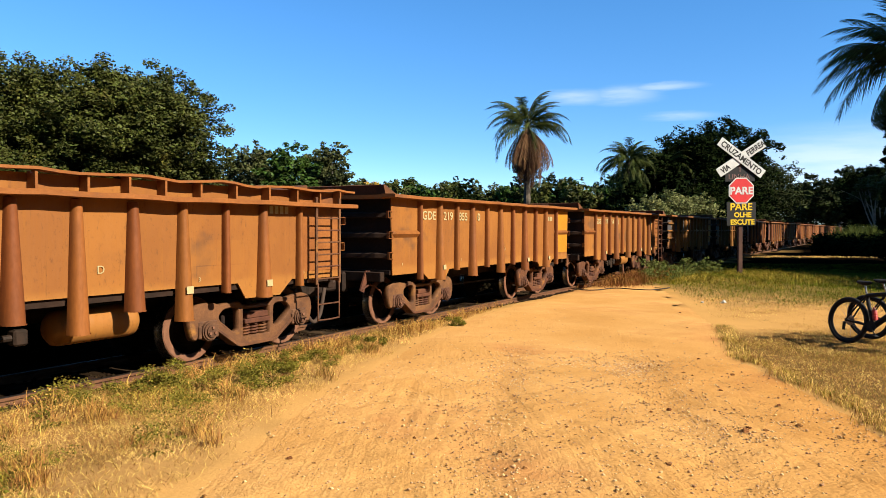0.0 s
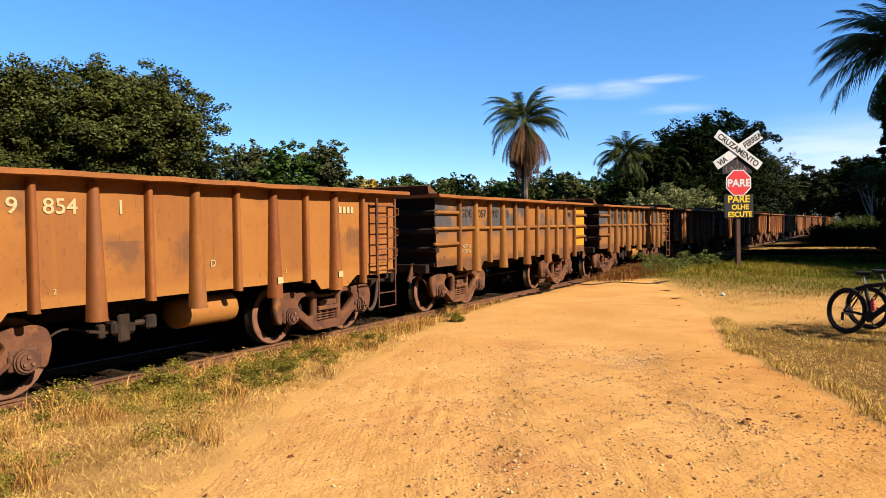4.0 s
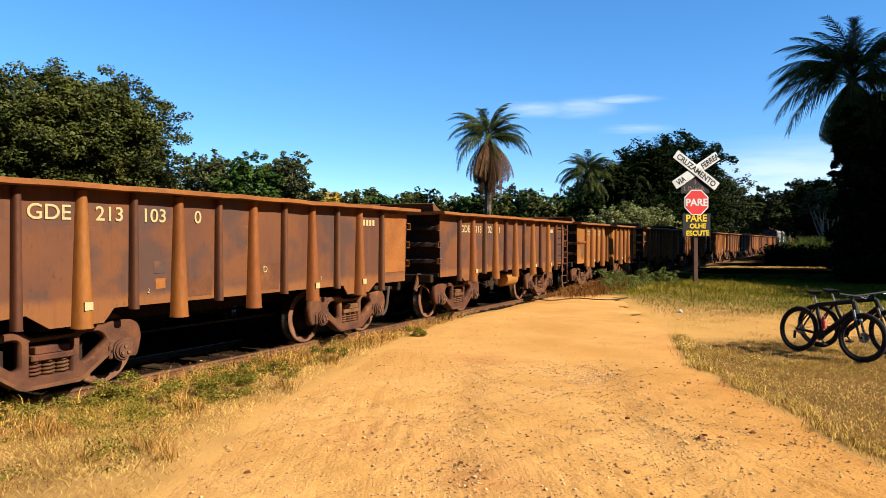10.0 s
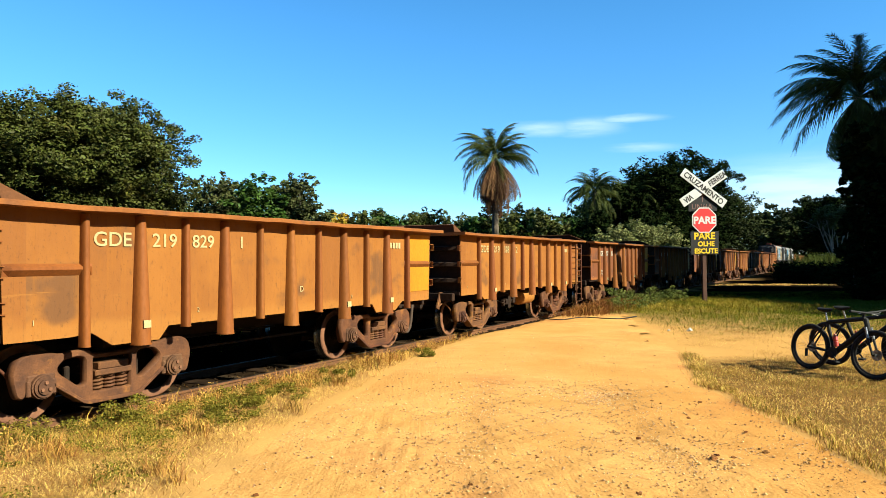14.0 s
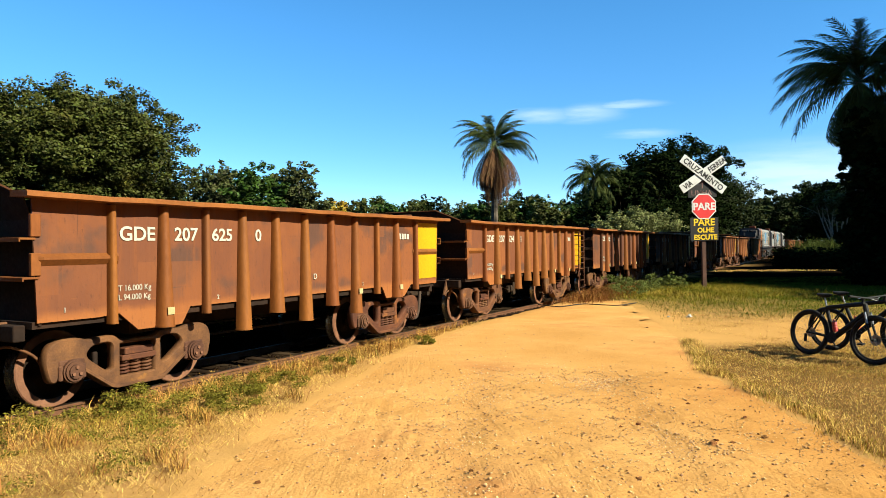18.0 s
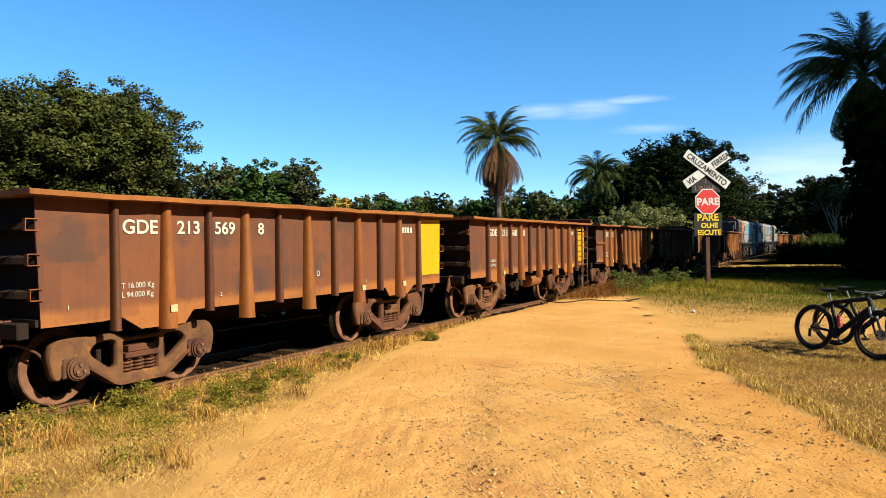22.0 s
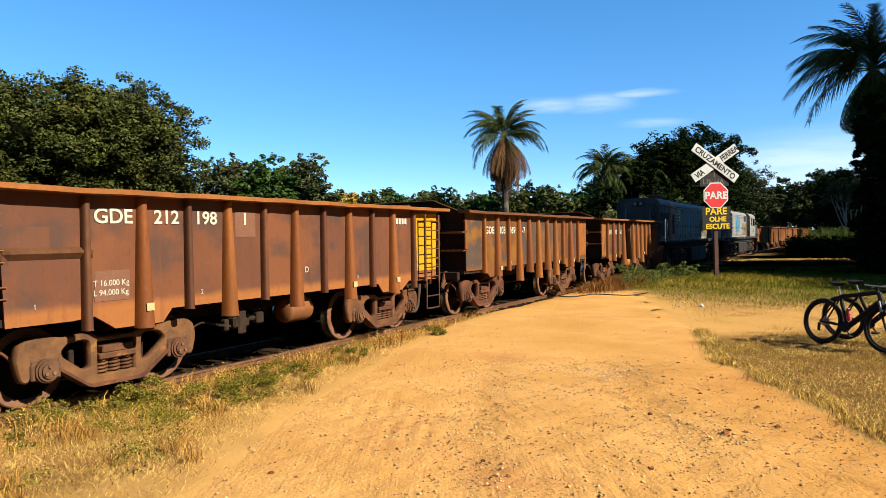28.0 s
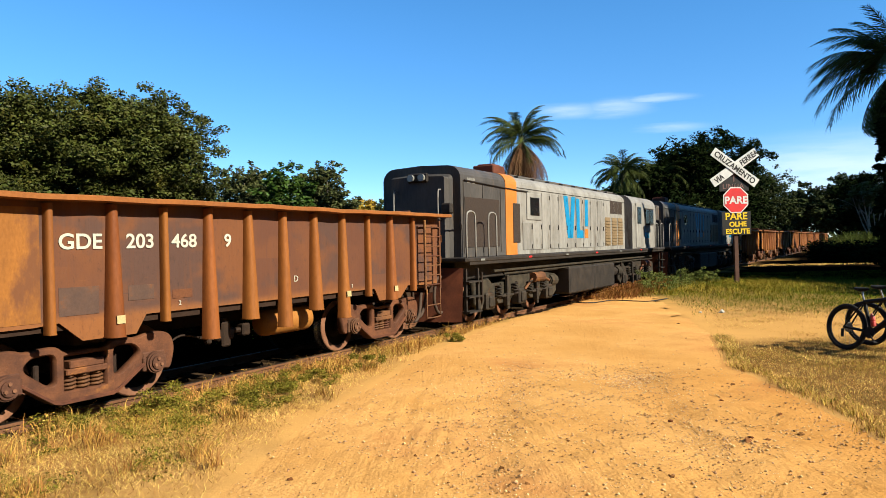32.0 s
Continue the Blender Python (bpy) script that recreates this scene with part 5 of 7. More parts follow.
def build_plants():
    """Low leafy weeds on the verge and by the crossing."""
    rng = random.Random(5)
    spots = [(-3.0, 7.75, 0.30, 0.5), (-2.5, 7.7, 0.34, 0.5), (-2.15, 7.95, 0.34, 0.45), (-2.0, 7.75, 0.28, 0.35), (-3.9, 7.3, 0.20, 0.55), (-4.5, 6.8, 0.22, 0.55), (-3.4, 7.05, 0.16, 0.5), (-1.55, 9.1, 0.20, 0.35), (-1.9, 8.6, 0.24, 0.4), (-1.0, 10.3, 0.18, 0.3), (0.2, 12.9, 0.22, 0.35)]
    far = []
    for i in range(16):
        x = 7.5 + rng.uniform(-0.7, 2.6)
        far.append((x, 24.6 + (x - 7.4) * 0.75 + rng.uniform(-1.4, 0.5), rng.uniform(0.3, 0.7), rng.uniform(0.4, 0.75)))
    def heap(name, rows, count, mat):
        vs = []
        for i, (x, y, h, w) in enumerate(rows):
            g = np.random.default_rng(300 + i)
            c = np.c_[g.normal(0, w * 0.4, 9), g.normal(0, w * 0.4, 9), g.uniform(0.1, 0.9, 9) ** 1.4 * h]
            v, f = leaves(g, c, np.full(9, w * 0.22), count, 0.015 if mat == "weed" else 0.025, 0.6)
            v[:, 2] = np.maximum(v[:, 2], -0.02)
            vs.append(v + np.array([x, y, float(lift(np.array(x), np.array(y)))]))
        v = np.concatenate(vs)
        return new(name, from_arrays(name, v, np.arange(len(v)).reshape(-1, 4), mat))
    tagged(heap("crossing_weeds", far, 1300, "broad_weed"), "tall broad-leaved weeds at the crossing", "weeds", kind="stuff")
    ob = heap("leafy_weeds", spots, 1500, "weed")
    tagged(ob, "low leafy green weeds beside the rails", "weeds", kind="stuff")


def build_track():
    """Two rails with feet, webs and heads, sleepers, and a low bed of ballast."""
    stations = [*np.arange(-170, 8, 8.0), *np.arange(8, 215, 4.0)]
    def swept(name, profile, offset, mat, label, parent=None):
        bm = bmesh.new()
        rings = []
        for s in stations:
            p, way = on_track(float(s))
            right = Vector((way.y, -way.x, 0))
            rings.append([bm.verts.new(p + right * (offset + a) + Vector((0, 0, b))) for a, b in profile])
        k = len(profile)
        for r, q in zip(rings, rings[1:]):
            for i in range(k):
                bm.faces.new((r[i], r[(i + 1) % k], q[(i + 1) % k], q[i]))
        bmesh.ops.recalc_face_normals(bm, faces=bm.faces)
        return part(name, bm, mat, parent, label)
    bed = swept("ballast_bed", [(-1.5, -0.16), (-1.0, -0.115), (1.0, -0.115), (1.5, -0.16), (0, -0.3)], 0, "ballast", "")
    tagged(bed, "ballast bed darkened for the shade under the train", "track bed", kind="structure")
    for offset in (-0.535, 0.535):
        rail = swept("rail", [(-0.065, -0.13), (0.065, -0.13), (0.065, -0.118), (0.012, -0.105), (0.012, -0.045), (0.034, -0.035), (0.034, -0.004), (-0.034, -0.004), (-0.034, -0.035), (-0.012, -0.045), (-0.012, -0.105), (-0.065, -0.118)], offset, "rail", "")
        tagged(rail, "rusty steel rail with a worn bright head", "rail", "rails", kind="structure")
        swept("rail_head", [(-0.030, -0.0035), (0.030, -0.0035), (0.026, 0.0), (-0.026, 0.0)], offset, "railhead", "polished top of the rail", rail)
    rng = np.random.default_rng(8)
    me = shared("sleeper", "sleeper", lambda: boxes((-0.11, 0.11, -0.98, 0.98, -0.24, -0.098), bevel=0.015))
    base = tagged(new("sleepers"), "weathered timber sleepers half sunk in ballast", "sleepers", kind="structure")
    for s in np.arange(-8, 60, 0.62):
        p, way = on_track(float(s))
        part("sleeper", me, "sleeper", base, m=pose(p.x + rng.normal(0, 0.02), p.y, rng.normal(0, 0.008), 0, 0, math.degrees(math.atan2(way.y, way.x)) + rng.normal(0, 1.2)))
    # loose ballast stones
    n = 9000
    s, o = rng.uniform(-6, 45, n), rng.uniform(-1.35, 1.35, n)
    base_v = np.array([(1, 0, 0), (0, 1, 0), (-1, 0, 0), (0, -1, 0), (0, 0, 0.8), (0, 0, -0.6)])
    tri = np.array([(0, 1, 4), (1, 2, 4), (2, 3, 4), (3, 0, 4), (1, 0, 5), (2, 1, 5), (3, 2, 5), (0, 3, 5)])
    x, y = U.x * s + N.x * (o - CENTRE), U.y * s + N.y * (o - CENTRE)
    size = rng.uniform(0.015, 0.042, n)
    v = base_v[None] * (1 + rng.uniform(-0.35, 0.35, (n, 6, 3))) * size[:, None, None]
    v += np.stack([x, y, -0.112 - 0.035 * np.clip(np.abs(o) - 1.0, 0, 1) + 0 * x], -1)[:, None]
    faces = (np.arange(n)[:, None, None] * 6 + tri[None]).reshape(-1, 3)
    tagged(new("ballast_stones", from_arrays("ballast_stones", v.reshape(-1, 3), faces, "ballast")), "ballast stones darkened for shade between the rails", "ballast", kind="stuff")


def build_sign():
    top = new("crossing_sign")
    top.matrix_basis = pose(10.17, 24.25, float(lift(np.array(10.17), np.array(24.25))) - 0.02, 0, -0.9, 4)
    part("post", boxes((-0.075, 0.075, -0.05, 0.05, -0.2, 4.12), bevel=0.012), "pole", top, "rusty brown upright rail post")
    y = -0.075
    arm = lambda: boxes((-0.95, 0.95, -0.012, 0.012, -0.16, 0.16), bevel=0.004)
    back = part("cross_board", arm(), "sign_white", top, "white board of the crossbuck", m=pose(0, y, 4.0, 0, -33, 0))
    front = part("cross_board", arm(), "sign_white", top, "white board of the crossbuck", m=pose(0, y - 0.03, 4.0, 0, 37, 0))
    for txt, px, ob in (("VIA", -0.83, back), ("FERREA", 0.24, back), ("CRUZAMENTO", -0.86, front)):
        part("lettering", lettering(txt, 0.27, "sign_black", width=0.80 if txt != "CRUZAMENTO" else 0.93, bold=0.008), "sign_black", ob, "black lettering", m=pose(px, -0.015, -0.095))
    plate_dark = part("line_plate", boxes((-0.52, 0.52, -0.01, 0.01, -0.24, 0.24), bevel=0.004), "sign_black", top, "dark faded plate", m=pose(-0.02, y + 0.03, 3.44))
    part("lettering", lettering("LINHA", 0.25, "sign_faded", width=1.05), "sign_faded", plate_dark, "faded red lettering", m=pose(-0.42, -0.013, -0.16))
    part("lettering", lettering("1", 0.30, "sign_faded"), "sign_faded", plate_dark, "faded numeral", m=pose(-0.08, -0.013, 0.08))
    def octagon(r):
        return [(r * math.cos(radians(22.5 + 45 * i)), r * math.sin(radians(22.5 + 45 * i))) for i in range(8)]
    stop = part("stop_plate", plate([octagon(0.475)], 0.012), "sign_white", top, "white-edged octagon", m=pose(0, y - 0.02, 2.89))
    part("stop_face", plate([octagon(0.435)], 0.008), "sign_red", stop, "red octagonal face", m=pose(0, -0.007, 0))
    part("lettering", lettering("PARE", 0.345, "sign_white", width=1.04, bold=0.011), "sign_white", stop, "white lettering", m=pose(-0.405, -0.016, -0.12))
    panel = part("warning_panel", boxes((-0.51, 0.51, -0.012, 0.012, -0.40, 0.40), bevel=0.004), "sign_black", top, "black panel with yellow lettering", m=pose(0.01, y, 2.10))
    for txt, size, px, pz, w in (("PARE", 0.33, -0.40, 0.13, 1.0), ("OLHE", 0.23, -0.26, -0.11, 1.0), ("ESCUTE", 0.24, -0.39, -0.36, 0.98)):
        part("lettering", lettering(txt, size, "sign_yellow", width=w * 1.04, bold=0.008), "sign_yellow", panel, "yellow lettering", m=pose(px, -0.016, pz))
    for z in (2.4, 1.85, 2.89, 3.44):
        part("bolt", rods(((0, y - 0.05, z), (0, y + 0.06, z), 0.016), sides=6), "bike_metal", top)
    tagged(top, "railway crossing sign, white crossbuck above a red octagon", "crossing sign")


def bicycle(rear, front, lean, steer, frame_label, bottle):
    """A mountain bike from its rear to its front contact on the ground."""
    rear, front = Vector(rear), Vector(front)
    way = front - rear
    top = new("mountain_bike")
    mid = (rear + front) / 2
    top.matrix_basis = pose(mid.x, mid.y, float(lift(np.array(mid.x), np.array(mid.y))), 0, 0, math.degrees(math.atan2(way.y, way.x))) @ pose(0, 0, 0, lean)
    R, B = 0.355, 1.10
    def wheel(x, turn):
        hub = pose(x, 0, R, 0, 0, turn)
        def ring(r, thick):
            bm = bmesh.new()
            lathe(bm, [(r + thick * math.cos(a), thick * math.sin(a)) for a in (radians(40 * i) for i in range(10))], 40, "y", caps=False)
            return bm
        tyre = part("wheel", shared("bike tyre", "tyre", lambda: ring(R - 0.031, 0.034)), "tyre", top, "black bicycle wheel with a knobbly tyre", m=hub)
        part("rim", shared("bike rim", "bike_black", lambda: ring(R - 0.066, 0.014)), "bike_black", tyre, "black rim")
        part("spokes", shared("bike spokes", "bike_metal", lambda: rods(*[((0.02 * math.cos(a + 0.5), s, 0.02 * math.sin(a + 0.5)), ((R - 0.06) * math.cos(a), 0, (R - 0.06) * math.sin(a)), 0.0016) for i, a in enumerate(radians(15 * i) for i in range(24)) for s in ((0.03,) if i % 2 else (-0.03,))], sides=4)), "bike_metal", tyre, "thin steel spokes")
        part("hub", shared("bike hub", "bike_black", lambda: rods(((0, -0.055, 0), (0, 0.055, 0), 0.022), sides=10)), "bike_black", tyre)
        part("brake_disc", shared("bike disc", "bike_metal", lambda: rods(((0, 0.035, 0), (0, 0.038, 0), 0.08), sides=20)), "bike_metal", tyre, "steel brake disc")
    wheel(-B / 2, 0)
    wheel(B / 2, steer)
    bb, seat, head, crown_ = Vector((-0.11, 0, 0.31)), Vector((-0.27, 0, 0.76)), Vector((0.36, 0, 0.86)), Vector((0.405, 0, 0.74))
    axle_r, axle_f = Vector((-B / 2, 0, R)), Vector((B / 2, 0, R))
    bm = bmesh.new()
    for a, b, r in ((bb, seat, 0.027), (seat, head, 0.031), (bb, crown_, 0.042), (head, crown_, 0.036)):
        rod(bm, a, b, r, 10)
    for s in (-0.06, 0.06):
        o = Vector((0, s, 0))
        rod(bm, axle_r + o, bb + o * 0.6, 0.014)
        rod(bm, axle_r + o, seat + o * 0.3, 0.012)
    part("frame", bm, "bike_black", top, frame_label)
    fork = part("fork", rods((crown_, crown_ + Vector((0.02, 0, -0.06)), 0.03), (crown_ + Vector((0.0, -0.06, -0.03)), axle_f + Vector((0, -0.06, 0)), 0.017), (crown_ + Vector((0, 0.06, -0.03)), axle_f + Vector((0, 0.06, 0)), 0.017)), "bike_black", top, "suspension fork")
    for s in (-0.06, 0.06):
        part("stanchion", rods((crown_ + Vector((0.01, s, 0)), crown_.lerp(axle_f, 0.4) + Vector((0, s, 0)), 0.019)), "bike_metal", fork, "bright fork tube")
    part("seat_post", rods((seat, seat + Vector((-0.05, 0, 0.17)), 0.014)), "bike_metal", top, "bright seat post")
    bm = bmesh.new()
    bmesh.ops.create_uvsphere(bm, u_segments=12, v_segments=8, radius=1)
    for v in bm.verts:
        v.co = Vector((-0.33 + v.co.x * 0.135, v.co.y * (0.068 if v.co.x < 0 else 0.068 - 0.045 * v.co.x), 0.945 + v.co.z * 0.034 + 0.02 * v.co.x * v.co.x))
    part("saddle", bm, "tyre", top, "black saddle")
    turned = pose(0.34, 0, 0.93, 0, 0, steer)
    bars = part("handlebar", rods(((0, -0.36, 0.02), (0, 0.36, 0.02), 0.014), ((0, 0, 0.02), (-0.02, 0, -0.07), 0.019), ((-0.06, 0, 0), (0, 0, 0.02), 0.018)), "bike_black", top, m=turned)
    for s in (-1, 1):
        part("grip", rods(((0, s * 0.25, 0.02), (0, s * 0.365, 0.02), 0.018)), "tyre", bars)
        part("brake_lever", rods(((0.03, s * 0.14, 0.01), (0.055, s * 0.25, -0.005), 0.006)), "bike_metal", bars)
    crank = part("crank", rods((bb + Vector((0, -0.05, 0)), bb + Vector((0, -0.056, 0)), 0.085), (bb + Vector((0, -0.07, 0)), bb + Vector((0.11, -0.07, -0.13)), 0.010), (bb + Vector((0, 0.07, 0)), bb + Vector((-0.11, 0.07, 0.13)), 0.010), sides=16), "bike_black", top)
    for s, d in ((-1, 1), (1, -1)):
        p = bb + Vector((0.11 * d, s * 0.11, -0.13 * d))
        part("pedal", boxes((p.x - 0.045, p.x + 0.045, p.y - 0.045, p.y + 0.045, p.z - 0.012, p.z + 0.012), bevel=0.004), "bike_black", crank)
    part("rear_mech", boxes((-0.58, -0.53, -0.085, -0.055, 0.20, 0.33), bevel=0.01), "bike_black", top)
    if bottle:
        part("bottle", lathe(bmesh.new(), [(0.0, 0.0), (0.036, 0.004), (0.038, 0.07), (0.032, 0.085), (0.038, 0.10), (0.037, 0.155), (0.018, 0.175), (0.016, 0.20), (0.0, 0.20)], 12, "z"), "bike_red", top, "red water bottle", m=pose(-0.085, 0, 0.40, 0, -14, 0))
    return tagged(top, "black mountain bike standing on dry grass", "bicycle", "parked bicycles")


def build_house():
    """A pale house end that shows over the wagons."""
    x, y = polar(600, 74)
    top = new("house")
    top.matrix_basis = pose(x, y, GROUND, 0, 0, 20)
    part("wall", boxes((-2.6, 2.6, -2, 2, 0, 3.6)), "plaster", top, "white plaster wall")
    bm = bmesh.new()
    v = [bm.verts.new(p) for p in ((-3, -2.4, 3.6), (3, -2.4, 3.6), (3, 2.4, 3.6), (-3, 2.4, 3.6), (-3, 0, 4.9), (3, 0, 4.9))]
    for f in ((0, 1, 5, 4), (2, 3, 4, 5), (0, 4, 3), (1, 2, 5), (0, 3, 2, 1)):
        bm.faces.new([v[i] for i in f])
    part("roof", bm, "roof", top, "weathered pale tile roof")
    tagged(top, "small white house with a low tiled roof", "house")


# ---- wagons ----
SLIM = (-3.21, -1.90, -0.63, 0.63, 1.90, 3.21)
WIDE = (-2.53, -1.27, 0.0, 1.27, 2.53)
HALF = 1.15          # half the width over the side sheets
WHEEL = 0.42


def post_mesh(kind, z0, z1, reach, mat="post"):
    """A rounded rib of the side: slim ones are straight, wide ones swell towards the foot. It stands out to -y."""
    def build():
        bm = bmesh.new()
        top, foot, out_top, out_foot = (0.036, 0.046, 0.085, 0.10) if kind == "slim" else (0.050, 0.102, 0.085, reach + 0.03)
        square = 0.62 if kind == "slim" else 0.78
        def ring(z, w, o):
            row = []
            for i in range(11):
                a = math.pi * i / 10
                c, k = math.cos(a), math.sin(a)
                row.append(bm.verts.new((-math.copysign(abs(c) ** square, c) * w, -(k ** square) * o, z)))
            return row
        rows = [ring(z1 + (z0 - z1) * t, top + (foot - top) * t, out_top + (out_foot - out_top) * t) for t in (0, 0.12, 0.3, 0.5, 0.7, 0.86, 1.0)]
        for a, b in zip(rows, rows[1:]):
            for i in range(10):
                bm.faces.new((a[i], a[i + 1], b[i + 1], b[i])).smooth = True
        bm.faces.new(ring(z1, top, out_top)[::-1])
        bm.faces.new(ring(z0, foot, out_foot))
        lip = ring(z0 + 0.012, foot * 1.06, out_foot * 1.05)
        low = ring(z0, foot * 1.06, out_foot * 1.05)
        for i in range(10):
            bm.faces.new((lip[i], lip[i + 1], low[i + 1], low[i]))
        bmesh.ops.recalc_face_normals(bm, faces=bm.faces)
        return bm
    return shared(f"post {kind} {z0} {z1}", mat, build)


def side_sheet(style, k=1, inset=0.0):
    """The side sheet, dropping in a skirt over each bogie."""
    foot, drop = (1.00, 0.80) if style == "long" else (0.93, 0.78)
    def build():
        pts = [(-4.01 + inset, foot - 0.02), (-4.06 + inset, 2.20), (4.14, 2.20), (4.08, foot - 0.02)]
        for s in (1, -1):
            run = [(3.35, foot - 0.02), (3.10, foot), (2.86, drop), (2.25, drop), (2.12, foot)]
            pts += run if s > 0 else [(-x, z) for x, z in run[::-1]]
        me = plate([[(k * x, z) for x, z in pts]], 0.02)
        return me
    return build


def end_sheet():
    bm = bmesh.new()
    v = []
    for x, z in ((-0.035, 0.95), (-0.10, 2.18)):
        for y in (-1.14, 1.14):
            v.append(bm.verts.new((x, y, z)))
            v.append(bm.verts.new((x + 0.03, y, z)))
    for f in ((0, 2, 6, 4), (1, 5, 7, 3), (0, 1, 3, 2), (4, 6, 7, 5), (0, 4, 5, 1), (2, 3, 7, 6)):
        bm.faces.new([v[i] for i in f])
    bmesh.ops.recalc_face_normals(bm, faces=bm.faces)
    return bm


def slab(pts, y0, y1):
    """A closed prism over an outline in x and z, from y0 to y1."""
    bm = bmesh.new()
    a, b = [[bm.verts.new((x, y, z)) for x, z in pts] for y in (y0, y1)]
    k = len(pts)
    for i in range(k):
        bm.faces.new((a[i], a[(i + 1) % k], b[(i + 1) % k], b[i]))
    bm.faces.new(a[::-1])
    bm.faces.new(b)
    bmesh.ops.recalc_face_normals(bm, faces=bm.faces)
    return bm


def end_board():
    """The wedge across each end that guides the ore: upright towards the end, sloping inwards."""
    return slab(((0.05, 2.248), (0.00, 2.42), (0.03, 2.43), (0.42, 2.262), (0.42, 2.248)), -0.94, 0.94)


def hood_plate():
    """A plate with one corner cut away, standing across the end."""
    bm = bmesh.new()
    a, b = [[bm.verts.new((x, y, z)) for y, z in ((-1.12, -0.24), (-1.15, 0.0), (-0.52, 0.29), (1.12, 0.27), (1.12, -0.24))] for x in (-0.006, 0.006)]
    for i in range(5):
        bm.faces.new((a[i], a[(i + 1) % 5], b[(i + 1) % 5], b[i]))
    bm.faces.new(a[::-1])
    bm.faces.new(b)
    bmesh.ops.recalc_face_normals(bm, faces=bm.faces)
    return bm


def rib_nose():
    """The open end of a channel rib, a thin squared loop beside the corner."""
    return boxes((-0.125, 0.0, -0.05, 0.0, 0.048, 0.058), (-0.125, 0.0, -0.05, 0.0, -0.062, -0.052), (-0.133, -0.125, -0.05, 0.0, -0.062, 0.058))


def end_rib(style):
    """A channel across the end; the older kind wraps round the corner with a blunt nose."""
    def build():
        bm = bmesh.new()
        reach = 1.14 if style != "banded" else 1.21
        rows = []
        for y in np.linspace(-reach, reach, 9):
            bow = 0.11 * (1 - (abs(y) / reach) ** 4) if style != "banded" else 0.12
            rows.append([bm.verts.new(p) for p in ((0, y, -0.06), (-bow - 0.01, y, -0.045), (-bow - 0.01, y, 0.02), (0, y, 0.05))])
        for a, b in zip(rows, rows[1:]):
            for i in range(4):
                bm.faces.new((a[i], a[(i + 1) % 4], b[(i + 1) % 4], b[i]))
        bm.faces.new(rows[0])
        bm.faces.new(rows[-1][::-1])
        bmesh.ops.recalc_face_normals(bm, faces=bm.faces)
        return bm
    return build


def corner_rib_mesh():
    """A wedge-shaped rib that runs out flat at its ends."""
    bm = bmesh.new()
    rows = []
    for x, k in ((-0.46, 0.15), (-0.40, 1.0), (0.40, 1.0), (0.46, 0.15)):
        rows.append([bm.verts.new((x, y * k, z)) for y, z in ((0, 0.055), (-0.055, 0.02), (-0.055, -0.005), (0, -0.065))])
    for a, b in zip(rows, rows[1:]):
        for i in range(4):
            bm.faces.new((a[i], a[(i + 1) % 4], b[(i + 1) % 4], b[i]))
    bmesh.ops.recalc_face_normals(bm, faces=bm.faces)
    return bm


def rim_mesh(open_end=False):
    """The rim that runs round the top, slightly dented."""
    rng = np.random.default_rng(3)
    bm = bmesh.new()
    for s in (-1, 1):
        rows = []
        for x in np.linspace(-4.22, 4.30, 30):
            dz, dy = rng.normal(0, 0.004), rng.normal(0, 0.005)
            rows.append([bm.verts.new((x, s * (y + dy), z + dz)) for y, z in ((1.10, 2.19), (1.355, 2.184), (1.37, 2.192), (1.37, 2.234), (1.35, 2.246), (1.10, 2.252))])
        for a, b in zip(rows, rows[1:]):
            for i in range(6):
                bm.faces.new((a[i], a[(i + 1) % 6], b[(i + 1) % 6], b[i]))
        bm.faces.new(rows[0])
        bm.faces.new(rows[-1])
        if s > 0 or not open_end:
            box(bm, *((4.12, 4.30) if s > 0 else (-4.22, -4.04)), -1.10, 1.10, 2.18, 2.245)
    bmesh.ops.recalc_face_normals(bm, faces=bm.faces)
    return bm


def lip_mesh():
    """A thin top lip, buckled by the loading."""
    rng = np.random.default_rng(6)
    bm = bmesh.new()
    for s in (-1, 1):
        rows = []
        for i, x in enumerate(np.linspace(-4.22, 4.30, 44)):
            dz, dy = 0.012 * math.sin(i * 1.1) + rng.normal(0, 0.007), 0.015 * math.sin(i * 0.7) + rng.normal(0, 0.006)
            rows.append([bm.verts.new((x, s * (y + dy), z + dz)) for y, z in ((1.12, 2.215), (1.32, 2.212), (1.32, 2.240), (1.12, 2.245))])
        for a, b in zip(rows, rows[1:]):
            for i in range(4):
                bm.faces.new((a[i], a[(i + 1) % 4], b[(i + 1) % 4], b[i]))
        bm.faces.new(rows[0])
        bm.faces.new(rows[-1])
        box(bm, *((4.12, 4.30) if s > 0 else (-4.22, -4.04)), -1.10, 1.10, 2.18, 2.245)
    bmesh.ops.recalc_face_normals(bm, faces=bm.faces)
    return bm


def hump_mesh():
    rng = random.Random(2)
    bm = bmesh.new()
    bmesh.ops.create_grid(bm, x_segments=60, y_segments=16, size=1)
    for v in bm.verts:
        x, y = v.co.x, v.co.y
        v.co = Vector((x * 4.0, y * 1.10, 1.78 + 0.34 * (1 - y * y) * (0.55 + 0.45 * math.cos(x * 6.3)) + 0.05 * noise.noise(Vector((x * 22, y * 8, 1))) - 0.25 * abs(x) ** 6))
    return bm


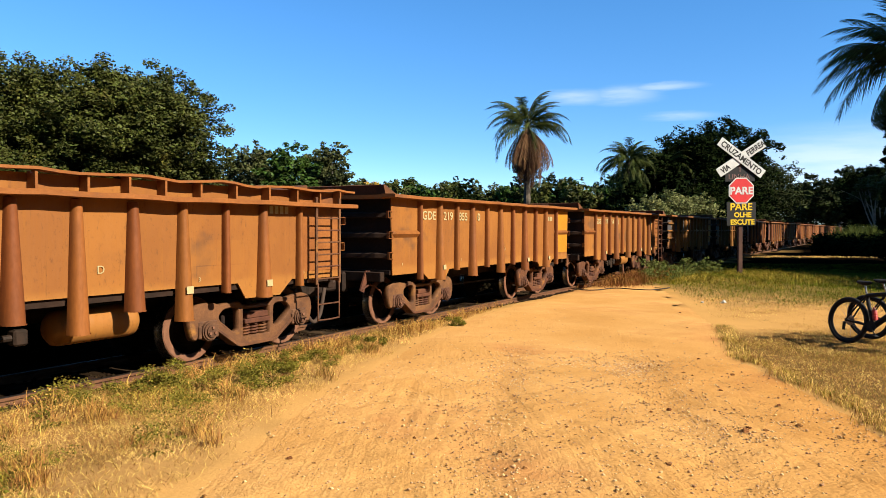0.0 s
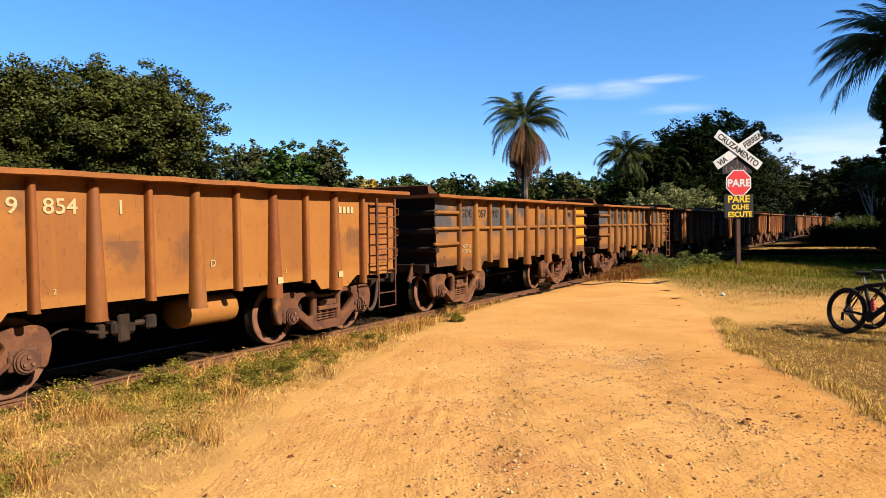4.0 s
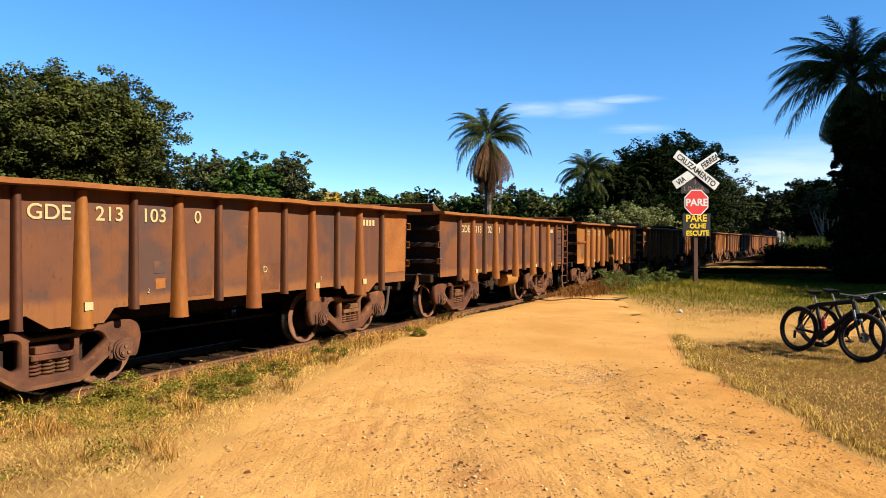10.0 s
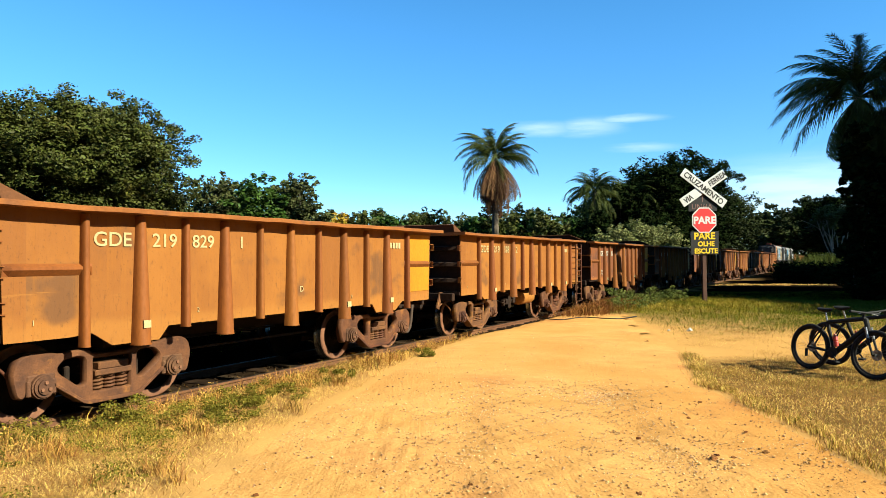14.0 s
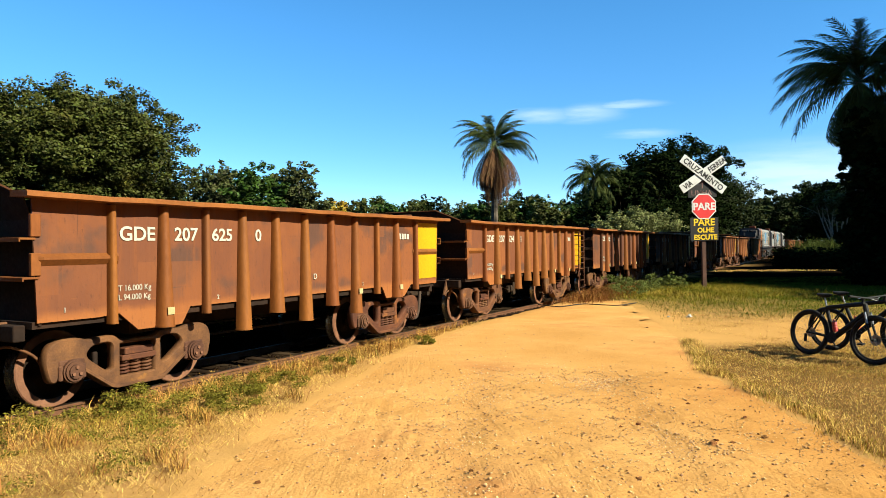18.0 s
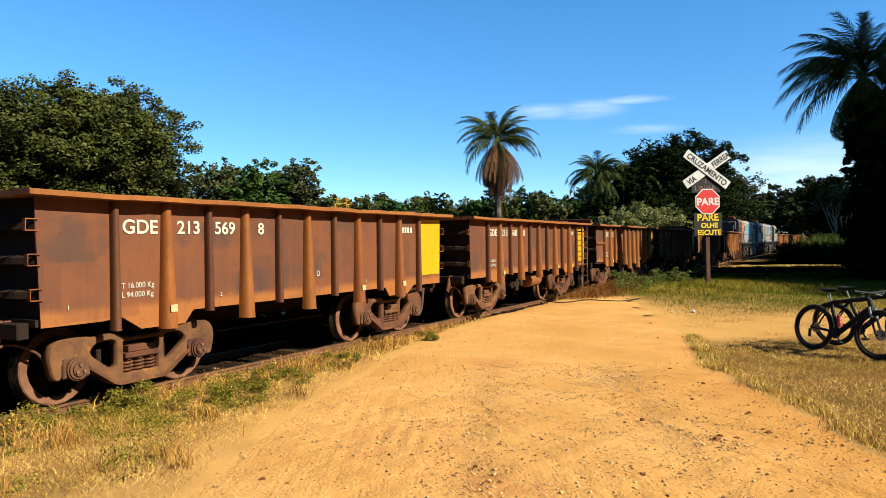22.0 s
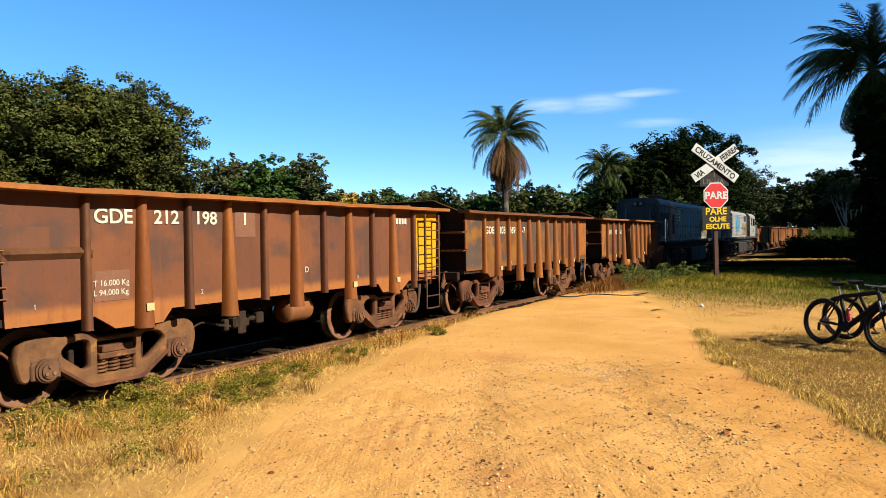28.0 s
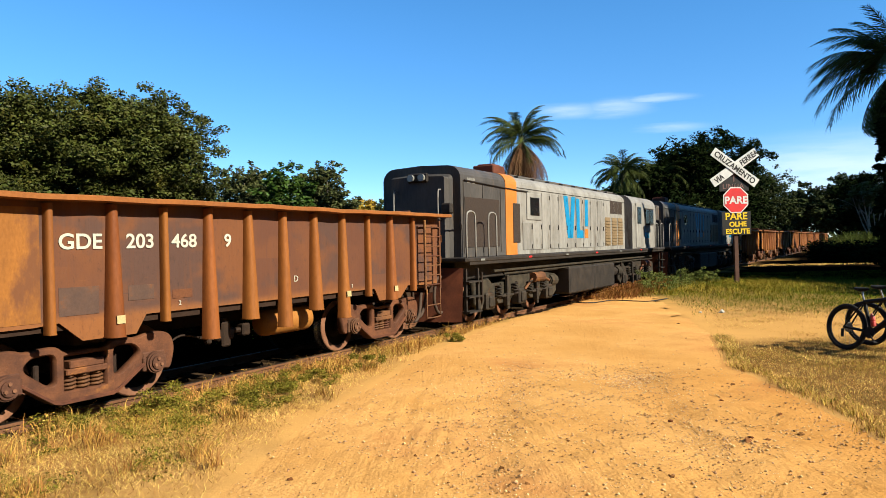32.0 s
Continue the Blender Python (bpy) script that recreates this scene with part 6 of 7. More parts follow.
def rounded(pts, r, n=4):
    """The outline with its corners rounded off."""
    out = []
    for i, p in enumerate(pts):
        p, a, b = Vector(p), Vector(pts[i - 1]), Vector(pts[(i + 1) % len(pts)])
        ka, kb = min(r, (a - p).length * 0.45), min(r, (b - p).length * 0.45)
        q0, q1 = p + (a - p).normalized() * ka, p + (b - p).normalized() * kb
        for k in range(n + 1):
            t = k / n
            q = q0 * (1 - t) ** 2 + p * (2 * t * (1 - t)) + q1 * t * t
            out.append((q.x, q.y))
    return out


def side_frame():
    half = [(0.24, 0.665), (0.30, 0.725), (0.50, 0.72), (0.62, 0.70), (0.74, 0.745), (0.94, 0.745), (1.06, 0.69), (1.10, 0.55), (1.045, 0.33), (0.975, 0.33), (0.965, 0.50), (0.72, 0.50), (0.70, 0.42), (0.37, 0.205), (0.29, 0.18)]
    outer = half + [(-x, z) for x, z in half[::-1]]
    hole = [(0.308, 0.350), (0.308, 0.640), (0.370, 0.682), (0.565, 0.672), (0.655, 0.590), (0.640, 0.512), (0.400, 0.335)]
    middle = [(-0.245, 0.258), (0.245, 0.258), (0.245, 0.645), (-0.245, 0.645)]
    return plate([rounded(outer, 0.07), rounded(hole, 0.06), rounded([(-x, z) for x, z in hole[::-1]], 0.06), rounded(middle, 0.02)], 0.115, 0.018)


def flange():
    """The turned-out lip along the frame's lower edge."""
    low = [(0.71, 0.452), (0.36, 0.206), (0.29, 0.184)]
    ring = low + [(-x, z) for x, z in low[::-1]] + [(-x, z - 0.030) for x, z in low] + [(x, z - 0.030) for x, z in low[::-1]]
    return plate([ring], 0.17, 0.006)


def cap_bolt():
    return rods(((0, -0.13, 0), (0, -0.162, 0), 0.020), sides=6)


def spring_mesh():
    bm = bmesh.new()
    tube(bm, [(0.062 * math.cos(a), 0.062 * math.sin(a), 0.275 + 0.155 * i / 28) for i, a in ((i, i * 2 * math.pi / 7) for i in range(29))], 0.017, 4, steps=1)
    return bm


def wheel_mesh():
    bm = bmesh.new()
    lathe(bm, [(0.075, -0.07), (0.095, -0.068), (0.11, -0.035), (0.20, 0.012), (0.302, 0.004), (0.320, -0.050), (0.403, -0.062), (0.415, -0.055), (0.422, 0.035), (0.443, 0.050), (0.443, 0.066), (0.35, 0.068), (0.33, 0.03), (0.11, 0.045), (0.075, 0.06)], 26, "y")
    return bm


def rim_face_mesh():
    bm = bmesh.new()
    lathe(bm, [(0.319, -0.030), (0.321, -0.064), (0.327, -0.069), (0.402, -0.070), (0.414, -0.058), (0.402, -0.045)], 26, "y", caps=False)
    return bm


def tread_mesh():
    bm = bmesh.new()
    rows = []
    for r, h in ((0.4165, -0.053), (0.4235, 0.034), (0.4445, 0.0505), (0.4445, 0.0655)):
        rows.append([bm.verts.new((r * math.cos(2 * math.pi * k / 26), h, r * math.sin(2 * math.pi * k / 26))) for k in range(26)])
    for a, b in zip(rows, rows[1:]):
        for k in range(26):
            bm.faces.new((a[k], a[(k + 1) % 26], b[(k + 1) % 26], b[k])).smooth = True
    bmesh.ops.recalc_face_normals(bm, faces=bm.faces)
    return bm


def wheelset(x, parent, movers, radius=WHEEL):
    k = radius / WHEEL
    axle = part("wheelset", shared("axle", "iron", lambda: rods(((0, -0.86, 0), (0, 0.86, 0), 0.07), sides=12)), "iron", parent, m=pose(x, 0, radius))
    for s in (1, -1):
        part("wheel", shared("wheel", "wheel_plate", wheel_mesh), "wheel_plate", axle, "wheel plate darkened for the frame's shadow", m=pose(0, -0.535 * s, 0, 0, 0, 0 if s > 0 else 180) @ Matrix.Diagonal((k, 1, k, 1)))
        part("wheel_rim", shared("wheel rim", "wheel", rim_face_mesh), "wheel", axle, "brown worn wheel rim", m=pose(0, -0.535 * s, 0, 0, 0, 0 if s > 0 else 180) @ Matrix.Diagonal((k, 1, k, 1)))
        part("tread", shared("tread", "tread", tread_mesh), "tread", axle, "bright worn tread", m=pose(0, -0.535 * s, 0, 0, 0, 0 if s > 0 else 180) @ Matrix.Diagonal((k, 1, k, 1)))
    movers.append((axle, x, radius))
    return axle


def bogie(x, parent, movers, dated):
    for dx in (-0.818, 0.818):
        wheelset(x + dx, parent, movers)
    for s in (-1, 1):
        m = pose(x, 0.86 * s, 0)
        fr = part("side_frame", shared("side frame", "cast", side_frame), "cast", parent, "rusty cast bogie side frame", m=m)
        for dx in (-0.15, 0.0, 0.15):
            part("spring", shared("spring", "cast", spring_mesh), "cast", fr, "coil spring", m=pose(dx, -0.01 * s, 0))
        part("spring_plank", shared("spring plank", "cast", lambda: boxes((-0.23, 0.23, -0.09, 0.09, 0.435, 0.50), (-0.19, 0.19, -0.085, 0.085, 0.50, 0.58), bevel=0.01)), "cast", fr)
        for dx in (-0.818, 0.818):
            def cap():
                bm = rods(((0, 0.10, 0), (0, -0.105, 0), 0.122), ((0, -0.09, 0), (0, -0.125, 0), 0.105), ((0, -0.12, 0), (0, -0.145, 0), 0.075), sides=20)
                box(bm, -0.15, 0.15, -0.07, 0.08, 0.05, 0.125, 0.015)
                box(bm, -0.155, -0.105, -0.085, 0.08, -0.09, 0.07, 0.012)
                box(bm, 0.105, 0.155, -0.085, 0.08, -0.09, 0.07, 0.012)
                return bm
            part("axle_cap", shared("axle cap", "iron_brown", cap), "iron_brown", fr, "brown axle bearing cap", m=pose(dx, 0, WHEEL, 0, 0, 0 if s < 0 else 180))
            if s < 0:
                for a in (90, 210, 330):
                    part("cap_bolt", shared("cap bolt", "wheel", cap_bolt), "wheel", fr, "worn bolt head", m=pose(dx + 0.046 * math.cos(radians(a)), 0, WHEEL + 0.046 * math.sin(radians(a))))
        part("flange", shared("frame flange", "cast", flange), "cast", fr, "rusty lip of the frame")
        part("brake_beam", shared("brake beam", "iron", lambda: boxes((-0.30, 0.34, -0.03, 0.03, 0.53, 0.58), (-0.46, -0.40, -0.03, 0.03, 0.30, 0.56), (0.40, 0.46, -0.03, 0.03, 0.30, 0.56), bevel=0.012)), "iron", fr, m=pose(0, 0.12 * -s, 0))
        if dated and s < 0:
            part("date_mark", lettering("12-20", 0.085, "white", bold=0.002), "white", fr, "white stencilled date", m=pose(-1.03 if x < 0 else 0.78, -0.043, 0.625))
        elif s < 0:
            part("date_mark", shared("date bars", "cream", lambda: boxes(*[(0.05 * i, 0.05 * i + 0.03, -0.002, 0.002, 0, 0.055) for i in range(3)])), "cream", fr, "illegible pale stencilled mark", m=pose(0.78, -0.043, 0.63))
    part("bolster", shared("bolster", "iron", lambda: boxes((-0.19, 0.19, -0.78, 0.78, 0.42, 0.62), bevel=0.03)), "iron", parent, m=pose(x, 0, 0))


def stile_mesh():
    bm = bmesh.new()
    box(bm, -0.022, 0.022, -0.035, 0.0, 0.90, 2.12, 0.006)
    for z in (0.95, 1.99):
        box(bm, -0.02, 0.02, -0.01, 0.13, z - 0.02, z + 0.02)
    return bm


def step_mesh():
    bm = bmesh.new()
    tube(bm, [(0.02, -0.03, 0.92), (0.02, -0.03, 0.45), (0.05, -0.03, 0.40), (0.45, -0.03, 0.40), (0.48, -0.03, 0.45), (0.48, -0.03, 0.92)], 0.013, 6, steps=3)
    rod(bm, (0.02, -0.03, 0.62), (0.48, -0.03, 0.62), 0.011, 6)
    return bm


def hose_mesh():
    bm = bmesh.new()
    tube(bm, [(0.0, 0, 0.80), (0.10, -0.03, 0.82), (0.20, -0.04, 0.62), (0.30, -0.05, 0.36), (0.44, -0.05, 0.24), (0.60, -0.04, 0.34), (0.70, -0.02, 0.60), (0.80, 0.02, 0.78), (0.95, 0.06, 0.84)], 0.033, 8)
    rod(bm, (-0.18, 0, 0.80), (0.02, 0, 0.80), 0.026, 8)
    box(bm, 0.92, 1.06, 0.02, 0.12, 0.79, 0.89, 0.02)
    return bm


def gear_mesh():
    bm = bmesh.new()
    box(bm, -0.16, 0.14, -0.10, 0.10, 0.52, 0.68, 0.03)
    box(bm, -0.10, 0.05, -0.12, -0.08, 0.44, 0.76, 0.02)
    rod(bm, (0.14, -0.02, 0.62), (0.42, -0.02, 0.62), 0.035, 8)
    rod(bm, (-0.02, -0.05, 0.66), (-0.02, -0.05, 0.80), 0.04, 8)
    rod(bm, (-0.20, -0.06, 0.56), (-0.42, -0.06, 0.60), 0.02, 6)
    box(bm, -0.30, -0.22, -0.08, 0.02, 0.50, 0.66, 0.02)
    tube(bm, [(-0.4, -0.05, 0.60), (-0.7, -0.06, 0.66), (-0.95, -0.06, 0.55), (-1.1, -0.08, 0.60)], 0.014, 5, steps=4)
    box(bm, 0.28, 0.42, -0.09, 0.05, 0.54, 0.70, 0.02)
    return bm


def tank_mesh():
    bm = bmesh.new()
    lathe(bm, [(0.02, -0.50), (0.12, -0.49), (0.175, -0.44), (0.185, -0.38), (0.185, 0.38), (0.175, 0.44), (0.12, 0.49), (0.02, 0.50)], 24, "x")
    for f in bm.faces:
        f.smooth = True
    return bm


def coupler_mesh():
    bm = bmesh.new()
    box(bm, 0.0, 0.45, -0.13, 0.13, 0.62, 0.86, 0.03)
    box(bm, 0.40, 0.68, -0.17, 0.15, 0.56, 0.92, 0.06)
    box(bm, -0.05, 0.10, -0.30, 0.30, 0.60, 0.95, 0.03)
    return bm


def lever_mesh():
    bm = bmesh.new()
    v = [bm.verts.new(p) for p in ((-0.02, 0, 0.98), (0.10, 0, 0.98), (-0.14, -0.04, 0.62), (-0.24, -0.04, 0.66), (-0.02, 0.03, 0.98), (0.10, 0.03, 0.98), (-0.14, -0.01, 0.62), (-0.24, -0.01, 0.66))]
    for f in ((0, 1, 2, 3), (4, 7, 6, 5), (0, 4, 5, 1), (1, 5, 6, 2), (2, 6, 7, 3), (3, 7, 4, 0)):
        bm.faces.new([v[i] for i in f])
    tube(bm, [(-0.20, -0.03, 0.66), (0.02, -0.05, 0.74), (0.30, -0.05, 0.62), (0.42, -0.05, 0.45)], 0.016, 6, steps=4)
    return bm


def wagon(style, sheet_mat, ladder, number, paint="white", yellow="", tare=True, label="", heap=False, dated=True, corner_rib=True, mark_z=1.84, gap_green=False, raised=False, patches=(), wedge=True, shelves=False, owner=True, tank=1.0, inset=0.0):
    """An ore gondola, its length along x, rail level at z = 0. Returns it and its wheelsets."""
    top = new("ore_wagon")
    movers = []
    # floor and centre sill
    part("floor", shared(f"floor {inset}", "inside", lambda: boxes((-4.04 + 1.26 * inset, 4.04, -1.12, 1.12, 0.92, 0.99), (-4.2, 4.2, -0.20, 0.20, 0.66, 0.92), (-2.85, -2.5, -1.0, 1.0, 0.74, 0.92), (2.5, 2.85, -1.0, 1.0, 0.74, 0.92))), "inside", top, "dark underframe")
    slim = "dark_post" if sheet_mat in ("brown", "mixed", "patchy") and style != "long" else "post"
    wide = "ochre_post" if style == "banded" else "post"
    slim = wide if style == "banded" else slim
    rim = "brown_rim" if sheet_mat == "patchy" else "rim"
    rib = "dark_post" if sheet_mat in ("brown", "mixed", "patchy") and style != "long" else "post"
    high = 1.97 if raised else 2.17
    for s in (-1, 1):
        part("side_sheet", shared(f"side {style} {s} {inset}", sheet_mat, side_sheet(style, -s, inset)), sheet_mat, top, m=pose(0, s * HALF, 0) @ pose(0, 0, 0, 0, 0, 0 if s < 0 else 180))
        for x in SLIM:
            part("post", post_mesh("slim", 0.90 if abs(x) < 2 and style != "long" or style == "long" and abs(x) > 1.8 else 0.80, high - 0.01, 0.13, slim), slim, top, m=pose(x, s * (HALF + 0.008), 0, 0, 0, 0 if s < 0 else 180)) if not (style == "long" and abs(x) < 1) else \
                part("post", post_mesh("wide", 0.80, high - 0.01, 0.13), "post", top, m=pose(x, s * (HALF + 0.008), 0, 0, 0, 0 if s < 0 else 180))
        for x in WIDE:
            foot = (0.63 if abs(x) < 2 else 0.80) if style == "long" else 0.755
            part("post", post_mesh("wide", foot, high, 0.120, wide), wide, top, m=pose(x, s * (HALF + 0.008), 0, 0, 0, 0 if s < 0 else 180))
        if style == "banded":
            for i in range(12):
                xs = sorted((*SLIM, *WIDE, -4.13, 4.13))
                a, b = xs[i], xs[i + 1]
                rows = (1.62,) if 0 < i < 11 else (1.33, 1.62, 1.92)
                for z in rows:
                    def band(l=round(b - a - 0.05, 2)):
                        bm = bmesh.new()
                        tube(bm, [(-l / 2, -0.005, 0), (-l / 2 + 0.05, -0.035, 0), (l / 2 - 0.05, -0.035, 0), (l / 2, -0.005, 0)], 0.038, 6, steps=2)
                        return bm
                    part("band", shared(f"band {round(b - a - 0.05, 2)}", wide, band), wide, top, m=pose((a + b) / 2, s * (HALF + 0.01), z, 0, 0, 0 if s < 0 else 180))
        elif corner_rib:
            for x in (-3.57, 3.62):
                if x > 0 and ladder and yellow:
                    continue
                part("corner_rib", shared("corner rib", rib, corner_rib_mesh), rib, top, m=pose(x, s * (HALF + 0.012), 1.60, 0, 0, 0 if s < 0 else 180))
    for s in (-1, 1):
        m = pose(4.02 if s > 0 else -3.95, 0, 0, 0, 0, 0 if s < 0 else 180)
        # the end's shade is painted in: near-black sheet, ribs, sill and hood
        e = part("end_sheet", shared("end sheet", "inside", end_sheet), "inside", top, "rusty end sheet darkened for shade", m=pose(inset if s < 0 else 0, 0, 0) @ m)
        if s > 0:
            part("end_board", shared("low end board", "brown_rim", lambda: slab(((0.10, 2.235), (0.08, 2.32), (0.11, 2.33), (0.40, 2.25), (0.40, 2.235)), -0.94, 0.70)), "brown_rim", top, "low rusty wedge across the end", m=m)
        elif shelves:
            lean = pose(-4.13 + 0.85 * inset, 0, 2.20, 0, -24, 0)
            part("end_hood", hood_plate(), "inside", top, "plate leaning out over the end, darkened for shade", m=lean)
            part("hood_edge", rods(((0, -1.15, 0.01), (0, -0.52, 0.29), 0.012), ((0, -0.52, 0.29), (0, 1.12, 0.27), 0.010), sides=5), "brown_rim", top, "plate edge in brighter rust, painted as sunlit", m=lean)
        elif wedge:
            part("end_board", shared("end board", "brown_rim", end_board), "brown_rim", top, "rusty wedge across the end", m=m)
        if shelves and s < 0:
            for z in (1.42, 1.80):
                part("end_shelf", shared("end shelf", "post", lambda: boxes((-0.15, 0.01, -1.18, 0.95, -0.011, 0.011), (-0.155, -0.14, -1.18, 0.95, -0.03, 0.011), bevel=0.003)), "post", e, "bent steel shelf across the end", m=pose(-0.06 - 0.03 * (z > 1.5), 0, z, 0, 0, 0))
                part("end_ear", shared("end ear", "post", lambda: boxes((-0.08, 0.02, -1.185, -1.14, 0.02, 0.24), bevel=0.006)), "post", e, m=pose(-0.05, 0, z))
            part("end_stay", rods(((-0.15, -0.45, 1.43), (-0.17, -0.45, 1.80), 0.009), ((-0.14, 0.55, 1.43), (-0.14, 0.55, 1.60), 0.009), sides=6), "iron", e, "thin upright rods")
            rib_heights = ()
        else:
            rib_heights = (1.24, 1.58, 1.92) if style != "long" else (1.42, 1.80)
        for z in rib_heights:
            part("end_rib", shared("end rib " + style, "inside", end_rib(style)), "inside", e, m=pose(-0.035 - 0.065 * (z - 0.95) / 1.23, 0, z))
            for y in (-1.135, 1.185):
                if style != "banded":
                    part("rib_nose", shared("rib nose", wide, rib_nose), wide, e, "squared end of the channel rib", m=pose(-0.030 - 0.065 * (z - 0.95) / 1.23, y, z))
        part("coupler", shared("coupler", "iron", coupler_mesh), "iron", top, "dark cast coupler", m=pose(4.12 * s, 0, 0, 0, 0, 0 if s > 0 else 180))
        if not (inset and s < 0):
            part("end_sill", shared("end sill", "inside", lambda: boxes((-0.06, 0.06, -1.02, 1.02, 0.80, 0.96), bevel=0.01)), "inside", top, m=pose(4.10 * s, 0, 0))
    part("brake_hose", shared("hose", "hose", hose_mesh), "hose", top, "dusty looped air hose", m=pose(3.78, -0.52, 0))
    if raised:
        part("rim", shared("rim", rim, rim_mesh), rim, top, "rusty ledge along the ribs", m=pose(0, 0, -0.205))
        part("lip", shared("lip", rim, lip_mesh), rim, top, "bent and wavy top lip")
        for s in (-1, 1):
            for i in range(17):
                part("stiffener", shared("stiffener", rim, lambda: boxes((-0.014, 0.014, -0.14, 0.0, 2.03, 2.215), bevel=0.003)), rim, top, m=pose(-4.0 + 0.5 * i + 0.06 * math.sin(i * 7.3), s * 1.165, 0, 0, 0, 0 if s < 0 else 180))
    else:
        part("rim", shared(f"rim {shelves}", rim, lambda: rim_mesh(shelves)), rim, top, "rusty top rim")
    part("ore_load", shared("load", "ore", hump_mesh), "ore", top, "heaped grey ore", m=pose(0.6 * inset, 0, 0.20 if heap else -0.30) @ Matrix.Scale(1 - 0.3 * inset, 4, (1, 0, 0)))
    for x in (-2.675, 2.675):
        bogie(x, top, movers, dated)
    if ladder:
        for s in (-1, 1):
            lad = part("ladder", shared("stile", "cast", stile_mesh), "cast", top, "thin steel ladder", m=pose(3.36 * -s, s * (HALF + 0.15), 0, 0, 0, 0 if s < 0 else 180) if s > 0 else pose(3.42, -(HALF + 0.15), 0))
            part("stile", shared("stile", "cast", stile_mesh), "cast", lad, m=pose(0.50, 0, 0))
            for i in range(7):
                part("rung", shared("rung", "cast", lambda: rods(((0.0, -0.03, 0), (0.5, -0.03, 0), 0.011), sides=6)), "cast", lad, m=pose(0, 0, 0.98 + 0.17 * i))
            part("step", shared("step", "cast", step_mesh), "cast", lad, "bent rod step")
        if tank:
            part("air_tank", shared("tank", "orange" if sheet_mat != "brown" else "mixed", tank_mesh), "orange" if sheet_mat != "brown" else "mixed", top, "cylindrical air reservoir", m=pose(0.42, -0.78, 0.66) @ Matrix.Scale(tank, 4, (1, 0, 0)))
        part("brake_gear", shared("gear", "iron", gear_mesh), "iron", top, "brake valve and rods", m=pose(-0.72, -0.78, 0))
    else:
        part("brake_rod", shared("brake rod", "iron", lambda: rods(((-1.4, -0.35, 0.50), (1.4, -0.35, 0.50), 0.02), ((-1.4, 0.35, 0.56), (1.4, 0.35, 0.56), 0.02), sides=6)), "iron", top)
    part("uncoupling_lever", shared("lever", "cast", lever_mesh), "cast", top, m=pose(-4.12, -0.72, 0))
    if yellow:
        right = part("end_panel", shared("end panel", yellow, lambda: plate([[(-0.39, 1.09), (-0.39, 2.14), (0.47, 2.14), (0.435, 1.09)]], 0.006)), yellow, top, "bright rust end bay" if yellow == "rim" else "yellow painted end panel", m=pose(3.63, -(HALF + 0.014), 0))
    # made-up tuft on the drawbar in place of the meadow behind the gap
    if gap_green:
        g = np.random.default_rng(9)
        c = np.c_[g.uniform(-0.12, 0.16, 8), g.uniform(-0.2, 0.2, 8), g.uniform(0.0, 0.10, 8)]
        v, fc = leaves(g, c, np.full(8, 0.07), 700, 0.014)
        part("weed_tuft", from_arrays("weed_tuft", v + np.array([4.28, -0.12, 0.93]), fc, "weed"), "weed", top, "yellow-green tuft standing in for grass beyond the gap")
    # stencilled marks
    f = -(HALF + 0.0185)
    for txt, x in number:
        part("number", lettering(txt, 0.215, paint, width=1.10, bold=0.004 if paint == "white" else 0.002), paint, top, "painted wagon number", m=pose(x - (0.06 if txt == "GDE" else 0.0), f, mark_z))
    small = "cream" if paint == "grime" else paint
    if tare:
        for i, txt in enumerate(("T 16.000 Kg", "L 94.000 Kg")):
            part("load_marks", lettering(txt, 0.088, small, width=0.98), small, top, "small painted weights", m=pose(-3.12, f, 1.24 - 0.10 * i))
    part("letter_mark", lettering("D", 0.12, paint), paint, top, m=pose(0.22, f, 1.22))
    for i, x in enumerate((-3.75, -1.7, 1.5, 3.3)):
        part("numeral_mark", lettering(str(i + 1), 0.075, paint), paint, top, m=pose(x, f, 1.06))
    # the owner's name, as bars
    for i in range(4 if owner else 0):
        part("mark_bar", shared("mark bar", paint, lambda: boxes((-0.032, 0.032, -0.002, 0.002, 0, 0.10), bevel=0)), paint, top, m=pose(2.70 + 0.095 * i, f, mark_z + 0.04))
    if number and style != "banded":
        for x in (-2.53, 1.27, 2.53):
            part("reflector", shared("reflector", "cream", lambda: boxes((-0.048, 0.048, -0.004, 0.004, -0.042, 0.042))), "cream", top, "white reflective patch", m=pose(x, -1.302 - (0.002 if style == "long" else 0), 0.985, -2.5))
    for x0, x1, z0, z1, mat in patches:
        part("patch_plate", plate([[(x0, z0), (x0, z1), (x1, z1), (x1, z0)]], 0.005), mat, top, "squared plate welded over the side", m=pose(0, -(HALF + 0.0125), 0))
    tagged(top, label, "ore wagon", "wagons of the train")
    return top, movers


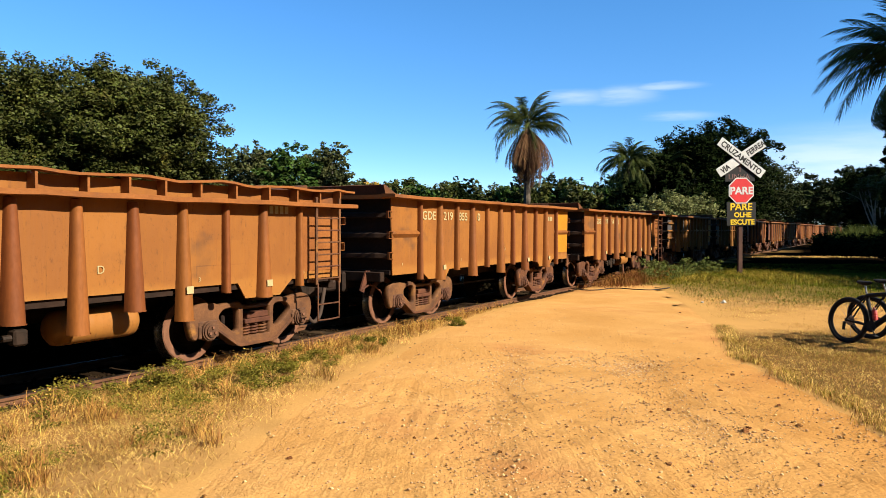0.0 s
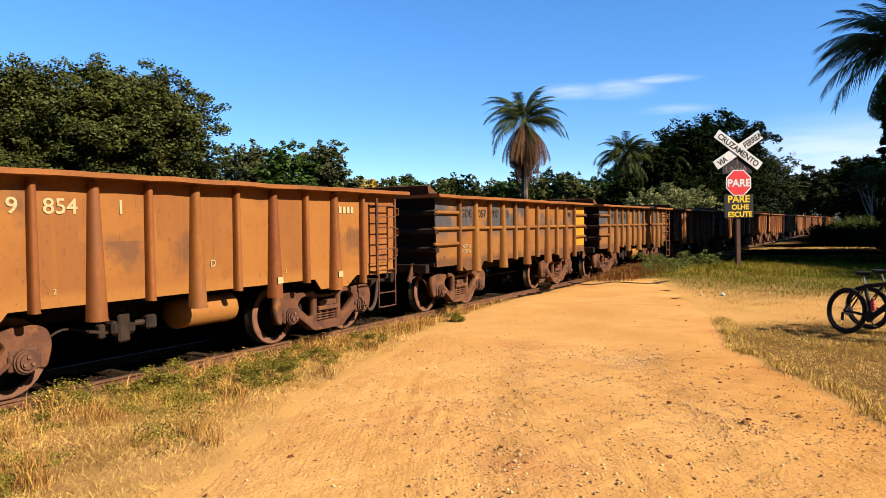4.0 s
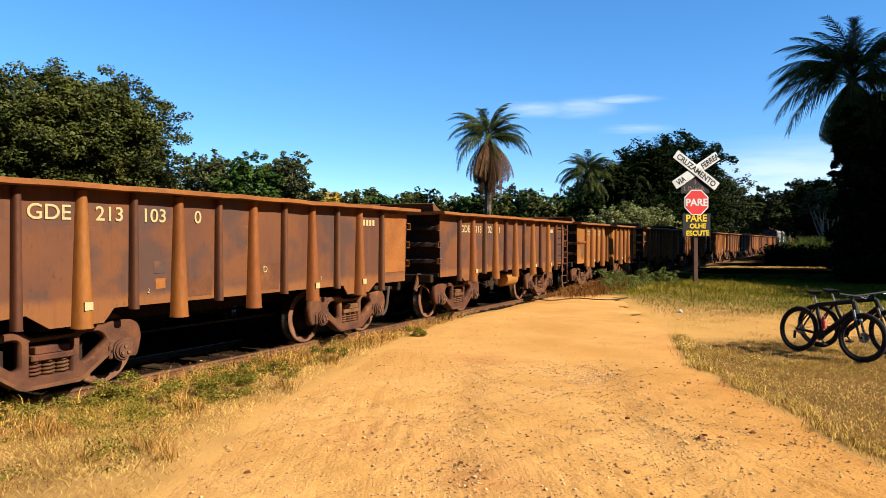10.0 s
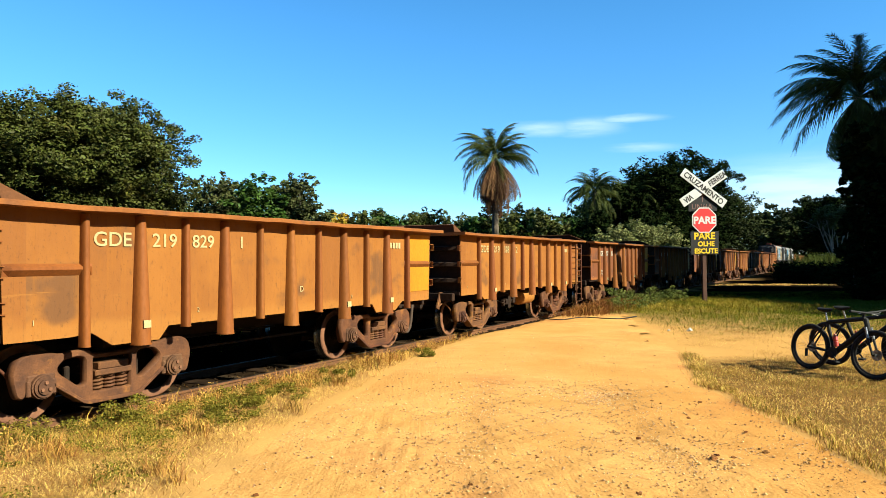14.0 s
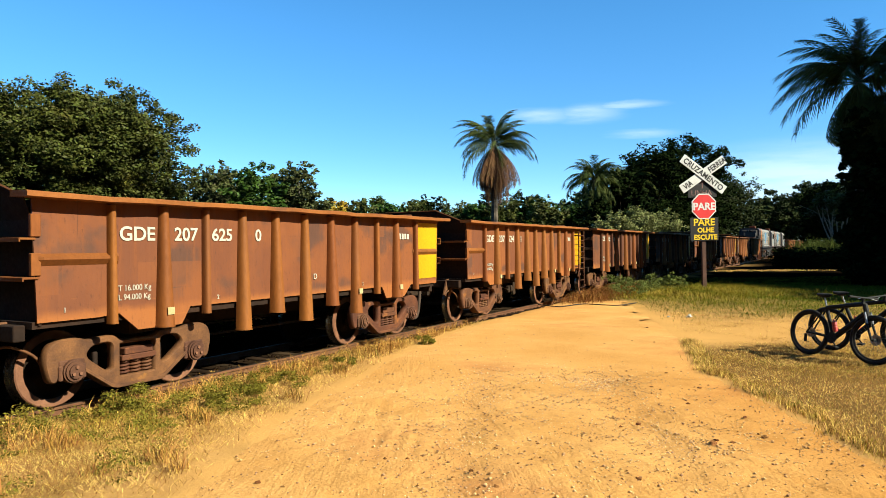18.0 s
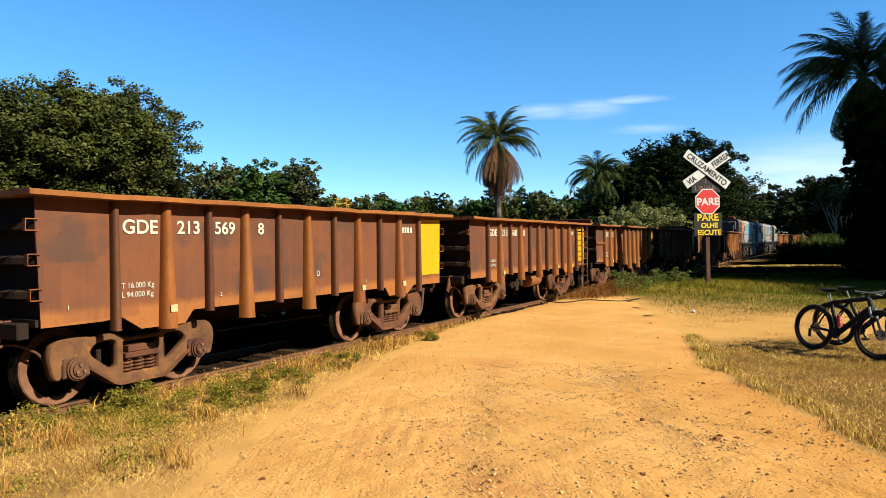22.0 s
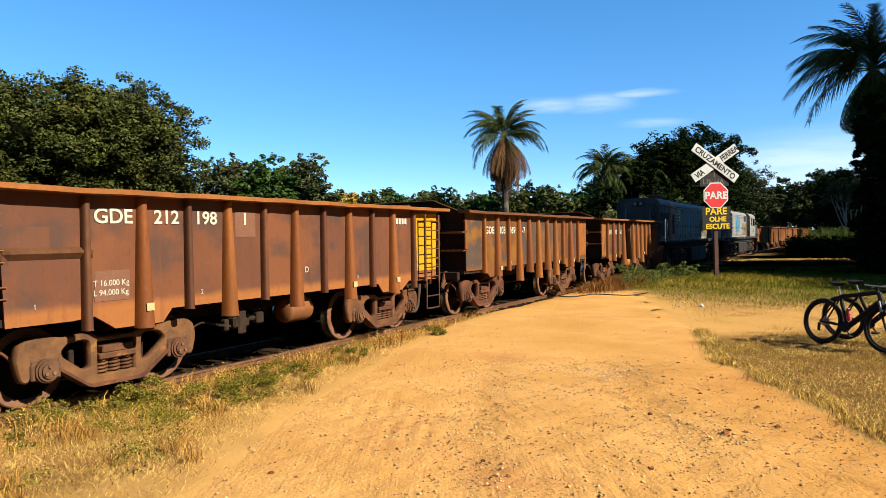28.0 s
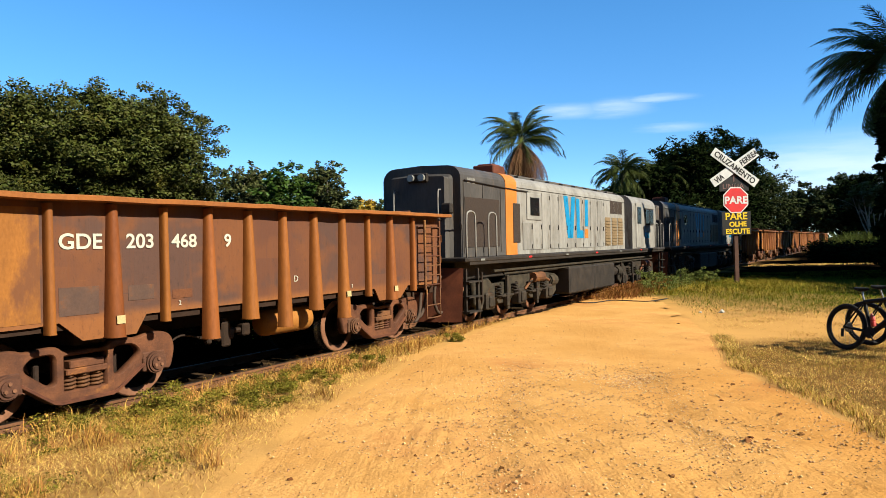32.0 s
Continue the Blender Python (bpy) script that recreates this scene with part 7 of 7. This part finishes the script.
# ---- locomotive ----
def locomotive():
    top = new("locomotive")
    movers = []
    L = 8.1
    part("deck", boxes((-L, L, -1.32, 1.32, 1.33, 1.42), (-L + 0.3, L - 0.3, -0.9, 0.9, 0.95, 1.33), bevel=0.02), "frame", top, "sooty deck and frame")
    for s in (-1, 1):
        part("deck_edge", boxes((-L + 0.2, L - 0.2, -0.02, 0.02, 1.27, 1.335), bevel=0.008), "frame", top, m=pose(0, 1.28 * s, 0))
        for i in range(7):
            part("marker", boxes((-0.09, 0.09, -0.006, 0.006, 1.35, 1.39)), "sign_red" if i % 2 else "lamp", top, "small reflector on the deck's edge", m=pose(-L + 0.7 + i * 2.4, 1.324 * s, 0))
    def hood(x0, x1, half, z0, z1, shoulder):
        bm = bmesh.new()
        prof = [(-half, z0)] + [(-half + shoulder * (1 - math.cos(a)), z1 - 0.03 - (shoulder - 0.03) * (1 - math.sin(a))) for a in np.linspace(0, math.pi / 2, 7)] + [(0, z1)]
        prof += [(-y, z) for y, z in prof[-2::-1]]
        rows = [[bm.verts.new((x, y, z)) for y, z in prof] for x in (x0, x1)]
        k = len(prof)
        for i in range(k):
            bm.faces.new((rows[0][i], rows[0][(i + 1) % k], rows[1][(i + 1) % k], rows[1][i]))
        bm.faces.new(rows[0])
        bm.faces.new(rows[1])
        bmesh.ops.recalc_face_normals(bm, faces=bm.faces)
        return bm
    HW, TOP = 0.95, 3.34
    nose = hood(-7.85, -5.3, HW, 1.42, TOP, 0.30)
    bmesh.ops.bevel(nose, geom=[e for e in nose.edges if all(abs(v.co.x + 7.85) < 0.01 for v in e.verts) and max(v.co.z for v in e.verts) > 1.5], offset=0.24, segments=5, affect="EDGES")
    part("rear_hood", nose, "loco_dark", top, "graphite rear hood with rounded edges")
    part("hood", hood(-5.3, 3.9, HW + 0.004, 1.42, TOP - 0.03, 0.30), "loco_grey", top, "weathered light grey engine hood")
    part("stripe", hood(-5.52, -4.92, HW + 0.012, 1.42, TOP + 0.008, 0.30), "loco_orange", top, "orange stripe round the hood")
    # cab
    part("cab", hood(3.9, 7.1, 1.22, 1.42, 3.30, 0.42), "loco_grey", top, "light grey driver's cab")
    bm = boxes((7.1, 7.9, -0.75, 0.75, 1.42, 2.35), bevel=0.06)
    part("nose", bm, "loco_grey", top, "low front nose")
    for s in (-1, 1):
        turn = 0 if s < 0 else 180
        k = -1 if s > 0 else 1
        def panel(name, x0, x1, z0, z1, mat, label="", y=HW, out_=0.012, bev=0.004):
            bm = boxes((-(x1 - x0) / 2, (x1 - x0) / 2, -out_, 0.0, z0, z1), bevel=bev)
            return part(name, bm, mat, top, label, m=pose((x0 + x1) / 2, s * y, 0, 0, 0, turn))
        # radiator openings, doors with seams, windows, louvres
        panel("radiator", -7.45, -5.85, 1.62, 2.66, "grille", "dark radiator mesh")
        panel("radiator", -5.14, -4.76, 1.70, 2.62, "grille", "dark radiator mesh", y=HW + 0.014)
        panel("hood_window", -4.35, -3.45, 2.25, 2.90, "loco_grey", "pale raised frame", out_=0.03, bev=0.01)
        panel("window_glass", -4.17, -3.62, 2.36, 2.80, "glass", "dark glass", y=HW + 0.03)
        panel("cant_rail_seam", -4.9, 3.9, 2.985, 3.0, "frame", "dark seam along the hood", out_=0.01, bev=0)
        xs = [-4.6, -4.0, -3.40, -2.85, -2.25, -1.6, -0.95, -0.3, 0.35, 1.0, 1.6]
        for a, b in zip(xs, xs[1:]):
            door = panel("hood_door", a + 0.012, b - 0.012, 1.52, 2.18 if a < -3.5 else 2.95, "loco_grey", "grey engine door", out_=0.018)
            part("door_handle", boxes((-0.012, 0.012, -0.03, -0.01, 2.02, 2.14)), "frame", door, m=pose((b - a) / 2 - 0.07, -0.008, 0))
            for z in (1.60, 2.84) if a >= -3.5 else (1.60,):
                part("latch", shared("latch", "frame", lambda: boxes((-0.022, 0.022, -0.026, -0.01, -0.05, 0.05), bevel=0.004)), "frame", door, "small dark latch", m=pose((b - a) / 2 - 0.05, -0.004, z))
        # sky-blue owner's mark as plain slanted shapes
        def bar(x0, x1, z0, z1, slant=0.0):
            me = plate([[(x0 + slant, z0), (x0, z1), (x1, z1), (x1 + slant, z0)]], 0.006)
            part("mark_shape", me, "loco_blue", top, "sky blue painted shape", m=pose(0, s * (HW + 0.024), 0, 0, 0, turn))
        o = -1.9 if s < 0 else 0.4
        bar(o + 0.00, o + 0.30, 1.80, 2.95, 0.30)
        bar(o + 0.62, o + 0.92, 1.80, 2.95, -0.22)
        bar(o + 1.00, o + 1.26, 1.80, 2.92, 0)
        bar(o + 1.262, o + 1.56, 1.80, 2.02, 0)
        bar(o + 1.72, o + 1.98, 2.14, 2.92, 0)
        me = plate([[(o + 1.72, 1.80), (o + 1.72, 2.06), (o + 1.98, 2.06), (o + 1.98, 1.80)]], 0.006)
        part("mark_shape", me, "loco_orange", top, "orange painted shape", m=pose(0, s * (HW + 0.024), 0, 0, 0, turn))
        for x0 in (1.75, 2.45, 3.1):
            v = panel("louvre", x0, x0 + 0.52, 1.55, 2.45, "vent", "ochre louvred panel", out_=0.02)
            for i in range(9):
                part("slat", shared("slat", "vent", lambda: boxes((-0.24, 0.24, -0.03, 0, 0, 0.02))), "vent", v, m=pose(0, -0.015, 1.60 + 0.09 * i))
        for x0 in (2.3, 2.75, 3.2):
            panel("upper_grille", x0, x0 + 0.40, 2.58, 3.0, "grille", "dark grille")
        panel("cab_door", 4.35, 5.05, 1.46, 3.0, "loco_grey", "cab door", y=1.22, out_=0.025, bev=0.01)
        panel("window_glass", 4.46, 4.95, 2.28, 2.86, "glass", "dark glass", y=1.245, out_=0.01)
        panel("window_frame", 5.5, 6.7, 2.25, 2.85, "frame", "dark window frame", y=1.22, out_=0.02)
        panel("window_glass", 5.56, 6.08, 2.30, 2.80, "glass", "dark glass", y=1.24, out_=0.01)
        panel("window_glass", 6.14, 6.64, 2.30, 2.80, "glass", "dark glass", y=1.24, out_=0.01)
        # the running number, as bars
        for i in range(4):
            panel("mark_bar", 5.55 + 0.15 * i, 5.64 + 0.15 * i, 1.78, 1.98, "loco_blue", y=1.22, out_=0.008, bev=0)
        for x in (-7.95, -7.0, 6.9, 7.7):
            bm = bmesh.new()
            tube(bm, [(0, 0, 1.40), (0, 0, 2.15), (0.07, 0, 2.32), (0.30, 0, 2.32), (0.37, 0, 2.15), (0.37, 0, 1.40)], 0.018, 6, steps=3)
            part("grab_rail", bm, "loco_grey", top, "bent grab rail", m=pose(x, 1.26 * s, 0))
        part("side_pipe", rods(((-7.5, 0, 3.0), (-4.9, 0, 2.93), 0.014), ((-4.9, 0, 2.93), (-4.3, 0, 2.93), 0.014), sides=6), "frame", top, m=pose(0, s * (HW + 0.03), 0))
        # bogie, tank, steps
        for x in (-5.0, 5.0):
            outer = [(-2.25, 0.45), (-2.2, 0.86), (-1.6, 0.92), (-1.45, 0.80), (-0.9, 0.80), (-0.6, 0.95), (0.6, 0.95), (0.9, 0.80), (1.45, 0.80), (1.6, 0.92), (2.2, 0.86), (2.25, 0.45), (1.95, 0.30), (1.8, 0.55), (1.35, 0.55), (1.15, 0.38), (0.6, 0.38), (0.25, 0.60),
                     (-0.25, 0.60), (-0.6, 0.38), (-1.15, 0.38), (-1.35, 0.55), (-1.8, 0.55), (-1.95, 0.30)]
            fr = part("bogie_frame", shared("loco bogie", "bogie_dust", lambda o=outer: plate([o], 0.14, 0.02)), "bogie_dust", top, "dusty three-axle bogie frame", m=pose(x, 0.98 * s, 0))
            for dx in (-1.65, 0, 1.65):
                part("axle_box", shared("loco axle box", "bogie_dust", lambda: boxes((-0.19, 0.19, -0.14, 0.10, 0.28, 0.64), (-0.12, 0.12, -0.19, -0.1, 0.33, 0.57), bevel=0.03)), "bogie_dust", fr, m=pose(dx, 0, 0, 0, 0, turn))
            part("brake_cylinder", shared("loco cylinder", "cast", lambda: rods(((-0.3, -0.14, 0.86), (0.3, -0.14, 0.86), 0.12), ((0.3, -0.14, 0.86), (0.75, -0.14, 0.74), 0.035), ((-0.75, -0.14, 0.6), (-0.3, -0.14, 0.82), 0.03), sides=12)), "cast", fr, m=pose(0.85, 0, 0, 0, 0, turn))
            part("sand_pipe", shared("sand pipe", "iron", lambda: rods(((0, -0.1, 1.1), (0, -0.1, 0.55), 0.03), ((0, -0.1, 0.55), (0.14, 0.05, 0.12), 0.025), sides=6)), "iron", fr, m=pose(-2.0, 0, 0, 0, 0, turn))
        for x0, x1 in ((-2.2, -0.25), (-0.2, 1.75)):
            part("fuel_tank", boxes((x0, x1, -0.32, 0.32, 0.30, 1.02), bevel=0.04), "frame", top, "black fuel tank", m=pose(0, s * 0.92, 0))
        for x in (-7.95, 7.55):
            part("steps", boxes((0, 0.05, -0.03, 0.03, 0.30, 1.2), (0.5, 0.55, -0.03, 0.03, 0.30, 1.2), (0, 0.55, -0.1, 0.1, 0.32, 0.35), (0, 0.55, -0.1, 0.1, 0.62, 0.65), (0, 0.55, -0.1, 0.1, 0.92, 0.95)), "frame", top, "cab steps", m=pose(x, s * 1.2, 0))
    for x in (-5.0, 5.0):
        for dx in (-1.65, 0, 1.65):
            wheelset(x + dx, top, movers, 0.46)
    for s in (-1, 1):
        bm = bmesh.new()
        v = [bm.verts.new(p) for p in ((0, -1.15, 0.15), (0, 1.15, 0.15), (0, 1.2, 1.22), (0, -1.2, 1.22), (0.25, -0.3, 0.15), (0.25, 0.3, 0.15), (0.12, 0.3, 1.22), (0.12, -0.3, 1.22))]
        for f in ((0, 4, 7, 3), (4, 5, 6, 7), (5, 1, 2, 6), (0, 1, 5, 4), (3, 7, 6, 2), (0, 3, 2, 1)):
            bm.faces.new([v[i] for i in f])
        bmesh.ops.recalc_face_normals(bm, faces=bm.faces)
        part("pilot", bm, "pilot", top, "rust red pilot plate", m=pose(s * 8.0, 0, 0, 0, 0, 0 if s > 0 else 180))
        part("coupler", shared("coupler", "iron", coupler_mesh), "iron", top, "dark cast coupler", m=pose(7.95 * s, 0, 0, 0, 0, 0 if s > 0 else 180))
        part("brake_hose", shared("hose", "hose", hose_mesh), "hose", top, "looped air hose", m=pose(8.1 * s, -0.55, 0.05, 0, 0, 0 if s > 0 else 180))
    bm = bmesh.new()
    box(bm, -4.5, 3.85, -0.62, 0.62, TOP - 0.06, TOP + 0.02, 0.02)
    part("roof", bm, "loco_roof", top, "sooty dark roof sheets")
    for i in range(9):
        part("roof_rib", shared("roof rib", "loco_roof", lambda: boxes((-0.02, 0.02, -0.74, 0.74, 3.20, 3.33), bevel=0.008)), "loco_roof", top, m=pose(-4.3 + i * 1.0, 0, 0))
    for s in (-1, 1):
        turn = 0 if s < 0 else 180
        part("air_pipe", rods(((-6.6, 0, 1.10), (6.6, 0, 1.10), 0.03), ((-6.0, 0.05, 1.02), (5.5, 0.05, 1.02), 0.022), sides=6), "bogie_dust", top, "pipes along the frame", m=pose(0, 1.16 * s, 0))
        for x in (-3.0, 2.2, 2.75):
            part("air_reservoir", shared("loco reservoir", "bogie_dust", lambda: rods(((-0.2, 0, 0), (0.2, 0, 0), 0.15), ((-0.24, 0, 0), (0.24, 0, 0), 0.11), sides=12)), "bogie_dust", top, "small air reservoir", m=pose(x, 1.0 * s, 0.72))
        for x in (-5.0, 5.0):
            for dx in (-1.25, -0.42, 0.42, 1.25):
                spring = shared("loco spring", "bogie_dust", lambda: tube(bmesh.new(), [(0.075 * math.cos(a), 0.075 * math.sin(a), 0.50 + 0.30 * i / 28) for i, a in ((i, i * 2 * math.pi / 7) for i in range(29))], 0.02, 4, steps=1))
                part("spring", spring, "bogie_dust", top, "coil spring of the bogie", m=pose(x + dx, 1.10 * s, 0))
            for dx in (-0.83, 0.83):
                part("brake_hanger", shared("brake hanger", "bogie_dust", lambda: boxes((-0.05, 0.05, -0.05, 0.03, 0.22, 0.98), (-0.10, 0.02, -0.07, 0.05, 0.30, 0.58), (-0.3, 0.3, -0.04, 0.0, 0.50, 0.56), bevel=0.015)), "bogie_dust", top, "brake hanger and shoe", m=pose(x + dx, 1.10 * s, 0, 0, 0, turn))
        bm = bmesh.new()
        tube(bm, [(0, 0, 1.05), (-0.18, 0, 0.98), (-0.26, 0, 0.62), (-0.12, 0, 0.36), (0.16, 0, 0.40), (0.24, 0, 0.70)], 0.032, 8)
        part("brake_hose", bm, "hose", top, "looped air hose on the pilot", m=pose(-8.12, 0.75 * s, 0))
        for i in range(6):
            part("running_mark", shared("loco bar", "loco_grey", lambda: boxes((-0.03, 0.03, -0.004, 0.0, 0, 0.11))), "loco_grey", top, m=pose(-7.3 + 0.09 * i, s * (HW + 0.003), 2.95, 0, 0, turn)) if i < 4 else None
        for a in (-7.5, -6.65, -5.78):
            part("hood_seam", shared("hood seam", "frame", lambda: boxes((-0.008, 0.008, -0.008, 0.0, 1.5, 2.95))), "frame", top, m=pose(a, s * (HW + 0.002), 0, 0, 0, turn))
    head = part("headlamp_box", boxes((-7.90, -7.82, -0.34, 0.16, 2.96, 3.16), bevel=0.03), "frame", top)
    for y in (-0.22, 0.04):
        part("headlamp", rods(((-7.90, y, 3.06), (-7.96, y, 3.06), 0.075), sides=16), "lamp", head, "round headlamp")
    for y in (-0.62, 0.45):
        bm = bmesh.new()
        tube(bm, [(-7.84, y, 2.2), (-7.95, y, 2.25), (-7.95, y, 2.75), (-7.84, y, 2.80)], 0.016, 6, steps=3)
        part("grab_rail", bm, "loco_grey", top, "bent grab rail")
    part("horn", boxes((-7.93, -7.8, -0.9, -0.66, 2.30, 2.52), bevel=0.03), "frame", top)
    part("exhaust", boxes((-4.75, -4.1, -0.28, 0.28, 3.2, 3.60), (-4.67, -4.18, -0.2, 0.2, 3.58, 3.64), bevel=0.02), "pilot", top, "rusty boxed exhaust stack")
    for i in range(5):
        part("roof_hatch", boxes((-0.75, 0.75, -0.45, 0.45, 3.25, 3.36), bevel=0.03), "loco_grey", top, m=pose(-2.3 + 1.55 * i, 0, 0))
    tagged(top, "weathered grey diesel locomotive with graphite rear hood and orange stripe", "locomotive", "locomotives of the train")
    return top, movers


# ---- the train ----
def number_row(a, b, c):
    return (("GDE", -3.04), (a, -2.36), (b, -1.78), (c, -1.01))


TRAIN = []           # (thing, wheelsets, place at the start, bogie reach)
LABELS = {
    "orange": "rusty ochre ribbed ore wagon",
    "brown": "dark brown rusty ribbed ore wagon",
    "russet": "russet rusty ribbed ore wagon",
    "mixed": "patchy rust-stained ribbed ore wagon",
    "patchy": "rust-patched ore wagon with slate-grey stains",
    "grey": "ochre grey-worn banded ore wagon",
}


# plates welded over worn sides, as x0, x1, z0, z1 and paint
PLATES = {
    5: ((-1.60, -1.42, 1.28, 1.42, "slate"), (-1.58, -1.44, 1.10, 1.22, "rim"), (-1.16, -0.72, 0.98, 1.20, "rust_plate"), (0.10, 0.55, 0.98, 1.34, "rust_plate")),
    6: ((-1.15, -0.92, 1.18, 1.44, "slate"), (-0.50, -0.24, 1.12, 1.30, "rust_plate"), (0.75, 1.08, 1.22, 1.50, "slate"), (-2.36, -2.02, 1.30, 1.52, "rust_plate"), (-2.34, -1.98, 1.02, 1.14, "rust_plate")),
    12: ((2.02, 2.36, 1.05, 1.40, "rust_plate"),),
    14: ((-1.12, -0.76, 1.74, 2.06, "pale_plate"), (-3.10, -2.68, 1.08, 1.40, "pale_plate")),
    15: ((2.66, 3.10, 1.06, 2.12, "slate"), (2.02, 2.38, 1.06, 2.12, "rust_plate")),
    16: ((-3.10, -2.68, 1.06, 1.34, "slate"), (-2.34, -2.02, 1.16, 1.32, "slate"), (-1.78, -1.50, 1.14, 1.24, "rust_plate"), (-3.72, -3.28, 1.02, 2.12, "ochre_plate")),
}


def build_train():
    order = [
        ("long", "orange", True, ("219", "850", "2"), "cream", "rim"), ("plain", "orange", False, ("219", "855", "0"), "cream", "dull_yellow"), ("plain", "orange", True, ("219", "854", "1"), "cream", "rim"),
        ("banded", "grey", False, ("057", "707", "5"), "grime", "dull_yellow"), ("banded", "grey", True, ("057", "706", "5"), "grime", "rim"),
        ("plain", "mixed", False, ("213", "103", "0"), "cream", "rim"), ("plain", "mixed", True, ("213", "102", "1"), "cream", ""),
        ("plain", "orange", False, ("219", "829", "1"), "cream", "dull_yellow"), ("plain", "orange", True, ("219", "828", "2"), "cream", "rim"),
        ("long", "russet", False, ("207", "625", "0"), "white", "yellow"), ("long", "russet", True, ("207", "624", "1"), "white", "yellow"),
        ("plain", "brown", False, ("213", "569", "8"), "white", "yellow"), ("plain", "brown", True, ("213", "568", "0"), "white", "yellow"),
        ("long", "brown", False, ("212", "199", "8"), "white", "dull_yellow"), ("plain", "brown", True, ("212", "198", "1"), "white", "yellow"),
        ("long", "patchy", False, ("203", "469", "-7"), "white", "rim"), ("long", "mixed", True, ("203", "468", "9"), "white", ""),
    ]
    first = 0.74 + 3.45
    heights = {1: 1.85, 5: 1.87, 9: 1.79, 10: 1.79, 14: 1.90, 15: 1.77, 16: 1.72}
    for i, (style, mat, ladder, num, paint, yellow) in enumerate(order):
        words = LABELS[mat] + (" with ladder" if ladder else " without ladder") + (" and yellow end panel" if yellow == "yellow" else " and bright rust end" if yellow == "rim" else " and ochre end panel" if yellow else "")
        thing, movers = wagon(style, mat, ladder, number_row(*num), paint, yellow, label=words, heap=(i == 6), tare=mat in ("brown", "russet", "grey"), dated=yellow == "yellow", mark_z=heights.get(i, 1.84), gap_green=i in (1, 5, 15), raised=i == 0, patches=PLATES.get(i, ()), wedge=i not in (9, 10, 11, 12, 14), tank=0.0 if i == 10 else 0.55 if i == 14 else 1.0, corner_rib=(style == "long" or mat == "orange" or i == 14) and i < 15, shelves=i in (9, 10, 15, 16), inset=0.27 if i == 16 else 0.0, owner=i < 15)
        TRAIN.append((thing, movers, first + PITCH * i - (0.12 if i > 14 else 0.0), 2.675))
    s = first + PITCH * 16 + 4.60 + 8.35
    for k in range(2):
        thing, movers = locomotive()
        TRAIN.append((thing, movers, s, 5.0))
        s += 17.0
    s += -8.5 + 4.85
    for i in range(9):
        thing, movers = wagon("plain" if i % 3 else "long", "orange", i % 2 == 1, (), "cream", "dull_yellow", tare=False, dated=False, label=LABELS["orange"] + " behind the locomotives")
        TRAIN.append((thing, movers, s, 2.675))
        s += PITCH


ROLL = ((0, 0), (3, 13.14), (7, 30.92), (10, 44.5), (13, 58.3), (17, 76.93), (20, 91.2), (23, 105.5), (25, 115.2), (27.5, 127.3), (30, 139.43), (32, 149.26))


def rolled(t):
    """How far the train has come towards the eye after t seconds; it gathers speed slowly."""
    k = next((i for i in range(len(ROLL) - 2) if t < ROLL[i + 1][0]), len(ROLL) - 2)
    def slope(i):
        a, b = ROLL[max(0, i - 1)], ROLL[min(len(ROLL) - 1, i + 1)]
        return (b[1] - a[1]) / (b[0] - a[0])
    (t0, p0), (t1, p1) = ROLL[k], ROLL[k + 1]
    h = t1 - t0
    u = (t - t0) / h
    return (2 * u ** 3 - 3 * u * u + 1) * p0 + (u ** 3 - 2 * u * u + u) * h * slope(k) + (3 * u * u - 2 * u ** 3) * p1 + (u ** 3 - u * u) * h * slope(k + 1)


build_ground()
build_track()
build_trees()
build_grass()
build_plants()
build_pebbles()
build_sign()
build_house()
bicycle((6.24, 10.93, 0), (6.60, 9.88, 0), -6, 8, "matt black frame", True)
bicycle((6.85, 11.31, 0), (7.38, 10.36, 0), 5, -14, "gloss black frame", True)
for sx, sy, size in ((2.19, 6.81, 0.034), (1.67, 5.18, 0.034), (0.45, 5.49, 0.026), (2.62, 6.08, 0.05), (2.80, 6.10, 0.032), (3.16, 6.23, 0.038), (4.94, 14.7, 0.03), (2.0, 6.75, 0.022), (3.49, 8.48, 0.035), (2.05, 7.1, 0.02), (0.9, 6.9, 0.02), (3.0, 7.6, 0.028), (-1.15, 5.3, 0.028), (-0.95, 5.2, 0.022), (1.1, 6.2, 0.018), (0.6, 5.1, 0.024), (0.3, 5.35, 0.02), (2.69, 6.17, 0.03), (2.92, 8.54, 0.03), (3.43, 9.45, 0.03), (-0.23, 5.85, 0.025), (4.31, 12.45, 0.025), (3.3, 6.9, 0.025), (1.3, 7.6, 0.02)):
    stone(sx, sy, size * 0.85)
stone(6.69, 16.83, 0.085, "chalk", "pale stone lying in the grass by the road")
stone(6.2, 16.9, 0.04, "chalk", "pale stone lying in the grass by the road")
bm = bmesh.new()
tube(bm, [(3.6, 20.9, -0.03), (3.9, 20.0, -0.025), (4.3, 19.9, -0.025), (5.0, 20.5, -0.02), (5.5, 20.1, -0.02), (5.9, 19.95, -0.02), (6.6, 20.6, -0.01)], 0.015, 6)
tagged(part("cable", bm, "cable", None), "black cable lying across the dirt road", "cable")
build_train()


def motions():
    """The train rolls along the track and its wheels turn with it."""
    for thing, movers, start, reach in TRAIN:
        walk(thing, [(0.5 * i, track_pose(start - rolled(0.5 * i), reach)) for i in range(65)])
        for axle, x, radius in movers:
            walk(axle, [(0.1 * i, pose(x, 0, radius, 0, -math.degrees(rolled(0.1 * i) / radius), 0)) for i in range(321)])


motions()
